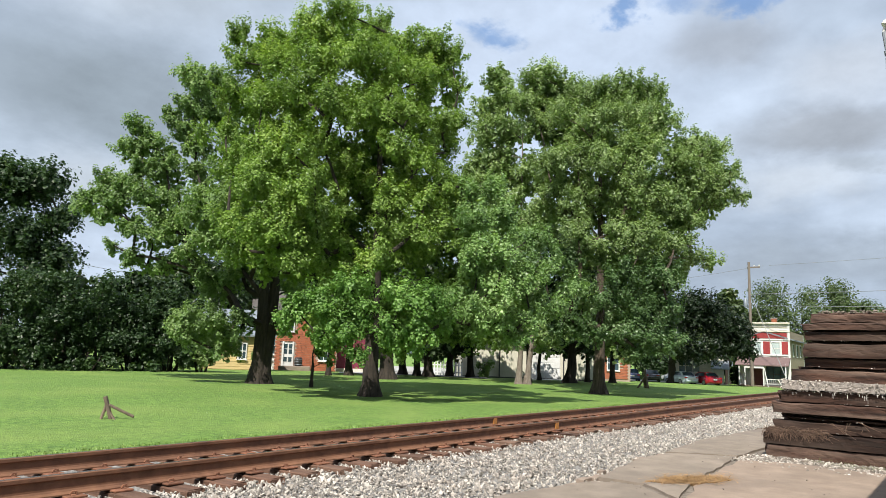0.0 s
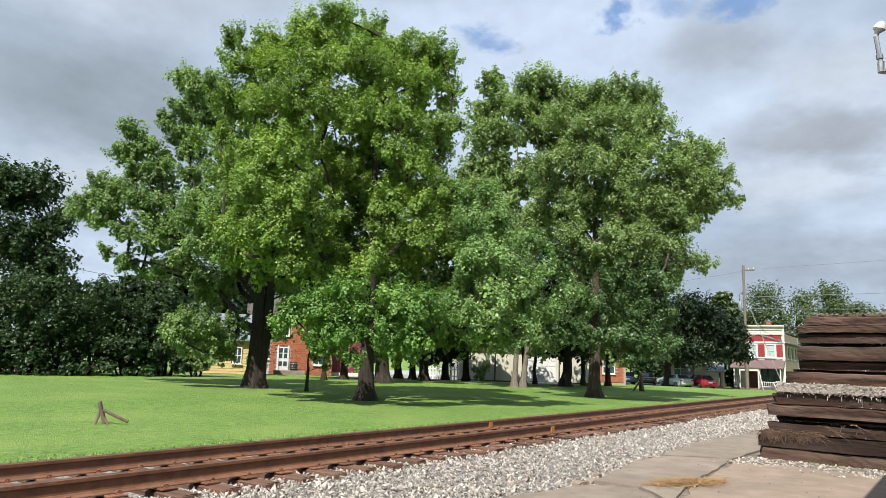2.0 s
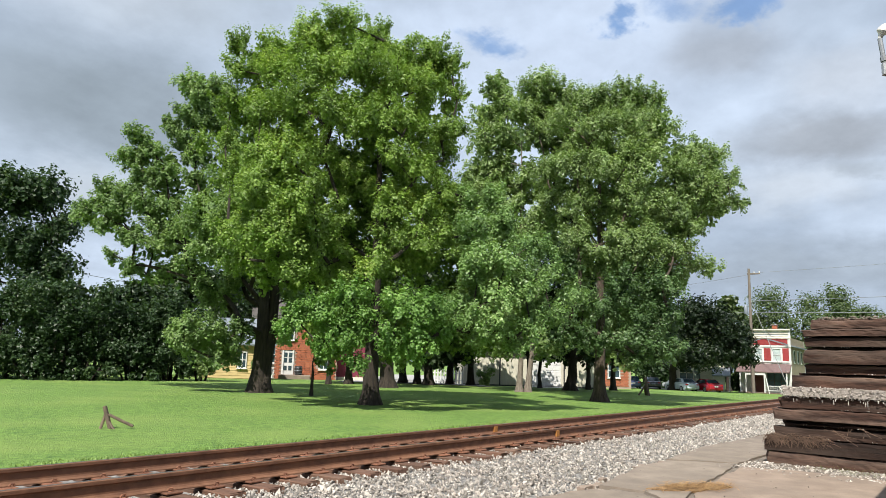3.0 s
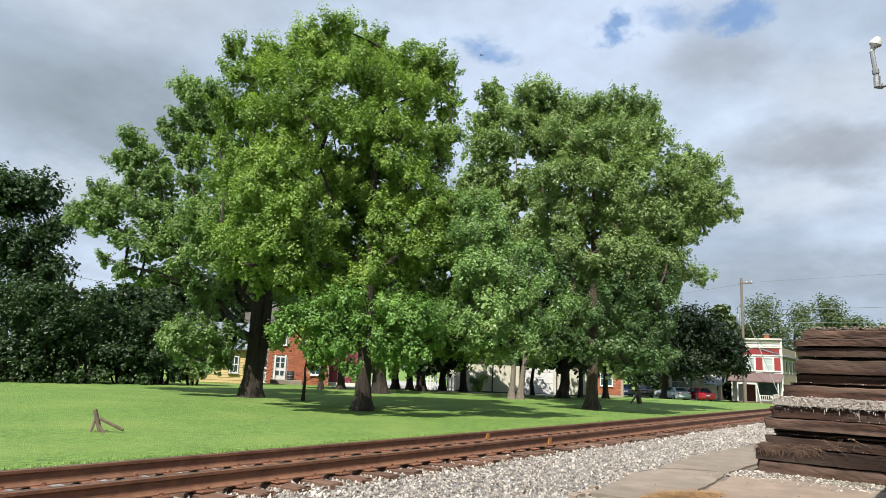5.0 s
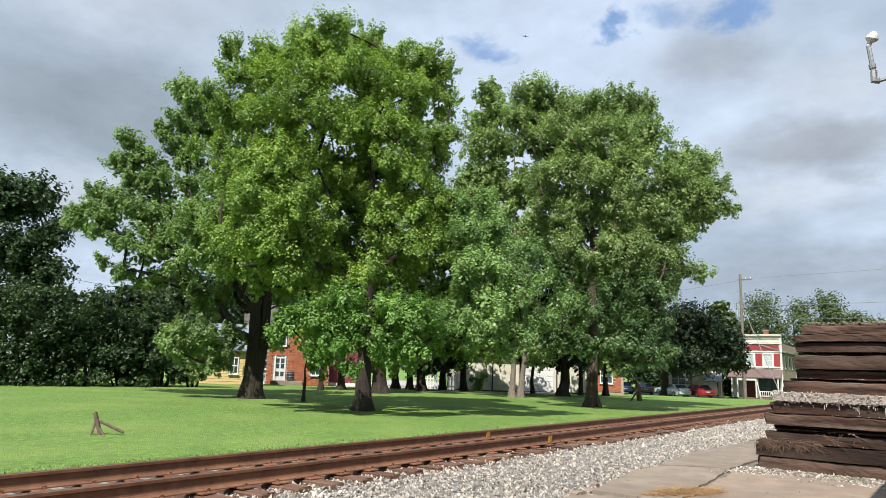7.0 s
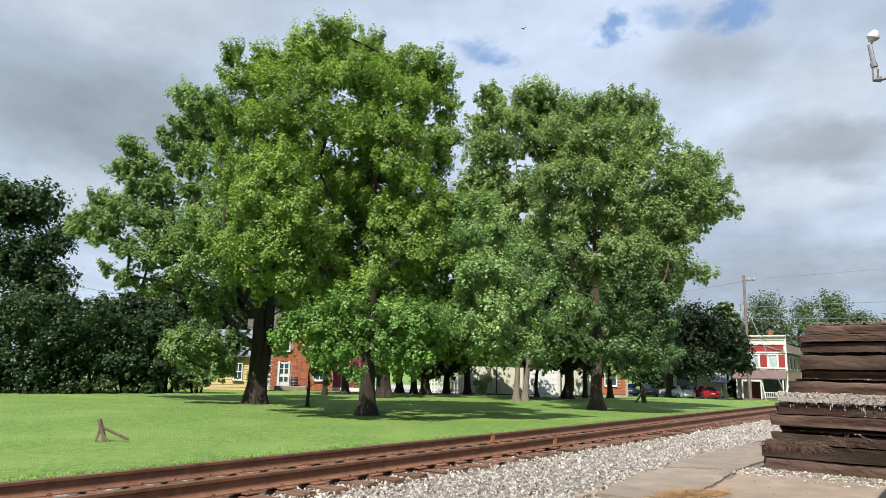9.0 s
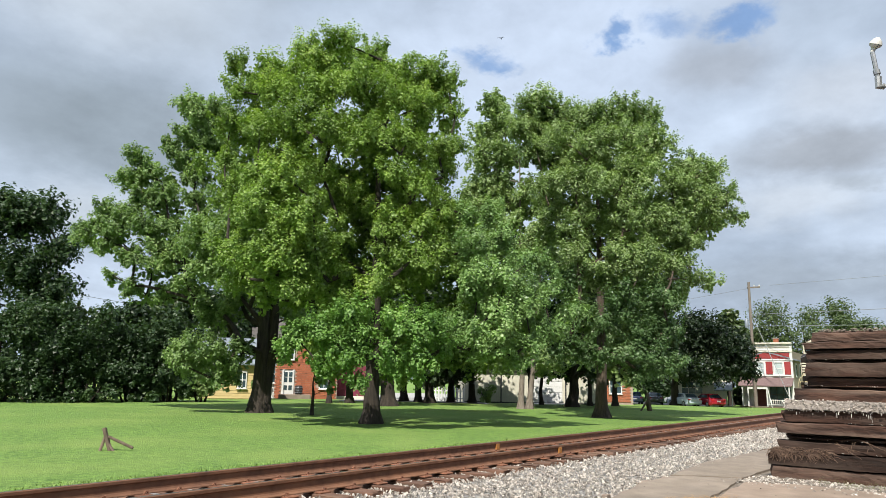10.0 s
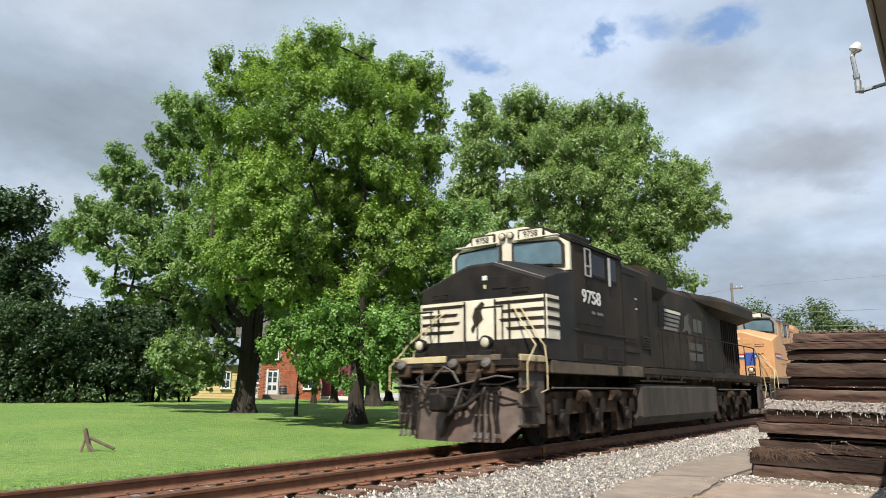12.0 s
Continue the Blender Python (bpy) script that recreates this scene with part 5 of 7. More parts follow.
def make_store():
    """Two-storey false-front store with a shingled pent roof over the porch."""
    w, h = 4.5, 6.05
    ob = thing("corner_store", facing(*beyond(71.15, 9.25), -1.12, (0, 8)) @ Matrix.Scale(1.27, 4), "red and white two-storey false-front wooden store", "shop building")
    ops = [(-2.02, 3.62, 0.3, 1.15), (-0.57, 3.62, 0.72, 1.15), (1.04, 3.62, 0.72, 1.15), (-0.65, 1.0, 0.95, 2.0), (1.05, 1.2, 1.7, 1.5)]
    shell(ob, w, 10.0, h - 0.8, M_WHITE, wall_boxes(w, h, ops), side=M_SHADEDSIDE)
    for a, b in ((-1.72, -1.08), (-0.06, 0.53), (1.55, 2.12)):
        part("red_panel", Geo().box(((a + b) / 2, -0.02, 3.66), (b - a, 0.04, 1.18), 0.01), M_RED, ob, "barn-red board panel")
    part("red_panel", Geo().box((-0.05, -0.02, 4.82), (w - 0.36, 0.04, 0.56), 0.01), M_RED, ob, "wide barn-red fascia panel")
    for x, z, ww, hh in ops[1:3]:
        make_window(ob, x, z, ww + 0.14, hh + 0.14, 0.0, (1, 2), M_PANE_PALE)
    for z, t, dpt in ((5.20, 0.12, 0.16), (5.36, 0.08, 0.08), (5.62, 0.08, 0.12), (5.98, 0.14, 0.30), (4.42, 0.13, 0.12), (2.96, 0.12, 0.12)):
        part("cornice_moulding", Geo().box((0, -dpt / 2 + 0.05, z), (w + 0.10, dpt, t), 0.02), M_CREAM if z > 5.1 else M_WHITE, ob)
    for s in (-1, 1):
        part("corner_board", Geo().box((s * (w / 2 - 0.07), -0.03, 3.0), (0.18, 0.09, 6.0), 0.015), M_WHITE, ob)
    g = Geo()
    g.prism([(0.0, 2.80), (-1.5, 2.02), (-1.5, 1.93), (0.0, 2.68)], "x", -w / 2 - 0.1, w / 2 + 0.02)
    part("porch_roof", g, M_PURPLE_ROOF, ob, "faded plum shingle pent roof")
    for x in (-2.0, -1.5, 0.12, 2.0):
        part("porch_post", Geo().box((x, -1.38, 0.95), (0.11, 0.11, 1.95), 0.01), M_WHITE, ob)
    part("porch_beam", Geo().box((-0.70, -1.40, 1.82), (1.7, 0.08, 0.26), 0.01), M_WHITE, ob)
    for a, b in ((-2.0, -1.5), (0.12, 2.0)):
        for z in (0.3, 0.72):
            part("porch_railing", Geo().box(((a + b) / 2, -1.38, z), (b - a - 0.12, 0.05, 0.06)), M_WHITE, ob)
        n = int((b - a) / 0.17)
        for i in range(1, n):
            part("baluster", Geo().box((a + (b - a) * i / n, -1.38, 0.5), (0.04, 0.04, 0.38)), M_WHITE, ob)
    part("porch_floor", Geo().box((0, -0.75, 0.04), (w, 1.5, 0.14), 0.02), M_WOOD_GREY, ob)
    part("door", Geo().box((-0.65, 0.08, 1.0), (0.92, 0.06, 1.96), 0.01), M_DOORRED, ob, "dark red panelled door")
    make_window(ob, 1.05, 1.2, 1.8, 1.6, 0.0, (3, 2), M_GLASS, M_DARK, "shop_window", 0.06)
    part("step_rail", Geo().tube([(0.55, -1.75, 0.0), (0.2, -1.45, 1.75)], 0.045, 6), M_WHITE, ob)
    part("step_rail", Geo().tube([(1.75, -1.7, 0.05), (1.35, -1.45, 0.7)], 0.04, 6), M_WHITE, ob)
    gable_roof(ob, w, 9.6, h - 1.6, 0.7, M_ROOF, 0.35, "y", 0.3)
    chim = part("chimney", Geo().box((0.75, 1.6, 6.0), (0.45, 0.45, 1.0), 0.02), M_BRICK, ob, "small brick chimney")
    part("chimney_cap", Geo().box((0.75, 1.6, 6.53), (0.56, 0.56, 0.08), 0.02), M_MORTAR, chim)
    for y in (2.0, 4.5, 7.0):
        sw = part("side_window", Geo().box((w / 2 + 0.02, y, 3.5), (0.08, 0.8, 1.3), 0.01), M_WHITE, ob)
        part("pane", Geo().box((w / 2 + 0.05, y, 3.5), (0.05, 0.6, 1.1)), M_GLASS, sw)


make_store()


def make_yellow_house():
    w, d, h = 4.6, 6.0, 2.7
    ob = thing("yellow_house", facing(29.9, 34.6, -0.45, (2, -6)), "small yellow clapboard house with a grey metal roof", "house")
    ops = [(0.45, 1.45, 0.50, 1.05), (1.75, 1.5, 0.45, 1.0)]
    shell(ob, w, d, h, M_YELLOW, wall_boxes(w, h, ops), gable_roof(ob, w, d, h, 1.7, M_ROOF, 0.4, "x"))
    clapboards(ob, w, h, 0.18, M_YELLOW, 0.0, ops)
    for o in ops:
        make_window(ob, o[0], o[1], o[2] + 0.12, o[3] + 0.12, -0.03, (2, 2), M_GLASS, M_WHITE, trim=0.08)
    for s in (-1, 1):
        part("corner_board", Geo().box((s * (w / 2 - 0.06), -0.05, h / 2), (0.14, 0.05, h), 0.01), M_WHITE, ob)
    for i in range(14):
        part("roof_seam", Geo().box((-w / 2 - 0.3 + i * (w + 0.6) / 13, 1.3, h + 0.83), (0.03, 3.55, 0.05), 0, pose(0, 0, 0)), M_ROOF, ob,
             m=Matrix.Translation((0, 1.3, h + 0.83)) @ pose(0, 0, 0, 29.5) @ Matrix.Translation((0, -1.3, -h - 0.73)))


make_yellow_house()


def brick_courses(parent, w, h, openings, y=-0.03, bw=0.42, bh=0.15, limit=300):
    """Brick courses told apart at this distance by their joints: the middle of the wall brick by brick, the rest joined."""
    mesh = Geo().box((0, 0, 0), (bw - 0.02, 0.06, bh - 0.018), 0.004).mesh("brick", M_BRICK)
    rest, made = Geo(), 0
    for j in range(int(h / bh)):
        z = (j + 0.5) * bh
        x = -w / 2 + (bw / 2 if j % 2 else bw * 0.75)
        while x < w / 2 - bw / 2:
            if not any(abs(x - o[0]) < o[2] / 2 + bw / 2 and abs(z - o[1]) < o[3] / 2 + bh / 2 for o in openings):
                if made < limit and z < 3.4:
                    b = new("brick", mesh)
                    b.parent = parent
                    b.matrix_basis = pose(x, y, z)
                    made += 1
                else:
                    rest.box((x, y, z), (bw - 0.02, 0.06, bh - 0.018))
            x += bw
    if rest.v:
        part("brickwork", rest, M_BRICK, parent, kind="stuff")


def make_brick_house(base, towards, w, d, h, ops, label, rise=1.8, white_wing=True):
    ob = thing("brick_house", facing(*base, towards), label, "house")
    shell(ob, w, d, h, M_MORTAR, wall_boxes(w, h, ops), gable_roof(ob, w, d, h, rise, M_SHINGLE, 0.35, "x"))
    brick_courses(ob, w, h, ops)
    for i, o in enumerate(ops):
        if o[3] > 1.9:
            door = part("door", Geo().box((o[0], 0.06, o[1]), (o[2], 0.08, o[3]), 0.01), M_WHITE, ob, "white glazed door")
            for z in (-0.35, 0.3, 0.75):
                for s in (-1, 1):
                    part("pane", Geo().box((o[0] + s * 0.2, 0.01, o[1] + z), (0.28, 0.03, 0.38)), M_GLASS, door)
            for s in (-1, 1):
                part("door_jamb", Geo().box((o[0] + s * (o[2] / 2 + 0.07), -0.03, o[1]), (0.14, 0.12, o[3]), 0.01), M_WHITE, ob)
        else:
            make_window(ob, o[0], o[1], o[2] + 0.16, o[3] + 0.16, -0.05, (2, 2), M_GLASS)
    return ob


bh = make_brick_house((39.7, 38.4, -0.5), (3, -6), 5.2, 7, 5.0, [(-1.5, 1.25, 0.70, 2.3), (1.5, 1.6, 0.70, 1.4), (1.5, 4.0, 0.7, 1.4), (-1.5, 4.0, 0.7, 1.4)], "orange-red brick house with a white glazed door")
part("stoop", Geo().box((-0.9, -0.8, 0.12), (2.6, 1.3, 0.5), 0.03), M_SLAB, bh)
wing = thing("white_house", facing(37.9, 41.0, -0.5, (3, -6)), "white clapboard house wing beside the brick house", "house")
shell(wing, 2.8, 6, 4.8, M_WHITE, wall_boxes(2.8, 4.8, [(0.3, 2.0, 0.8, 1.4)]), gable_roof(wing, 2.8, 6, 4.8, 1.2, M_SHINGLE, 0.3, "x"))
clapboards(wing, 2.8, 4.8, 0.2, M_WHITE, 0.0, [(0.3, 2.0, 0.8, 1.4)])
make_window(wing, 0.3, 2.0, 0.95, 1.55, -0.03)
barrel = thing("rain_barrel", facing(39.7, 38.4, -0.5, (3, -6)) @ pose(-0.6, -0.75, 0.37) @ Matrix.Scale(0.72, 4), "dark rain barrel on a stoop by the door", "barrel")
g = Geo()
g.lathe([(0.36, 0), (0.44, 0.25), (0.47, 0.5), (0.44, 0.8), (0.38, 1.0), (0.30, 1.02)], 18)
part("body", g, M_DARK, barrel)
for z in (0.2, 0.5, 0.8):
    g = Geo()
    g.lathe([(0.475, z - 0.02), (0.485, z), (0.475, z + 0.02)], 18)
    part("hoop", g, M_ROOF, barrel)

barn = thing("maroon_barn", facing(43.0, 37.6, -0.5, (3, -6)), "maroon board-sided barn with a small window", "barn")
bops = [(-1.0, 2.2, 0.8, 1.5)]
shell(barn, 5.6, 7, 4.2, M_MAROON, wall_boxes(5.6, 4.2, bops), gable_roof(barn, 5.6, 7, 4.2, 1.9, M_SHINGLE, 0.3, "y"))
for i in range(28):
    x = -2.7 + i * 0.2
    if abs(x - bops[0][0]) > 0.5:
        part("board", Geo().box((x, -0.012, 2.1), (0.18, 0.024, 4.15), 0.006), M_MAROON, barn)
make_window(barn, -1.0, 2.2, 0.95, 1.65, -0.02, (2, 3))
part("foundation", Geo().box((0, -0.05, 0.05), (5.7, 0.2, 0.4), 0.02), M_CREAM, barn, "pale foundation course")


def make_garage():
    """Long metal-sided garage with a white sectional door and dark downpipes."""
    w, d, h = 11.4, 7, 2.75
    ob = thing("garage", facing(51.8, 23.6, -0.5, (18, -6)), "long beige metal garage with a white sectional door", "garage")
    ops = [(1.35, 1.15, 2.7, 2.35)]
    shell(ob, w, d, h, M_BEIGE, wall_boxes(w, h, ops), gable_roof(ob, w, d, h, 0.7, M_SHINGLE, 0.3, "x"))
    for i in range(57):
        x = -w / 2 + 0.1 + i * 0.2
        if abs(x - 1.35) > 1.45:
            part("siding_rib", Geo().box((x, -0.015, h / 2), (0.05, 0.03, h - 0.05)), M_BEIGE, ob)
    door = part("garage_door", Geo().box((1.35, 0.12, 1.13), (2.7, 0.05, 2.35)), M_WHITE, ob, "white sectional garage door")
    for k in range(5):
        for c in range(4):
            part("door_panel", Geo().box((1.35 - 1.0 + c * 0.667, 0.085, 0.22 + k * 0.46), (0.60, 0.03, 0.40), 0.012), M_WHITE, door)
    for x in (-2.6, -0.15, 2.95, 3.5):
        part("downpipe", Geo().tube([(x, -0.07, 0.0), (x, -0.07, h - 0.05)], 0.055, 8), M_DARK, ob, "dark downpipe")
    part("foundation", Geo().box((0, -0.04, -0.02), (w + 0.05, 0.14, 0.22), 0.01), M_DARK, ob)
    apron = tagged(new("driveway", Geo().box((0, 0, 0), (4.0, 3.4, 0.05), 0.01).mesh("driveway", M_PAVE)), "pale concrete apron before the garage door", "driveway", kind="structure")
    apron.matrix_basis = facing(51.8, 23.6, -0.5, (18, -6)) @ pose(1.4, -1.8, 0.03)


make_garage()
make_brick_house((66.5, 24.0, -0.55), (10, -6), 6.2, 7, 3.0, [(-2.3, 1.4, 0.7, 1.9), (-1.2, 1.2, 1.0, 2.2), (1.4, 1.6, 1.1, 1.4)], "low orange brick house half hidden by trees", 1.6)


def make_cottage():
    ob = thing("white_cottage", facing(*beyond(68.5, 14.6), -1.08, (0, -6)) @ Matrix.Scale(1.2, 4), "cream-white cottage with a wide window", "house")
    ops = [(-0.9, 1.75, 2.0, 1.2)]
    shell(ob, 4.8, 6, 3.0, M_CREAM, wall_boxes(4.8, 3.0, ops), gable_roof(ob, 4.8, 6, 3.0, 1.3, M_ROOF, 0.3, "x"))
    clapboards(ob, 4.8, 3.0, 0.2, M_CREAM, 0, ops)
    make_window(ob, -0.9, 1.75, 2.15, 1.35, -0.03, (3, 2), M_GLASS, M_CREAM)
    part("lean_to", Geo().prism([(0, 2.4), (-1.6, 1.6), (-1.6, 1.5), (0, 2.3)], "x", 1.2, 2.9), M_ROOF, ob)
    for x in (1.3, 2.8):
        part("porch_post", Geo().box((x, -1.5, 0.75), (0.1, 0.1, 1.5)), M_WHITE, ob)


make_cottage()

# road and fence seen between the trunks
run = np.linspace(50, 128, 40)
rv = [(EYE.x + d * c - w * k, EYE.y + d * k + w * c) for d in run for c, k in [(math.cos(0.697), math.sin(0.697))] for w in (-5.5, 0.0, 5.5)]
rv = np.array([(x, y, on_ground(x, y) + 0.03) for x, y in rv])
rf = np.array([(i * 3 + j, i * 3 + j + 1, i * 3 + j + 4, i * 3 + j + 3) for i in range(39) for j in (0, 1)])
road = tagged(new("road", big_mesh("road", rv, rf, M_PAVE)), "pale gravel side road between the trees", "road", kind="structure")
lot = tagged(new("parking_lot", Geo().box((0, 0, 0), (30, 11, 0.05)).mesh("parking_lot", M_PAVE)), "pale gravel parking strip beside the street", "parking lot", kind="structure")
lot.matrix_basis = pose(*beyond(65, 17.5), -1.07, 0.6, 0.6, -65)


def make_fence(m, n, label):
    ob = thing("picket_fence", m, label, "fence")
    for i in range(n):
        part("picket", Geo().box((i * 0.26, 0, 0.6), (0.12, 0.03, 1.2), 0.008), M_WHITE, ob)
    for z in (0.3, 0.9):
        part("rail", Geo().box((n * 0.13, 0.04, z), (n * 0.26, 0.04, 0.09)), M_WHITE, ob)
    for i in range(0, n, 8):
        part("post", Geo().box((i * 0.26, 0.09, 0.65), (0.1, 0.1, 1.4), 0.01), M_WHITE, ob)


make_fence(pose(46.2, 30.2, -0.5, 0, 0, -50), 16, "white picket fence by the side road")


def make_pole():
    ob = thing("utility_pole", pose(*beyond(69.4, 9.95), -1.1) @ Matrix.Scale(1.27, 4), "weathered wooden utility pole with a crossarm", "utility pole")
    part("pole", Geo().tube([(0, 0, 0), (-0.02, 0, 4), (0.02, 0, 11.7)], [0.165, 0.15, 0.11], 12), M_POLE, ob)
    arm = part("crossarm", Geo().box((0.1, -0.40, 11.2), (0.10, 1.15, 0.14), 0.012), M_POLE, ob, m=None)
    for y in (-0.9, -0.45, 0.1):
        part("insulator", Geo().lathe([(0.04, 11.27), (0.06, 11.33), (0.04, 11.42)], 8, pose(0.1, y, 0)), M_WHITE, arm)
    part("transformer", Geo().lathe([(0.16, 8.6), (0.18, 8.7), (0.18, 9.3), (0.10, 9.42)], 12, pose(0.1, 0.42, -1.2)), M_ROOF, ob)
    part("street_light", Geo().tube([(0, 0, 8.3), (-0.2, -0.35, 8.5), (-0.3, -0.6, 8.4)], [0.03, 0.03, 0.09], 8), M_ROOF, ob)
    part("guy_wire", Geo().tube([(0, 0, 8.9), (-1.5, -3.5, 0.05)], 0.030, 5), M_WIRE, ob, "pale guy wire")
    return ob


make_pole()
for a, b, sag, r in [((69.5, 8.2, 10.7), (40, -60, 9.6), 0.6, 0.020), ((69.5, 8.7, 10.7), (95, 60, 10.5), 0.8, 0.020), ((69.4, 9.5, 8.0), (45, -50, 7.2), 0.5, 0.030), ((69.4, 9.5, 6.9), (60, -40, 6.2), 0.4, 0.025),
                     ((69.4, 9.7, 7.0), (85, 60, 7.0), 0.8, 0.025), ((16, 48, 8.0), (60, 55, 7.5), 1.0, 0.03)]:
    a, b = [EYE + (Vector(q) - EYE) * 1.27 for q in (a, b)]
    pts = [a.lerp(b, t / 12) - Vector((0, 0, sag * 4 * t / 12 * (1 - t / 12))) for t in range(13)]
    tagged(part("power_line", Geo().tube(pts, r, 5), M_WIRE), "slack overhead power line", "power line", "overhead power lines")

M_TYRE = surface("tyre_rubber", (0.0105, 0.0105, 0.0113), (0.0212, 0.0212, 0.0212), 12, 0.9, 0.2)
M_RIM = surface("alloy_rim", (0.317, 0.325, 0.332), (0.423, 0.423, 0.438), 8, 0.35, 0, metal=0.8)
M_TAIL = surface("red_lamp_lens", (0.317, 0.0105, 0.0105), (0.388, 0.0212, 0.0141), 8, 0.15, 0)
M_PLATEW = surface("pale_plate", (0.423, 0.423, 0.438), (0.494, 0.494, 0.494), 8, 0.5, 0)


def make_car(m, paint, label, suv=False):
    """A parked car; its tail is at -x."""
    ob = thing("car", m, label, "car", "parked cars")
    h = 1.66 if suv else 1.44
    low = [(-2.2, 0.35), (-2.25, 0.62), (-2.18, 0.92), (-1.95, 0.98), (0.85, 0.96), (1.6, 0.86), (2.15, 0.70), (2.25, 0.45), (2.15, 0.28), (-2.1, 0.26)]
    g = Geo()
    for y0, y1, k in ((-0.86, 0.86, 1.0),):
        n = len(low)
        vs, fs = [], []
        for y, s in ((-0.88, 0.94), (-0.80, 1.0), (0.80, 1.0), (0.88, 0.94)):
            vs += [(x * s, y, 0.26 + (z - 0.26) * (0.9 if s < 1 else 1)) for x, z in low]
        for r_ in range(3):
            for i in range(n):
                fs.append((r_ * n + i, r_ * n + (i + 1) % n, (r_ + 1) * n + (i + 1) % n, (r_ + 1) * n + i))
        fs += [tuple(range(n)), tuple(3 * n + i for i in range(n))[::-1]]
        g.add(vs, fs, None, True)
    part("body", g, paint, ob)
    top = [(-1.75 if not suv else -2.1, 0.97), (-1.15 if not suv else -1.85, h), (0.15, h + 0.02), (0.95, 0.97)]
    g = Geo()
    n = len(top)
    vs = [(x, -0.78 if z < 1 else -0.60, z) for x, z in top] + [(x, 0.78 if z < 1 else 0.60, z) for x, z in top]
    g.add(vs, [tuple(range(n)), tuple(range(n, 2 * n))[::-1]] + [(i, (i + 1) % n, n + (i + 1) % n, n + i) for i in range(n)])
    part("roof", g, paint, ob)
    glass_ = Geo()
    a, b = Vector((top[0][0], 0, top[0][1])), Vector((top[1][0], 0, top[1][1]))
    p, q = a.lerp(b, 0.12), a.lerp(b, 0.86)
    out = Vector((-0.012, 0, 0.008))
    glass_.add([p + out + Vector((0, -0.68, 0)), p + out + Vector((0, 0.68, 0)), q + out + Vector((0, 0.56, 0)), q + out + Vector((0, -0.56, 0))], [(0, 1, 2, 3)])
    part("rear_window", glass_, M_GLASS, ob)
    for s in (-1, 1):
        gg = Geo()
        pts = [(-1.3, 1.03, 0.765), (0.72, 1.03, 0.765), (0.10, h - 0.07, 0.635), (-1.0, h - 0.07, 0.635)]
        gg.add([(x, s * y, z) for x, z, y in pts], [(0, 1, 2, 3)])
        part("side_window", gg, M_GLASS, ob)
        part("tail_lamp", Geo().box((-2.17, s * 0.66, 0.80), (0.12, 0.34, 0.16), 0.03), M_TAIL, ob)
        part("wing_mirror", Geo().box((0.75, s * 0.93, 1.0), (0.12, 0.16, 0.12), 0.03), paint, ob)
        for x in (-1.35, 1.38):
            wm = Matrix.Translation((x, s * 0.80, 0.32)) @ pose(0, 0, 0, 90)
            wh = part("wheel", Geo().lathe([(0.22, -0.10), (0.30, -0.11), (0.33, -0.07), (0.33, 0.07), (0.30, 0.11), (0.22, 0.10)], 20), M_TYRE, ob, m=wm)
            part("rim", Geo().lathe([(0.05, -0.115), (0.21, -0.105), (0.21, 0.105), (0.05, 0.115)], 12), M_RIM, wh)
    part("rear_plate", Geo().box((-2.235, 0, 0.68), (0.03, 0.45, 0.14), 0.005), M_PLATEW, ob)
    part("bumper", Geo().box((-2.16, 0, 0.46), (0.24, 1.66, 0.22), 0.06), paint, ob)
    return ob


def car_paint(name, c):
    return surface(name, c, tuple(min(1, x * 1.15) for x in c), 2, 0.25, 0, coat=0.8, spread=0.02)


make_car(pose(*beyond(63.3, 19.3), -1.05, 0, 0, 28), car_paint("navy_paint", (0.035, 0.05, 0.13)), "navy blue parked saloon car seen from behind")
make_car(pose(*beyond(66.0, 18.3), -1.08, 0, 0, 24), car_paint("dark_grey_paint", (0.05, 0.045, 0.05)), "dark parked car in the tree shade")
make_car(pose(*beyond(62.5, 14.3), -1.05, 0, 0, 50), car_paint("silver_blue_paint", (0.42, 0.48, 0.55)), "silver-blue parked car beside the red one")
make_car(pose(*beyond(63.0, 12.4), -1.05, 0, 0, 48), car_paint("bright_red_paint", (0.27, 0.008, 0.020)), "bright red parked hatchback car")
make_car(pose(*beyond(70.2, 17.2), -1.1, 0, 0, 60), car_paint("pale_grey_paint", (0.4, 0.42, 0.44)), "pale grey parked van behind the other cars", True)


def make_prop(m, label, posts):
    ob = thing("timber_prop", m, label, "timber prop")
    for a, b, r in posts:
        a, b = Vector(a), Vector(b)
        d = (b - a)
        mm = Matrix.Translation((a + b) / 2) @ d.to_track_quat("Z", "Y").to_matrix().to_4x4()
        part("timber", Geo().box((0, 0, 0), (r, r * 0.8, d.length), 0.012, mm), M_WOOD_GREY, ob)
    return ob


PROP_M = pose(7.25, 7.4, -0.31, 0, 0, -52.5)
make_prop(PROP_M, "weathered timber post with slanting braces on the lawn",
          [((0.15, 0, -0.04), (-0.03, 0.0, 0.45), 0.085), ((-0.05, -0.06, -0.03), (0.02, 0, 0.31), 0.065), ((0.06, 0.02, 0.28), (0.56, 0.10, 0.05), 0.065), ((0.26, -0.08, -0.02), (0.08, 0, 0.16), 0.05)])
make_prop(pose(40.4, 8.9, -0.32, 0, 0, -52.5), "leaning grey timber props by a stump",
          [((0.15, 0, -0.05), (-0.05, 0, 1.1), 0.16), ((-0.5, 0.1, -0.05), (0.02, 0, 0.75), 0.12), ((0.1, 0.3, -0.05), (-0.1, 0, 0.6), 0.14)])

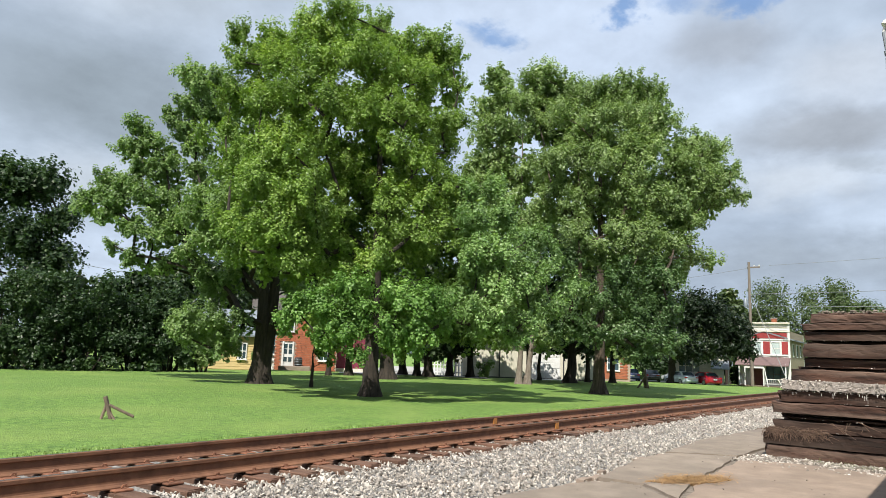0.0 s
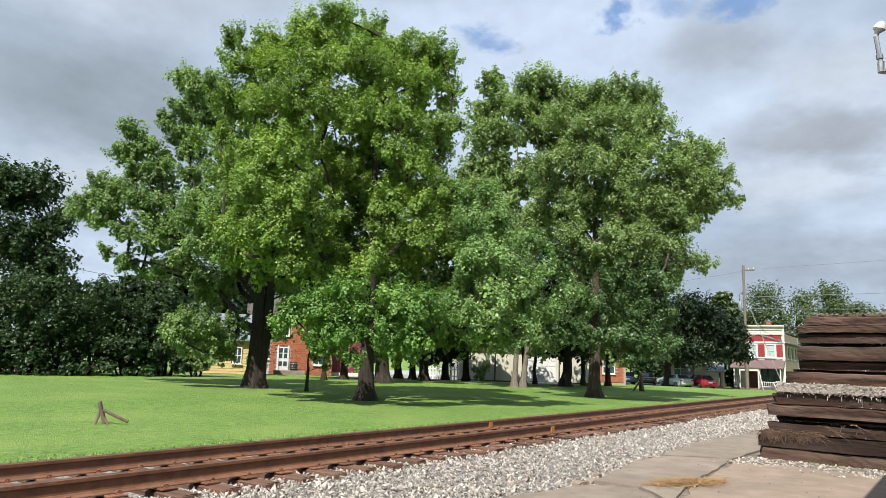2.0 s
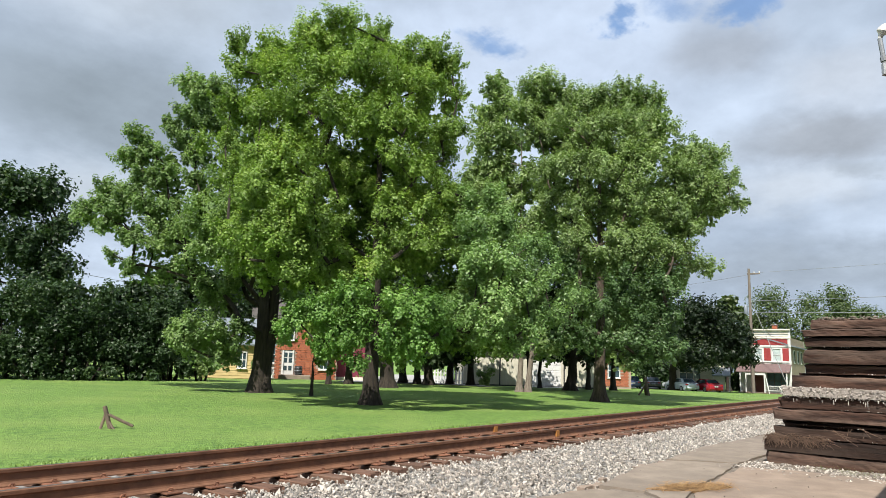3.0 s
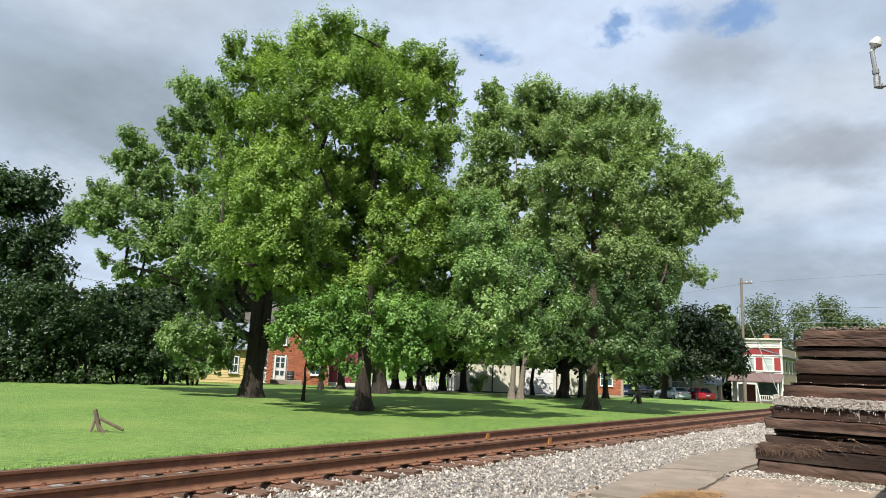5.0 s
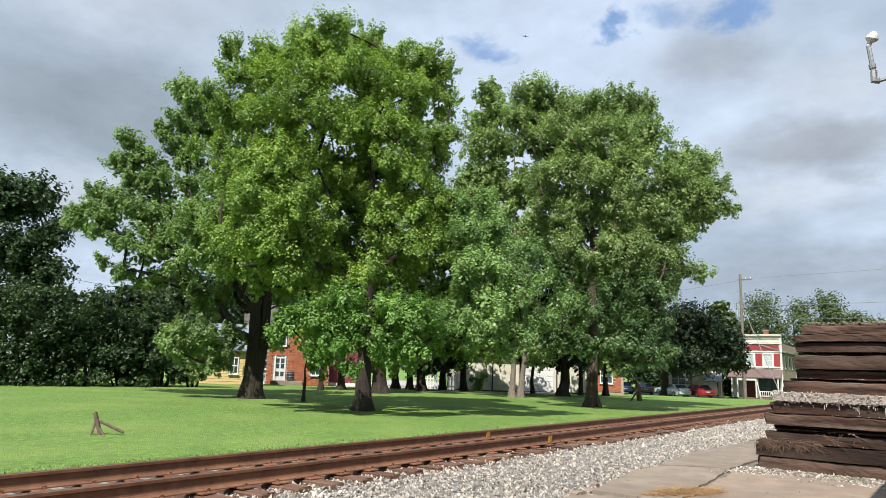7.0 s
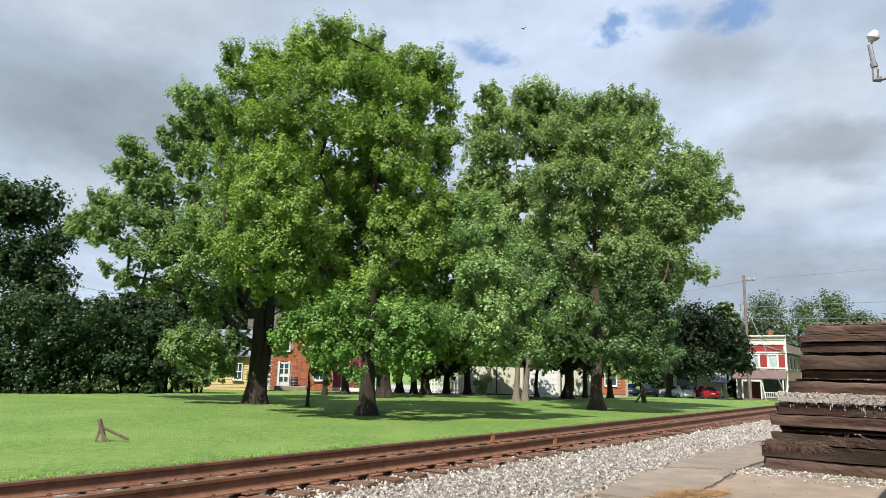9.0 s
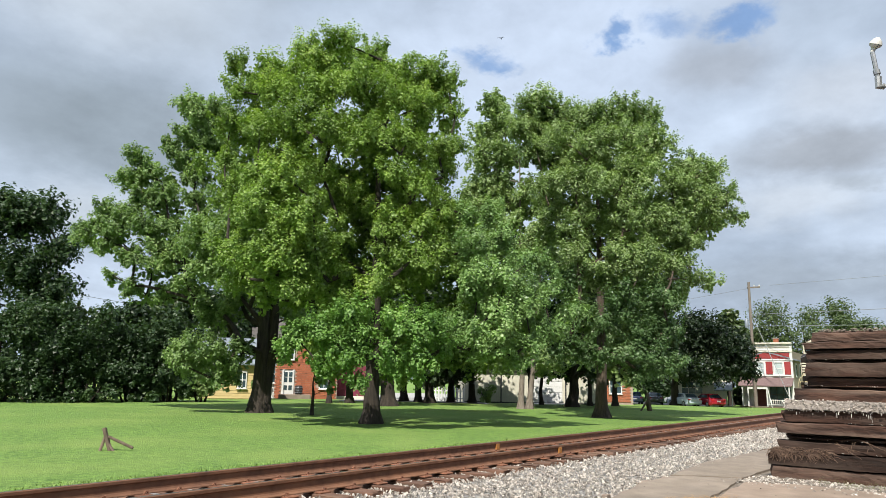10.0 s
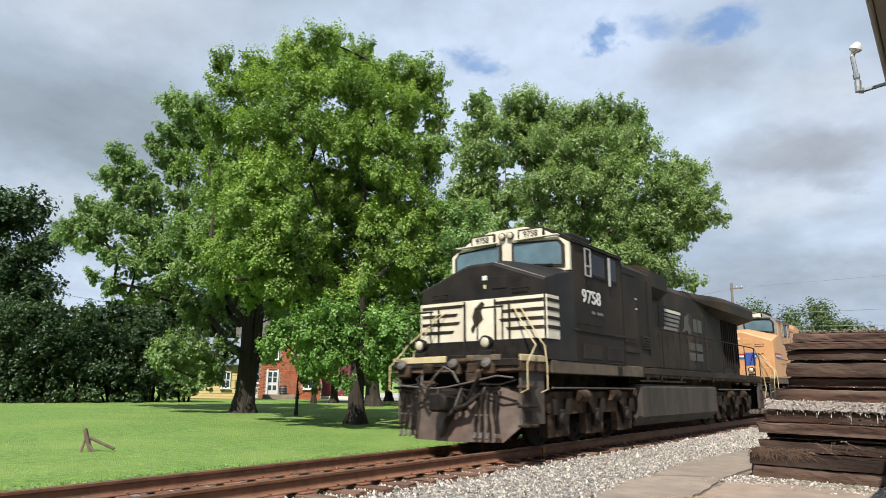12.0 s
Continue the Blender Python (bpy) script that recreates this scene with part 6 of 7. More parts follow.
swing = thing("swing_frame", pose(23.6, 24.2, -0.3, 0, 0, -52.5), "small green tube play frame under the trees", "play frame")
M_TEAL = surface("teal_paint", (0.0212, 0.113, 0.0986), (0.0353, 0.156, 0.134), 6, 0.5, 0.1)
for a, b in (((-0.15, -0.5, 0), (0.1, 0, 1.35)), ((1.0, -0.4, 0), (0.1, 0, 1.35)), ((0.45, 0.6, 0), (0.1, 0, 1.35))):
    part("tube", Geo().tube([a, b], 0.03, 6), M_DARK, swing)
part("seat", Geo().box((0.12, -0.2, 0.72), (0.30, 0.20, 0.22), 0.04), M_TEAL, swing, "teal plastic seat")

# ---- station eave and lamp ----
M_SOFFIT = surface("brown_soffit_boards", (0.212, 0.18, 0.141), (0.268, 0.23, 0.184), 4, 0.8, 0.2, stretch=(0.3, 3, 1))
M_FASCIA = surface("grey_painted_fascia", (0.297, 0.275, 0.246), (0.353, 0.332, 0.297), 4, 0.7, 0.2)
M_CONDUIT = surface("galvanised_conduit", (0.254, 0.268, 0.282), (0.338, 0.353, 0.367), 9, 0.45, 0.1, metal=0.6)
M_LAMPWHITE = surface("white_lamp_enamel", (0.581, 0.573, 0.531), (0.664, 0.656, 0.614), 9, 0.4, 0.05)


def make_station():
    ob = thing("station_building", pose(0, 0, 0), "low station building with a deep boarded eave", "building")
    part("wall", Geo().box((4, -7.85, 1.4), (18, 0.25, 3.6)), M_CREAM, ob)
    part("wall", Geo().box((4, -13.0, 1.4), (18, 0.25, 3.6)), M_CREAM, ob)
    for x in (-4.88, 12.88):
        part("wall", Geo().box((x, -10.4, 1.4), (0.25, 4.85, 3.6)), M_CREAM, ob)
    for i in range(7):
        part("soffit_board", Geo().box((4, -6.825 - i * 0.15, 3.20), (18.6, 0.145, 0.025), 0.004), M_SOFFIT, ob)
    part("fascia", Geo().box((4, -6.737, 3.28), (18.7, 0.026, 0.22), 0.008), M_FASCIA, ob)
    g = Geo()
    g.prism([(-6.715, 3.40), (-10.4, 5.6), (-14.1, 3.40), (-14.1, 3.32), (-10.4, 5.5), (-6.715, 3.32)], "x", -5.4, 13.4)
    part("roof", g, M_SHINGLE, ob)


make_station()


def make_lamp():
    ob = thing("flood_lamp", pose(0, 0, 0), "white flood lamp on a galvanised conduit arm", "lamp")
    part("arm", Geo().tube([(5.02, -6.75, 3.18), (5.0, -6.575, 3.15)], 0.012, 8), M_CONDUIT, ob)
    part("elbow", Geo().tube([(5.0, -6.60, 3.155), (4.99, -6.572, 3.155), (4.99, -6.574, 3.22)], 0.022, 8), M_CONDUIT, ob)
    part("stem", Geo().tube([(4.99, -6.574, 3.20), (4.99, -6.557, 3.40)], 0.014, 8), M_CONDUIT, ob)
    part("collar", Geo().tube([(4.99, -6.571, 3.24), (4.99, -6.568, 3.27)], 0.020, 8), M_CONDUIT, ob)
    part("socket", Geo().tube([(4.99, -6.557, 3.40), (4.99, -6.568, 3.43)], [0.012, 0.018], 8), M_LAMPWHITE, ob)
    head = Matrix.Translation((4.99, -6.575, 3.437)) @ pose(0, 0, 0, 24, -12, 0) @ Matrix.Scale(0.76, 4)
    part("head", Geo().lathe([(0.020, -0.02), (0.045, 0.0), (0.052, 0.014), (0.046, 0.035), (0.028, 0.062), (0.012, 0.075)], 16, head), M_LAMPWHITE, ob)


make_lamp()


# ---- bird ----
M_FEATHER = surface("dark_feathers", (0.0105, 0.00986, 0.00986), (0.0282, 0.0254, 0.0226), 20, 0.8, 0.1)
bird = thing("bird", pose(60, 60, 60), "small dark bird soaring in the sky", "bird")
part("body", Geo().tube([(0, -0.22, 0), (0, -0.1, 0.01), (0, 0.08, 0.01), (0, 0.2, 0.0), (0, 0.26, -0.01)], [0.02, 0.055, 0.06, 0.035, 0.012], 10), M_FEATHER, bird)
for s in (-1, 1):
    g = Geo()
    pts = [(s * 0.03, 0.10), (s * 0.25, 0.14), (s * 0.50, 0.02), (s * 0.28, 0.02), (s * 0.03, -0.06)]
    g.add([(x, y, 0.01 + abs(x) * 0.18) for x, y in pts] + [(x, y, -0.005 + abs(x) * 0.17) for x, y in pts], [(0, 1, 2, 3, 4), (9, 8, 7, 6, 5)] + [(i, (i + 1) % 5, 5 + (i + 1) % 5, 5 + i) for i in range(5)])
    part("wing", g, M_FEATHER, bird)
part("tail", Geo().box((0, -0.28, 0), (0.10, 0.16, 0.012), 0.004), M_FEATHER, bird)

# ---- train ----
M_BLACK = surface("weathered_black_paint", (0.0105, 0.0078, 0.0062), (0.0215, 0.0165, 0.0130), 2.5, 0.66, 0.2, spread=0.04, stain=(0.062, 0.042, 0.029), stain_scale=0.7, stain_amount=0.6, stretch=(0.8, 1, 0.6), shine=0.16)
M_NOSE = surface("glossy_black_nose", (0.008, 0.0075, 0.0075), (0.016, 0.0145, 0.014), 3, 0.5, 0.1, spread=0.03, stain=(0.040, 0.030, 0.024), stain_scale=1.4, stain_amount=0.5, shine=0.14)
M_STRIPE = surface("cream_white_stripe", (0.548, 0.498, 0.39), (0.631, 0.589, 0.481), 5, 0.5, 0.1, spread=0.04, stain=(0.398, 0.332, 0.249), stain_scale=1.3, stain_amount=0.45)
M_DUST = surface("dusty_underframe", (0.016, 0.011, 0.008), (0.098, 0.064, 0.043), 3.5, 0.92, 0.5, shine=0.12, spread=0.35, stain=(0.012, 0.009, 0.007), stain_scale=1.8, stain_amount=0.7)
M_DUSTSILL = surface("dusty_tan_sill", (0.070, 0.052, 0.034), (0.120, 0.092, 0.062), 5, 0.85, 0.3, spread=0.05, stain=(0.040, 0.030, 0.023), stain_scale=1.6, stain_amount=0.75)
M_TANK = surface("dusty_fuel_tank", (0.036, 0.030, 0.025), (0.072, 0.060, 0.050), 4, 0.85, 0.3, spread=0.03, stain=(0.024, 0.020, 0.016), stain_scale=1.3, stain_amount=0.75, stretch=(1, 1, 0.35), shine=0.25)
M_PLOW = surface("rusty_brown_plow", (0.070, 0.050, 0.041), (0.138, 0.102, 0.084), 4, 0.8, 0.4, metal=0.1, spread=0.05, stain=(0.11, 0.064, 0.046), stain_scale=1.3, stain_amount=0.7)
# greasy steel, its colour darkened for the shade under porch and body
M_STEEL = surface("greasy_shaded_steel", (0.00664, 0.00581, 0.00498), (0.0216, 0.0166, 0.0133), 8, 0.75, 0.3, spread=0.25, shine=0.18)
M_HOSE = surface("grey_rubber_hose", (0.06, 0.0508, 0.0451), (0.105, 0.0918, 0.0832), 9, 0.7, 0.1, spread=0.15)
M_HANDRAIL = surface("yellow_white_handrail", (0.395, 0.31, 0.156), (0.479, 0.409, 0.254), 6, 0.5, 0.1, spread=0.1)
M_STEPGREY = surface("grey_step_panel", (0.050, 0.045, 0.039), (0.092, 0.082, 0.070), 5, 0.8, 0.2, spread=0.04, stain=(0.070, 0.048, 0.035), stain_scale=1.5, stain_amount=0.6, shine=0.25)
M_GREYFRAME = surface("window_frame_aluminium", (0.353, 0.346, 0.332), (0.438, 0.43, 0.409), 8, 0.4, 0.05, metal=0.5)
# base lightened to blue-grey: reflected sky is part of the pane's colour
M_WINDSHIELD = glass("windshield_glass", (0.0622, 0.104, 0.124), 0.04)
M_CABGLASS = surface("dark_cab_glass", (0.007, 0.006, 0.006), (0.014, 0.012, 0.011), 2, 0.2, 0, spread=0.05, shine=0.12)
M_LENS = surface("headlamp_lens", (0.382, 0.332, 0.249), (0.515, 0.465, 0.365), 12, 0.12, 0.1, spread=0)
M_ARMOUR = surface("faded_orange_yellow_paint", (0.494, 0.243, 0.102), (0.529, 0.289, 0.141), 3, 0.5, 0.1, spread=0.03, stain=(0.381, 0.197, 0.105), stain_scale=0.9, stain_amount=0.45)
M_GREYROOF = surface("locomotive_grey_paint", (0.156, 0.166, 0.166), (0.212, 0.218, 0.218), 3, 0.55, 0.1, spread=0.03)
M_DIGIT_W = surface("white_numeral_paint", (0.548, 0.539, 0.515), (0.631, 0.622, 0.598), 9, 0.5, 0.05, spread=0)
M_DIGIT_B = surface("black_numeral_paint", (0.0141, 0.0141, 0.0141), (0.0247, 0.0233, 0.0212), 9, 0.5, 0.05, spread=0)
M_FADED = surface("faded_grey_lettering", (0.105, 0.1, 0.0918), (0.176, 0.166, 0.148), 6, 0.6, 0.1, spread=0.08)
M_FAINT = surface("worn_lettering", (0.0353, 0.0325, 0.0297), (0.062, 0.0564, 0.0508), 6, 0.6, 0.1, spread=0.08)
M_REDBAR = surface("red_lettering_bar", (0.317, 0.0212, 0.0282), (0.388, 0.0353, 0.0423), 6, 0.5, 0)
M_BLUEBAR = surface("blue_lettering_bar", (0.0282, 0.0564, 0.246), (0.0423, 0.0847, 0.317), 6, 0.5, 0)


def numerals(text, height, m, mat, parent, name="number", squeeze=1.0):
    """Raised numerals in the built-in font, their base at the origin of m, reading along its x, facing its z."""
    cu = bpy.data.curves.new("numerals", "FONT")
    cu.body = text
    cu.size = height * 1.38
    cu.extrude = 0.004
    cu.offset = height * 0.022
    cu.align_x = "CENTER"
    tmp = bpy.data.objects.new("numerals", cu)
    me = bpy.data.meshes.new_from_object(tmp)
    bpy.data.objects.remove(tmp)
    bpy.data.curves.remove(cu)
    me.transform(m @ Matrix.Diagonal((squeeze, 1, 1, 1)))
    me.materials.clear()
    me.materials.append(mat)
    return part(name, me, mat, parent, "painted road number")


def loft(g, sections, caps=True):
    """Sections: (x, [(y, z), ...]) joined one to the next."""
    n = len(sections[0][1])
    vs = [(x, y, z) for x, pr in sections for y, z in pr]
    fs = []
    for i in range(len(sections) - 1):
        for k in range(n):
            fs.append((i * n + k, i * n + (k + 1) % n, (i + 1) * n + (k + 1) % n, (i + 1) * n + k))
    if caps:
        fs += [tuple(range(n))[::-1], tuple((len(sections) - 1) * n + k for k in range(n))]
    return g.add(vs, fs)


def mirror(pts):
    """A closed outline from its right half (y >= 0), bottom to top."""
    return [(y, z) for y, z in pts] + [(-y, z) for y, z in reversed(pts)]


FRONT_FACE = Matrix(((0, 0, -1, 0), (-1, 0, 0, 0), (0, 1, 0, 0), (0, 0, 0, 1)))   # reads along -y, faces -x
NEAR_FACE = Matrix(((1, 0, 0, 0), (0, 0, -1, 0), (0, 1, 0, 0), (0, 0, 0, 1)))     # reads along x, faces -y
FAR_FACE = Matrix(((-1, 0, 0, 0), (0, 0, 1, 0), (0, 1, 0, 0), (0, 0, 0, 1)))      # reads along -x, faces y


def put(m, x, y, z):
    return Matrix.Translation((x, y, z)) @ m


def make_truck(loco, axles, name="truck"):
    a, b = axles[0] - 0.55, axles[-1] + 0.55
    g = Geo()
    for s in (-1, 1):
        pts = [(a, 0.70), (a + 0.2, 0.62)]
        for x in axles:
            pts += [(x - 0.46, 0.62), (x - 0.42, 0.20), (x + 0.42, 0.20), (x + 0.46, 0.62)]
        pts += [(b - 0.2, 0.62), (b, 0.70), (b, 0.98), (b - 0.3, 1.06), (a + 0.3, 1.06), (a, 0.98)]
        g.prism(pts, "y", s * 1.16, s * 1.30)
    g.box(((a + b) / 2, 0, 0.85), (0.5, 2.3, 0.3), 0.03)
    g.box((a + 0.12, 0, 0.80), (0.16, 2.4, 0.2), 0.02)
    g.box((b - 0.12, 0, 0.80), (0.16, 2.4, 0.2), 0.02)
    truck = part(name, g, M_DUST, loco, "dusty cast truck frame")
    sets = []
    for x in axles:
        w = Geo()
        for s in (-1, 1):
            w.lathe([(0.10, s * 0.70), (0.50, s * 0.70), (0.555, s * 0.715), (0.545, s * 0.75), (0.535, s * 0.83), (0.47, s * 0.835), (0.43, s * 0.80), (0.18, s * 0.80), (0.14, s * 0.90), (0.05, s * 1.12)], 28, pose(0, 0, 0, 90))
        w.tube([(0, -0.8, 0), (0, 0.8, 0)], 0.10, 12)
        for k in range(5):
            an = k * 1.2566
            w.box((0.30 * math.cos(an), -0.815, 0.30 * math.sin(an)), (0.07, 0.02, 0.07))
        ws = part("wheelset", w, M_STEEL, truck, "steel wheelset", pose(x, 0, 0.535))
        sets.append((ws, x))
        part("traction_motor", Geo().box((x + 0.38, 0, 0.52), (0.62, 1.1, 0.62), 0.08), M_STEEL, truck)
        for s in (-1, 1):
            part("journal_box", Geo().box((x, s * 1.33, 0.53), (0.34, 0.12, 0.38), 0.04).lathe([(0.14, 0.0), (0.12, 0.06), (0.03, 0.07)], 12, pose(x, s * 1.385, 0.53, 90 if s < 0 else -90)), M_STEEL, truck)
            for dx in (-0.30, 0.30):
                part("spring", Geo().tube([(x + dx, s * 1.36, 0.62), (x + dx, s * 1.36, 0.92)], 0.085, 10), M_STEEL, truck)
    for s in (-1, 1):
        for x in (axles[0] + 0.85, axles[1] + 0.85):
            part("brake_cylinder", Geo().tube([(x - 0.22, s * 1.40, 0.98), (x + 0.20, s * 1.40, 0.98)], [0.11, 0.13], 12), M_DUST, truck)
        part("brake_pipe", Geo().tube([(a + 0.1, s * 1.42, 1.13), (b - 0.1, s * 1.42, 1.13)], 0.022, 6), M_HOSE, truck)
        part("sand_hose", Geo().tube([(a + 0.05, s * 1.2, 1.2), (a - 0.03, s * 1.05, 0.6), (a + 0.05, s * 0.8, 0.15)], 0.025, 6), M_STEEL, truck)
    return sets


def make_loco(name, label, p, number, striped):
    """p: paints by place. x runs back from the nose, z up from the rails."""
    ob = thing(name, pose(0, 0, 0), label, "locomotive", "locomotives of the train")
    wheels = []
    # underframe
    g = Geo().box((8.4, 0, 1.52), (18.7, 2.96, 0.22), 0.02)
    g.box((8.4, 0, 1.28), (17.0, 1.1, 0.36), 0.03)
    part("underframe", g, p["sill"], ob)
    for s in (-1, 1):
        part("side_sill", Geo().box((2.55, s * 1.49, 1.53), (4.75, 0.06, 0.25), 0.012), M_DUSTSILL, ob, "dusty tan side sill")
        part("side_sill", Geo().box((11.2, s * 1.485, 1.56), (12.4, 0.05, 0.16), 0.012), p["hood"], ob)
    # nose
    g = Geo()
    loft(g, [(0.0, mirror([(1.475, 1.66), (1.475, 3.18), (0.30, 3.60)])), (0.035, mirror([(1.51, 1.66), (1.51, 3.22), (0.32, 3.65)])),
             (0.5, mirror([(1.53, 1.66), (1.53, 3.36), (0.33, 3.76)])), (1.28, mirror([(1.53, 1.66), (1.53, 3.52), (0.33, 3.84)]))])
    nose = part("nose", g, p["nose"], ob)
    part("nose_door", Geo().box((-0.012, 0.0, 2.475), (0.03, 0.66, 0.84), 0.012), p["nose"] if not striped else M_STRIPE, nose) if striped else None
    part("hatch", Geo().box((-0.004, -0.48, 3.22), (0.03, 0.34, 0.26), 0.012), p["nose"], nose)
    part("nose_label", Geo().box((-0.008, -0.14, 3.34), (0.02, 0.11, 0.09)), M_DIGIT_W, nose)
    part("nose_label", Geo().box((-0.008, -0.14, 3.16), (0.02, 0.06, 0.08)), M_HANDRAIL, nose)
    for s in (-1, 1):
        part("nose_edge", Geo().tube([(0.07, s * 1.50, 3.225), (0.09, s * 0.32, 3.665)], 0.012, 6), M_GREYFRAME if striped else p["nose"], nose)
        part("grab_iron", Geo().tube([(0.0, s * 0.8, 3.06), (-0.07, s * 0.8, 3.06), (-0.07, s * 1.15, 3.06), (0.0, s * 1.15, 3.06)], 0.012, 6), M_STEEL, nose)
    if striped:
        part("cream_band", Geo().box((-0.008, 0.0, 2.475), (0.016, 2.95, 0.85), 0.004), M_STRIPE, nose, "cream band on the nose")
        for s in (-1, 1):
            part("cream_band", Geo().box((0.26, s * 1.522, 2.475), (0.50, 0.034, 0.85), 0.004), M_STRIPE, nose)
            for i, z in enumerate((2.80, 2.625, 2.45, 2.275, 2.10)):
                a = 0.42 + (0.10 if i % 2 else 0.0) + 0.05 * i
                g = Geo()
                g.prism([(s * a, z - 0.033), (s * 1.475, z - 0.033), (s * 1.475, z + 0.033), (s * (a - 0.05), z + 0.033)], "x", -0.024, -0.014)
                if i < 4:
                    part("black_stripe", g, M_BLACK, nose)
                    part("black_stripe", Geo().box((0.26, s * 1.543, z), (0.505, 0.012, 0.066)), M_BLACK, nose)
        g = Geo()
        g.prism([(0.20, 2.30), (0.12, 2.42), (0.16, 2.55), (0.10, 2.72), (0.00, 2.80), (-0.08, 2.86), (-0.14, 2.80), (-0.05, 2.66), (-0.10, 2.50), (0.00, 2.40), (0.08, 2.36), (0.14, 2.22)], "x", -0.045, -0.030)
        part("emblem", g, M_BLACK, nose, "dark emblem shape on the nose door")
        for y in (0.35, -0.39, 1.02, -0.72):
            part("door_post", Geo().box((-0.04, y, 2.42), (0.03, 0.045, 0.92 if abs(y) < 0.5 else 0.72), 0.008), M_BLACK, nose)
    else:
        for k, (mat, z) in enumerate(((M_REDBAR, 2.66), (M_DIGIT_W, 2.57), (M_BLUEBAR, 2.48))):
            part("wing_bar", Geo().box((-0.008, 0.0, z), (0.02, 2.2 - 0.3 * k, 0.06), 0.004), mat, nose)
            for s in (-1, 1):
                part("wing_bar", Geo().box((0.75, s * 1.538, z), (1.2 - 0.2 * k, 0.02, 0.05), 0.004), mat, nose)
    # lower front wall, porch and pilot
    part("lower_front", Geo().box((0.0, 0, 1.86), (0.10, 2.7, 0.42), 0.01), M_STEEL if striped else p["nose"], ob)
    part("porch", Geo().box((-0.52, 0, 1.58), (0.95, 2.9, 0.14), 0.015), M_STEEL, ob)
    part("porch_edge", Geo().box((-0.985, 0.68, 1.66), (0.05, 1.10, 0.13), 0.012), M_HANDRAIL if striped else p["nose"], ob, "cream painted porch edge")
    part("porch_edge", Geo().box((-0.985, -0.72, 1.67), (0.05, 0.74, 0.11), 0.012), M_DUSTSILL if striped else p["nose"], ob, "dusty porch edge")
    part("drop_plate", Geo().box((-1.0, -0.12, 1.655), (0.06, 0.42, 0.16), 0.012), M_STEEL, ob)
    for s in (-1, 1):
        part("porch_edge", Geo().box((-0.50, s * 1.47, 1.66), (0.90, 0.05, 0.12), 0.012), M_HANDRAIL, ob, "yellow porch edge")
    g = Geo()
    pts = [(0.0, 0.16), (1.00, 0.16), (1.40, 0.52), (1.42, 1.16), (0.42, 1.14), (0.34, 0.72), (0.0, 0.66)]
    for s in (-1, 1):
        vs = [(-1.10 + 0.30 * y + (0.10 if z > 1 else 0) + d, s * y, z) for d in (0, 0.05) for y, z in pts]
        n = len(pts)
        g.add(vs, [tuple(range(n)), tuple(range(n, 2 * n))[::-1]] + [(i, (i + 1) % n, n + (i + 1) % n, n + i) for i in range(n)])
    part("plow", g, M_PLOW, ob, "rust-brown steel snow plow")
    g = Geo()
    for s in (-1, 1):
        g.box((-0.66, s * 1.05, 1.12), (0.05, 0.72, 0.10), 0.01)
    g.box((-0.30, 0, 1.1), (0.10, 2.6, 0.9), 0.03)
    g.box((-0.62, 0, 0.86), (0.6, 0.5, 0.5), 0.03)
    part("pilot_beam", g, M_STEEL, ob)
    for s in (-1, 1):
        well = part("step_well", Geo().box((-0.42, s * 1.40, 1.05), (0.86, 0.05, 1.16), 0.01), M_STEPGREY, ob, "dusty grey step panel")
        for k, z in enumerate((0.46, 0.80, 1.14)):
            part("step", Geo().box((-0.66, s * 1.45, z), (0.40, 0.22, 0.05), 0.01), M_DUST, well)
            if k < 2:
                part("toe_hole", Geo().box((-0.64, s * 1.428, z + 0.17), (0.28, 0.01, 0.18)), M_BLACK, well)
        for x0, y0, x1, x2 in ((-0.05, 0.80, -0.50, -0.92), (-0.05, 0.95, -0.16, -0.18)):
            part("handrail", Geo().tube([(x0, s * y0, 2.68), (x0 - 0.04, s * (y0 + 0.08), 2.64), (x1, s * 1.46, 2.02), (x1 - 0.02, s * 1.56, 1.90), (x2, s * 1.60, 1.55), (x2, s * 1.60, 1.10), (x2, s * 1.46, 1.04)], 0.014, 7), M_HANDRAIL, ob, "pale yellow handrail")
        for y in (0.55, 1.1):
            part("railing_post", Geo().tube([(-0.92, s * y, 1.66), (-0.92, s * y, 2.62)], 0.018, 6), M_STEEL, ob)
        part("railing", Geo().tube([(-0.92, s * 0.50, 2.60), (-0.92, s * 1.12, 2.60)], 0.018, 6), M_STEEL, ob)
        lamp = part("ditch_light", Geo().lathe([(0.06, 0.14), (0.115, 0.10), (0.128, 0.0), (0.128, -0.04)], 18, Matrix.Translation((-0.98, s * 0.77, 1.95)) @ pose(0, 0, 0, 0, 90, 0)), M_STEEL, ob)
        part("lens", Geo().lathe([(0.104, 0.0), (0.08, -0.025), (0.03, -0.04)], 18, Matrix.Translation((-1.005, s * 0.77, 1.95)) @ pose(0, 0, 0, 0, 90, 0)), M_LENS, lamp, "round ditch light lens")
        part("bracket", Geo().box((-0.93, s * 0.77, 1.76), (0.16, 0.26, 0.10), 0.012), M_STEEL, lamp)
        # hoses, levers and cables
        for k, dy in enumerate((0.02, 0.09)):
            y = s * (0.98 - dy)
            part("air_hose", Geo().tube([(-0.80, y, 1.14), (-0.90, y, 1.08), (-0.93, y - s * 0.02, 0.74), (-0.91, y + s * 0.03 * k, 0.44), (-0.93, y + s * 0.03, 0.30)], 0.021, 7), M_STEEL, ob)
            part("hose_coupling", Geo().box((-0.93, y + s * 0.03, 0.28), (0.06, 0.05, 0.09), 0.015), M_PLOW, ob)
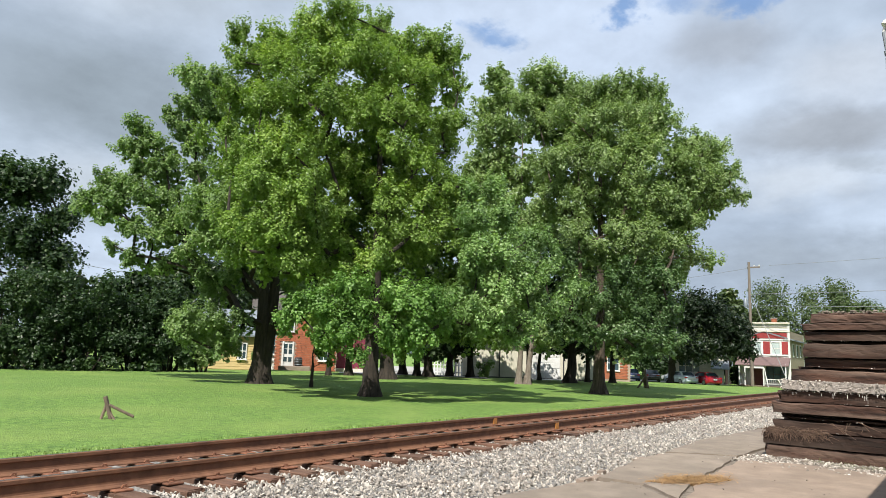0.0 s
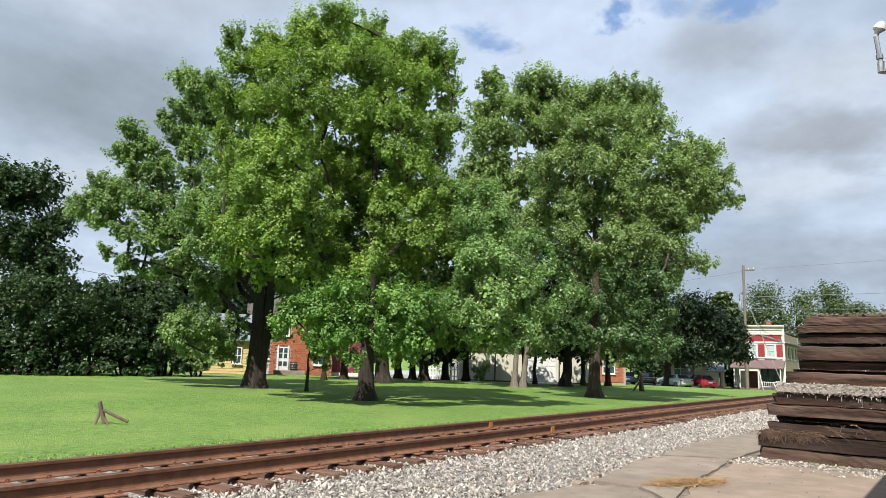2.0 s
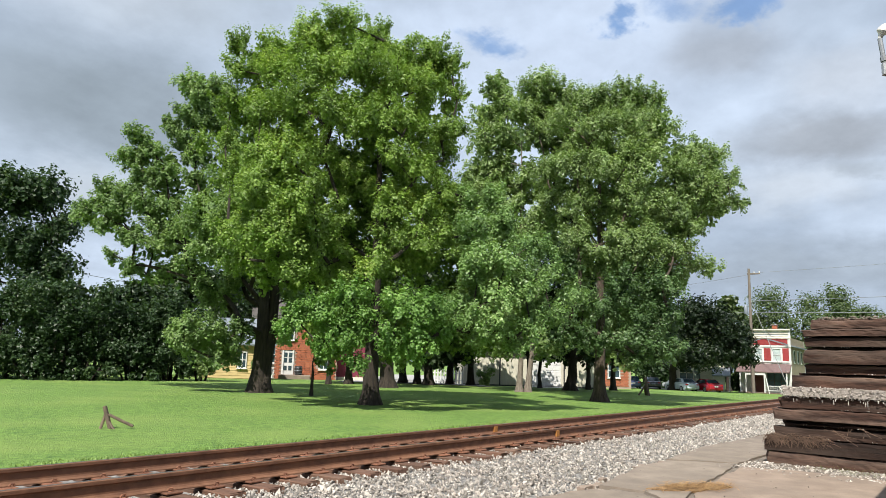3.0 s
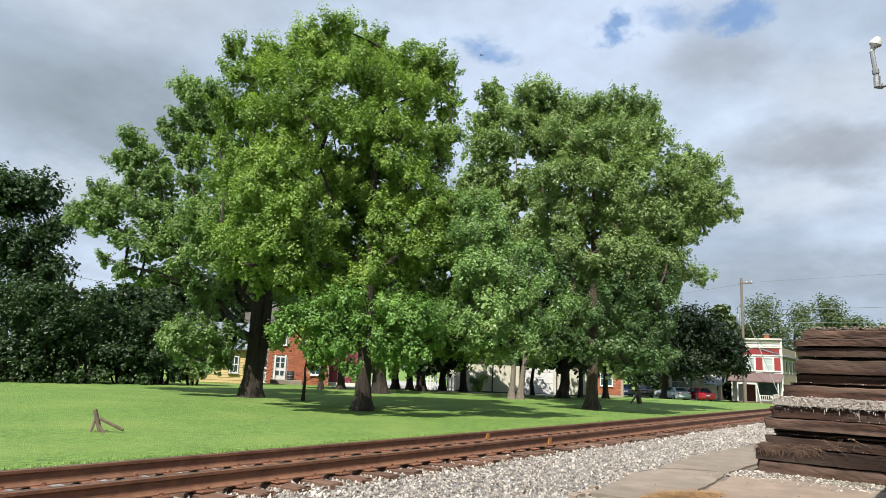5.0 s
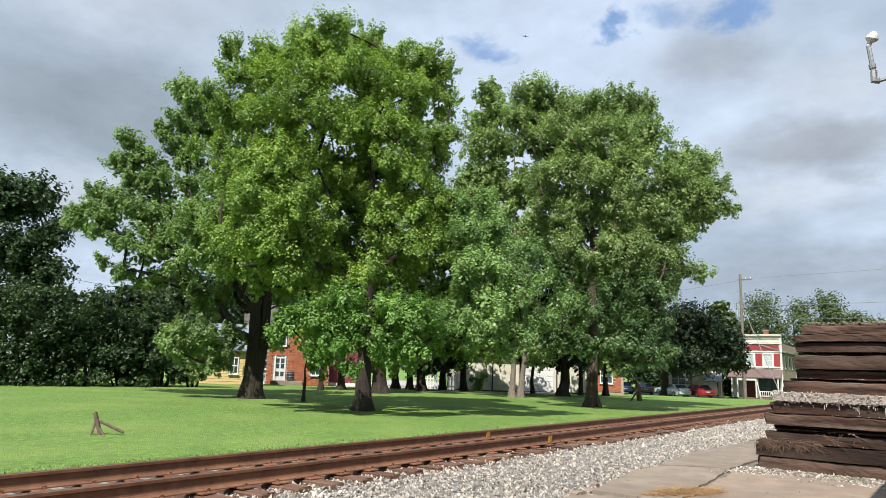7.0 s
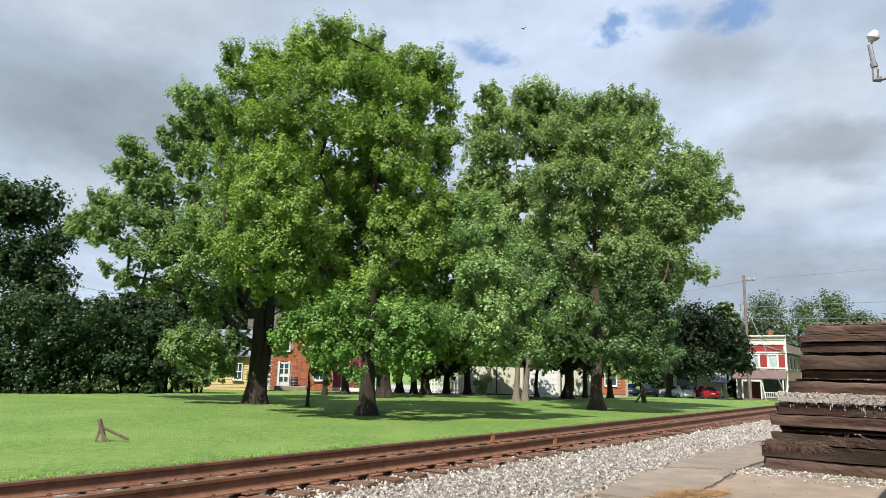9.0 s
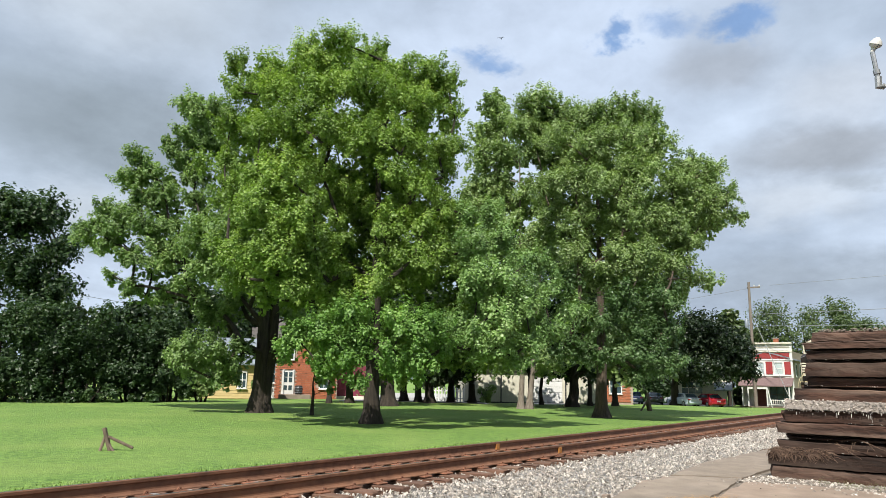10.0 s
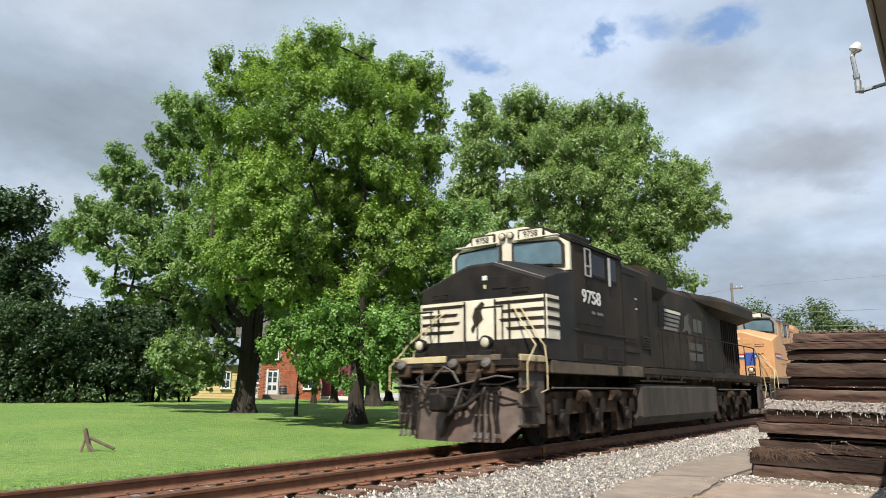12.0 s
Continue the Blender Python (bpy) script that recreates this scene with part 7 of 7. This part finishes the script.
        part("lever_rod", Geo().tube([(-0.98, s * 1.40, 1.26), (-1.05, s * 1.10, 1.18), (-1.08, s * 0.25, 1.20)], 0.016, 6), M_STEEL, ob)
        part("cable_box", Geo().box((-1.02, s * 0.52, 1.48), (0.16, 0.22, 0.20), 0.03), M_DUST, ob)
        part("cable_loop", Geo().tube([(-1.02, s * 0.62, 1.42), (-1.16, s * 0.70, 1.30), (-1.16, s * 0.48, 0.92), (-1.14, s * 0.34, 1.05)], 0.026, 7), M_STEEL, ob)
    for s, ys in ((1, (0.98, 1.06, 1.14)), (-1, (0.60, 0.68, 0.78))):
        for k, y in enumerate(ys):
            sag = 0.06 * (k - 1)
            part("trainline_hose", Geo().tube([(-0.74, s * y, 1.22), (-0.98, s * y, 1.16), (-1.02, s * (y + sag * 0.3), 0.80), (-1.02, s * (y + sag), 0.50), (-1.04, s * (y + sag * 0.7), 0.32)], 0.024, 7), M_STEEL, ob, "black rubber air hose")
            part("hose_end", Geo().tube([(-1.04, s * (y + sag * 0.7), 0.34), (-1.05, s * (y + sag * 0.7), 0.26), (-1.09, s * (y + sag * 0.7), 0.23)], [0.028, 0.034, 0.022], 8), M_HOSE, ob, "worn steel hose end")
            part("hose_clamp", Geo().tube([(-1.025, s * (y + sag * 0.45), 0.66), (-1.025, s * (y + sag * 0.5), 0.63)], 0.030, 8), M_HOSE, ob)
    part("cut_lever", Geo().tube([(-1.00, 1.42, 1.30), (-1.10, 1.15, 1.18), (-1.14, 0.30, 1.12), (-1.16, 0.0, 1.14)], 0.018, 7), M_HOSE, ob, "bent uncoupling lever")
    part("cut_lever", Geo().tube([(-1.16, 0.0, 1.14), (-1.12, -0.45, 1.22), (-1.06, -1.05, 1.34), (-1.00, -1.36, 1.30)], 0.018, 7), M_HOSE, ob, "bent uncoupling lever")
    for y, z, w, h in ((1.12, 1.44, 0.30, 0.26), (-0.12, 1.50, 0.24, 0.30), (-0.52, 1.34, 0.30, 0.26), (-0.86, 1.46, 0.24, 0.22), (0.55, 1.20, 0.34, 0.14), (-0.30, 1.62, 0.46, 0.10)):
        part("junction_box", Geo().box((-1.02, y, z), (0.14, w, h), 0.04), M_DUST, ob)
    for y in (1.12, -0.12, -0.86):
        part("receptacle_cap", Geo().lathe([(0.10, 0.0), (0.10, 0.05), (0.05, 0.09)], 12, Matrix.Translation((-1.09, y, 1.56)) @ pose(0, 0, 0, 0, -60, 0)), M_HOSE, ob)
    part("slack_chain", Geo().tube([(-1.08, -0.30, 1.16), (-1.20, -0.22, 0.80), (-1.18, -0.30, 0.62)], 0.018, 6), M_HOSE, ob)
    part("air_brake_hose", Geo().tube([(-0.98, -0.62, 1.02), (-1.20, -0.48, 0.82), (-1.26, -0.22, 0.74), (-1.24, -0.02, 0.48), (-1.22, 0.10, 0.26)], 0.046, 9), M_STEEL, ob, "thick black brake hose")
    part("hose_collar", Geo().tube([(-1.255, -0.20, 0.73), (-1.25, -0.12, 0.64)], 0.056, 9), M_HOSE, ob)
    part("control_cable", Geo().tube([(-1.03, 0.66, 1.46), (-1.14, 0.60, 1.20), (-1.18, 0.45, 1.12), (-1.18, 0.25, 1.35), (-1.16, 0.05, 1.52), (-1.16, -0.15, 1.42), (-1.16, -0.28, 1.22)], 0.020, 8), M_HOSE, ob, "looped grey control cable")
    part("brake_hose", Geo().tube([(-0.95, -0.25, 1.05), (-1.20, -0.35, 0.85), (-1.22, -0.10, 0.55), (-1.20, 0.05, 0.28)], 0.040, 8), M_STEEL, ob, "thick trailing brake hose")
    cp = part("coupler", Geo().box((-1.05, 0, 0.86), (0.55, 0.22, 0.24), 0.03), M_STEEL, ob)
    part("knuckle", Geo().lathe([(0.12, -0.16), (0.17, -0.12), (0.17, 0.14), (0.12, 0.18)], 14, pose(-1.34, 0.06, 0.86)).box((-1.36, -0.14, 0.86), (0.26, 0.14, 0.28), 0.04), M_STEEL, cp)
    part("striker", Geo().box((-0.95, 0, 0.86), (0.10, 0.62, 0.52), 0.05), M_STEEL, ob)
    # cab
    g = Geo()
    cabsec = mirror([(1.53, 1.66), (1.53, 4.16), (0.98, 4.46), (0.45, 4.58)])
    loft(g, [(1.22, cabsec), (3.78, cabsec)])
    cab = part("cab", g, p["hood"], ob)
    roofsec = mirror([(1.545, 4.15), (1.56, 4.20), (0.99, 4.50), (0.46, 4.62)])
    g = Geo()
    loft(g, [(1.16, roofsec), (3.85, roofsec)])
    part("cab_roof", g, p["roof"], cab)
    g = Geo()
    g.prism(mirror([(1.50, 3.54), (1.50, 4.13), (0.97, 4.44), (0.45, 4.60)]), "x", 1.14, 1.215)
    part("cab_face", g, p["face"], cab, "cream cab front")
    for s in (-1, 1):
        g = Geo()
        frame_pts = [(s * 0.13, 3.66), (s * 1.40, 3.62), (s * 1.40, 4.08), (s * 1.30, 4.20), (s * 0.13, 4.28)]
        g.prism(frame_pts, "x", 1.105, 1.150)
        ws = part("windshield", g, M_BLACK, cab, "black rubber windshield gasket")
        g = Geo()
        cx, cz = s * 0.76, 3.95
        g.prism([(cx + (y - cx) * 0.90, cz + (z - cz) * 0.84) for y, z in frame_pts], "x", 1.092, 1.110)
        part("pane", g, M_WINDSHIELD, ws, "windshield with sky reflection in its blue colour")
        part("wiper", Geo().tube([(1.07, s * 0.55, 3.62), (1.06, s * 0.70, 3.72), (1.065, s * 1.15, 3.68)], 0.014, 5), M_STEEL, cab)
        part("sun_shade", Geo().box((1.06, s * 0.75, 4.30), (0.12, 1.1, 0.025), 0.005, pose(0, 0, 0)), p["face"], cab)
        board = part("number_board", Geo().box((1.120, s * 0.62, 4.42), (0.05, 0.66, 0.25), 0.02), M_BLACK, cab, "framed number board")
        part("board_face", Geo().box((1.096, s * 0.62, 4.42), (0.014, 0.56, 0.165), 0.004), M_STRIPE, board)
        if number:
            numerals(number, 0.135, put(FRONT_FACE, 1.085, s * 0.62, 4.353), M_DIGIT_B, board, "number", 0.95)
        part("headlight", Geo().lathe([(0.075, 0.06), (0.085, 0.0), (0.085, -0.03)], 16, Matrix.Translation((1.10, s * 0.105, 4.44)) @ pose(0, 0, 0, 0, 90, 0)), M_STEEL, cab)
        part("headlight_lens", Geo().lathe([(0.072, 0.0), (0.05, -0.018), (0.02, -0.025)], 16, Matrix.Translation((1.07, s * 0.105, 4.44)) @ pose(0, 0, 0, 0, 90, 0)), M_LENS, cab, "round headlight lens")
        # cab side
        y = s * 1.535
        for x, w, z, h in ((2.42, 0.80, 3.78, 0.56), (3.26, 0.42, 3.80, 0.60)):
            win = part("side_window", Geo().box((x, y, z), (w, 0.03, h), 0.01), M_BLACK, cab)
            part("pane", Geo().box((x, y + s * 0.012, z), (w - 0.10, 0.02, h - 0.10)), M_CABGLASS, win)
        g = Geo()
        for dx in (-0.13, 0.13):
            g.box((1.80 + dx, s * 1.60, 3.77), (0.035, 0.03, 0.60), 0.006)
        for dz in (-0.29, -0.08, 0.29):
            g.box((1.80, s * 1.60, 3.77 + dz), (0.26, 0.03, 0.035), 0.006)
        part("wind_deflector", g, M_GREYFRAME, cab, "aluminium framed wind deflector")
        part("mirror_post", Geo().box((2.98, s * 1.58, 3.72), (0.06, 0.05, 0.66), 0.01), M_GREYFRAME, cab)
        part("drip_rail", Geo().box((2.5, s * 1.56, 4.14), (2.6, 0.05, 0.03), 0.008), p["roof"], cab)
        part("cab_rib", Geo().box((2.9, s * 1.54, 2.30), (3.4, 0.025, 0.05), 0.008), p["hood"], cab)
        if number:
            numerals(number, 0.29, put(NEAR_FACE if s < 0 else FAR_FACE, 2.06, s * 1.537, 2.91), M_DIGIT_W, cab, "number", 1.2)
            for dx, w in ((-0.02, 0.16), (0.32, 0.30)):
                part("lettering_bar", Geo().box((2.15 + dx, s * 1.538, 2.72), (w, 0.01, 0.06)), M_FADED, cab)
        # equipment box behind the cab
        part("louvre", Geo().box((5.25, s * 1.50, 2.25), (0.50, 0.03, 0.34), 0.01), p["hood"], ob)
        for k in range(5):
            part("louvre_slat", Geo().box((5.25, s * 1.522, 2.12 + k * 0.065), (0.46, 0.03, 0.03), 0.004, None), M_BLACK, ob)
        part("access_door", Geo().box((4.35, s * 1.492, 2.9), (0.85, 0.02, 1.9), 0.008), p["hood"], ob)
        for z in (3.05, 3.3):
            part("latch", Geo().box((4.72, s * 1.51, z), (0.10, 0.03, 0.04), 0.008), M_GREYFRAME, ob)
        part("seam", Geo().box((3.80, s * 1.515, 2.95), (0.03, 0.05, 2.55), 0.006), M_STEEL, cab)
        for x, z, w, h in ((4.35, 3.86, 0.86, 0.03), (4.35, 1.98, 0.86, 0.03), (5.55, 2.9, 0.03, 1.9)):
            part("door_trim", Geo().box((x, s * 1.497, z), (w, 0.03, h), 0.006), M_STEEL, ob)
        for x in (1.35, 1.75, 2.15):
            part("grab_iron", Geo().tube([(x, s * 1.535, 2.44), (x, s * 1.585, 2.44), (x + 0.28, s * 1.585, 2.44), (x + 0.28, s * 1.535, 2.44)], 0.010, 6), M_STEEL, cab)
        part("sill_bracket", Geo().box((3.45, s * 1.525, 1.52), (0.22, 0.05, 0.20), 0.01), M_STEEL, ob)
        for x in (5.3, 6.3, 7.9, 9.6, 11.0):
            part("sill_bracket", Geo().box((x, s * 1.475, 1.42), (0.10, 0.06, 0.16), 0.01), M_STEEL, ob)
        part("foot_board", Geo().box((7.0, s * 1.30, 1.33), (3.6, 0.05, 0.05), 0.01), M_HOSE, ob)
        part("equipment_hatch", Geo().box((2.0, s * 1.538, 1.88), (0.9, 0.012, 0.30), 0.004), p["hood"], cab)
        part("equipment_hatch", Geo().box((3.2, s * 1.538, 1.88), (0.9, 0.012, 0.30), 0.004), p["hood"], cab)
    part("roof_unit", Geo().box((3.1, -0.45, 4.60), (1.0, 0.85, 0.22), 0.05), M_STEEL, cab)
    horn = part("horn", Geo().box((8.35, -0.55, 4.40), (0.08, 0.5, 0.10), 0.02), M_STEEL, ob)
    for y in (-0.72, -0.55, -0.38):
        part("trumpet", Geo().tube([(8.30, y, 4.47), (8.02, y, 4.48), (7.92, y, 4.48)], [0.025, 0.04, 0.075], 10), M_DUST, horn)
    part("roof_hatch", Geo().box((9.9, 0, 4.31), (1.7, 1.1, 0.10), 0.03), p["hood"], ob)
    part("roof_vent", Geo().box((7.3, -0.3, 4.47), (0.55, 0.7, 0.16), 0.03), M_STEEL, ob)
    part("antenna", Geo().box((2.6, 0.2, 4.68), (0.5, 0.3, 0.12), 0.03), M_STEEL, cab)
    g = Geo()
    aux = mirror([(1.49, 1.66), (1.49, 4.02), (0.95, 4.34), (0.45, 4.42)])
    loft(g, [(3.80, aux), (5.95, aux)])
    part("electrical_cabinet", g, p["hood"], ob)
    # long hood
    g = Geo()
    hood = mirror([(1.0, 1.66), (1.0, 4.02), (0.80, 4.22), (0.4, 4.26)])
    loft(g, [(5.97, hood), (16.45, hood)])
    part("hood", g, p["hood"], ob)
    g = Geo()
    loft(g, [(6.15, mirror([(1.05, 3.62), (1.36, 3.84), (1.36, 4.28), (1.0, 4.44)])), (7.75, mirror([(1.05, 3.62), (1.30, 3.84), (1.30, 4.24), (1.0, 4.38)]))])
    part("blower_housing", g, p["hood"], ob)
    part("exhaust_stack", Geo().box((9.3, 0, 4.36), (0.95, 0.6, 0.28), 0.03), M_STEEL, ob)
    for k in range(10):
        x = 6.75 + k * 0.64
        for s in (-1, 1):
            d = part("hood_door", Geo().box((x, s * 1.008, 2.62), (0.59, 0.022, 1.80), 0.008), p["hood"], ob)
            part("handle", Geo().box((x + 0.22, s * 1.026, 2.6), (0.03, 0.02, 0.14), 0.005), M_STEEL, d)
    rad = Geo()
    bow = []
    for x, out, low in ((11.0, 1.01, 4.00), (11.6, 1.05, 3.96), (12.1, 1.14, 3.90), (12.5, 1.27, 3.84), (12.9, 1.40, 3.79), (13.4, 1.49, 3.75), (14.0, 1.53, 3.74), (16.95, 1.53, 3.74)):
        bow.append((x, mirror([(1.0, low - 0.26 * (out - 1.0)), (out, low + 0.02), (out + 0.01, 4.08), (out - 0.05, 4.19), (out - 0.22, 4.29), (0.45, 4.36)])))
    loft(rad, bow)
    part("radiator_wing", rad, p["roof"] if not striped else p["hood"], ob, "flared radiator wing")
    for s in (-1, 1):
        for k in range(9):
            part("radiator_slat", Geo().box((14.3 + k * 0.26, s * 1.02, 2.75), (0.06, 0.04, 1.7), 0.006), M_STEEL, ob)
        # walkway railing
        part("walkway_rail", Geo().tube([(6.0, s * 1.46, 2.62), (6.3, s * 1.46, 2.70), (16.6, s * 1.46, 2.70), (17.0, s * 1.46, 2.66)], 0.018, 6), p["rail"], ob)
        for k in range(8):
            part("stanchion", Geo().tube([(6.6 + k * 1.47, s * 1.46, 1.63), (6.6 + k * 1.47, s * 1.46, 2.70)], 0.016, 6), p["rail"], ob)
        # rear steps
        part("rear_handrail", Geo().tube([(17.0, s * 1.46, 2.66), (17.3, s * 1.55, 2.4), (17.5, s * 1.58, 1.9), (17.9, s * 1.58, 1.2), (17.9, s * 1.5, 0.8)], 0.022, 6), M_HANDRAIL, ob)
        rw = part("rear_step_well", Geo().box((17.5, s * 1.42, 1.0), (0.75, 0.06, 1.15), 0.01), M_STEPGREY, ob)
        for z in (0.46, 0.80, 1.14):
            part("step", Geo().box((17.6, s * 1.46, z), (0.42, 0.2, 0.05), 0.01), M_DUST, rw)
        # fuel tank fittings
        part("air_reservoir", Geo().tube([(5.1, s * 0.95, 1.36), (10.8, s * 0.95, 1.36)], 0.14, 12), M_DUST, ob)
        part("tank_valve", Geo().lathe([(0.10, -0.12), (0.14, 0), (0.10, 0.12)], 10, pose(4.55, s * 1.32, 1.05, 90)), M_DUST, ob)
        part("cable_sag", Geo().tube([(6.4, s * 1.25, 1.46), (6.9, s * 1.36, 1.30), (7.3, s * 1.25, 1.44)], 0.02, 6), M_HOSE, ob)
    if striped:
        for s in (-1, 1):
            for k in range(5):
                part("hood_stripe", Geo().box((8.95 - 0.06 * k, s * 1.024, 3.40 - 0.13 * k), (1.45 - 0.06 * k, 0.012, 0.085)), M_STRIPE if k < 1 else M_FADED, ob)
            g = Geo()
            g.prism([(9.75, 2.85), (10.0, 3.0), (10.1, 3.35), (10.5, 3.48), (10.4, 3.2), (10.65, 2.95), (10.45, 2.8), (10.2, 2.95)], "y", s * 1.018, s * 1.030)
            part("hood_emblem", g, M_FAINT, ob, "faded emblem shape")
            for x, w in ((11.1, 0.34), (11.6, 0.42)):
                part("lettering_bar", Geo().box((x, s * 1.024, 3.15), (w, 0.012, 0.42)), M_FAINT, ob)
            for z, h in ((2.46, 0.24), (2.14, 0.24)):
                part("lettering_bar", Geo().box((11.05, s * 1.024, z), (1.35, 0.012, h)), M_FAINT, ob)
    else:
        for s in (-1, 1):
            part("lettering_bar", Geo().box((9.5, s * 1.024, 3.2), (3.5, 0.012, 0.40)), M_REDBAR, ob)
    g = Geo()
    tank = mirror([(1.22, 0.24), (1.46, 0.46), (1.46, 1.16), (1.38, 1.24)])
    loft(g, [(4.84, mirror([(1.18, 0.30), (1.40, 0.50), (1.40, 1.12), (1.32, 1.20)])), (4.92, tank), (11.38, tank), (11.46, mirror([(1.18, 0.30), (1.40, 0.50), (1.40, 1.12), (1.32, 1.20)]))])
    part("fuel_tank", g, M_TANK, ob, "dust-covered fuel tank")
    # air reservoir, plus a plain box added to darken the gap under the body
    part("main_reservoir", Geo().tube([(11.5, 0.5, 0.75), (11.85, 0.5, 0.75)], 0.35, 14).box((8.2, 0, 0.36), (6.6, 1.7, 0.16), 0.03), M_STEEL, ob)
    part("rear_pilot", Geo().box((17.75, 0, 0.85), (0.10, 2.7, 0.9), 0.02), M_STEEL, ob)
    part("rear_coupler", Geo().box((18.35, 0, 0.86), (1.1, 0.22, 0.24), 0.03), M_STEEL, ob)
    part("rear_door", Geo().box((16.47, 0, 2.6), (0.04, 0.7, 1.7), 0.01), p["hood"], ob)
    part("rear_flag", Geo().box((17.02, -1.30, 2.30), (0.03, 0.36, 0.5), 0.01), M_BLUEBAR, ob, "blue sign panel on the rear railing") if striped else None
    wheels += make_truck(ob, (0.80, 2.45, 4.10))
    wheels += make_truck(ob, (12.3, 13.95, 15.6))
    return ob, wheels


loco_a, wheels_a = make_loco("diesel_locomotive", "black diesel freight locomotive with cream nose stripes", dict(nose=M_NOSE, hood=M_BLACK, roof=M_BLACK, face=M_STRIPE, sill=M_DUST, rail=M_STEEL), "9758", True)
loco_b, wheels_b = make_loco("diesel_locomotive", "orange-yellow diesel freight locomotive with grey roof", dict(nose=M_ARMOUR, hood=M_ARMOUR, roof=M_GREYROOF, face=M_GREYROOF, sill=M_DUST, rail=M_HANDRAIL), "", False)
SECOND = 20.35

# ---- what moves ----
RUN = [(0, 238.9), (3, 182.2), (6, 125.5), (9, 68.9), (10, 49.96), (10.4, 42.4), (10.8, 34.83), (11.2, 27.28), (11.4, 23.50), (11.7, 17.66), (12.0, 11.69)]

SOAR = [(0, 68.66, 49.8, 34.34, 6, -75),
        (3, 69.08, 46.33, 38.91, 6, -75),
        (5.0, 70.26, 41.81, 42.62, 6, -75),
        (5.5, 71.06, 40.22, 43.12, 6, -75),
        (6.5, 72.44, 37.24, 44.0, 6, -75),
        (7.4, 72.85, 35.47, 45.07, 14, -30),
        (8.1, 72.82, 34.89, 45.68, 14, 30),
        (8.8, 72.46, 35.3, 45.88, 14, 90),
        (9.0, 72.07, 36.02, 45.81, 14, 120),
        (9.5, 71.24, 37.32, 45.88, 6, 120),
        (10.5, 69.28, 40.67, 45.5, 6, 120),
        (11, 68.31, 42.31, 45.22, 6, 120),
        (12, 66.03, 46.18, 44.18, 6, 120)]


def motions():
    for engine, back in ((loco_a, 0.0), (loco_b, SECOND)):
        walk(engine, [(t, TRACK @ pose(x + back, 0.7525, 0)) for t, x in RUN])
    ts, xs = [t for t, _ in RUN], [x for _, x in RUN]
    for wheelset, x in wheels_a + wheels_b:
        rows = []
        for i in range(12 * FPS + 1):
            t = i / FPS
            spin = math.degrees((238.9 - float(np.interp(t, ts, xs))) / 0.535)
            rows.append((t, pose(x, 0, 0.535, 0, -(spin % 360.0), 0)))
        walk(wheelset, rows)
    walk(bird, [(t, pose(x, y, z, 0, bank, turn)) for t, x, y, z, bank, turn in SOAR])


motions()
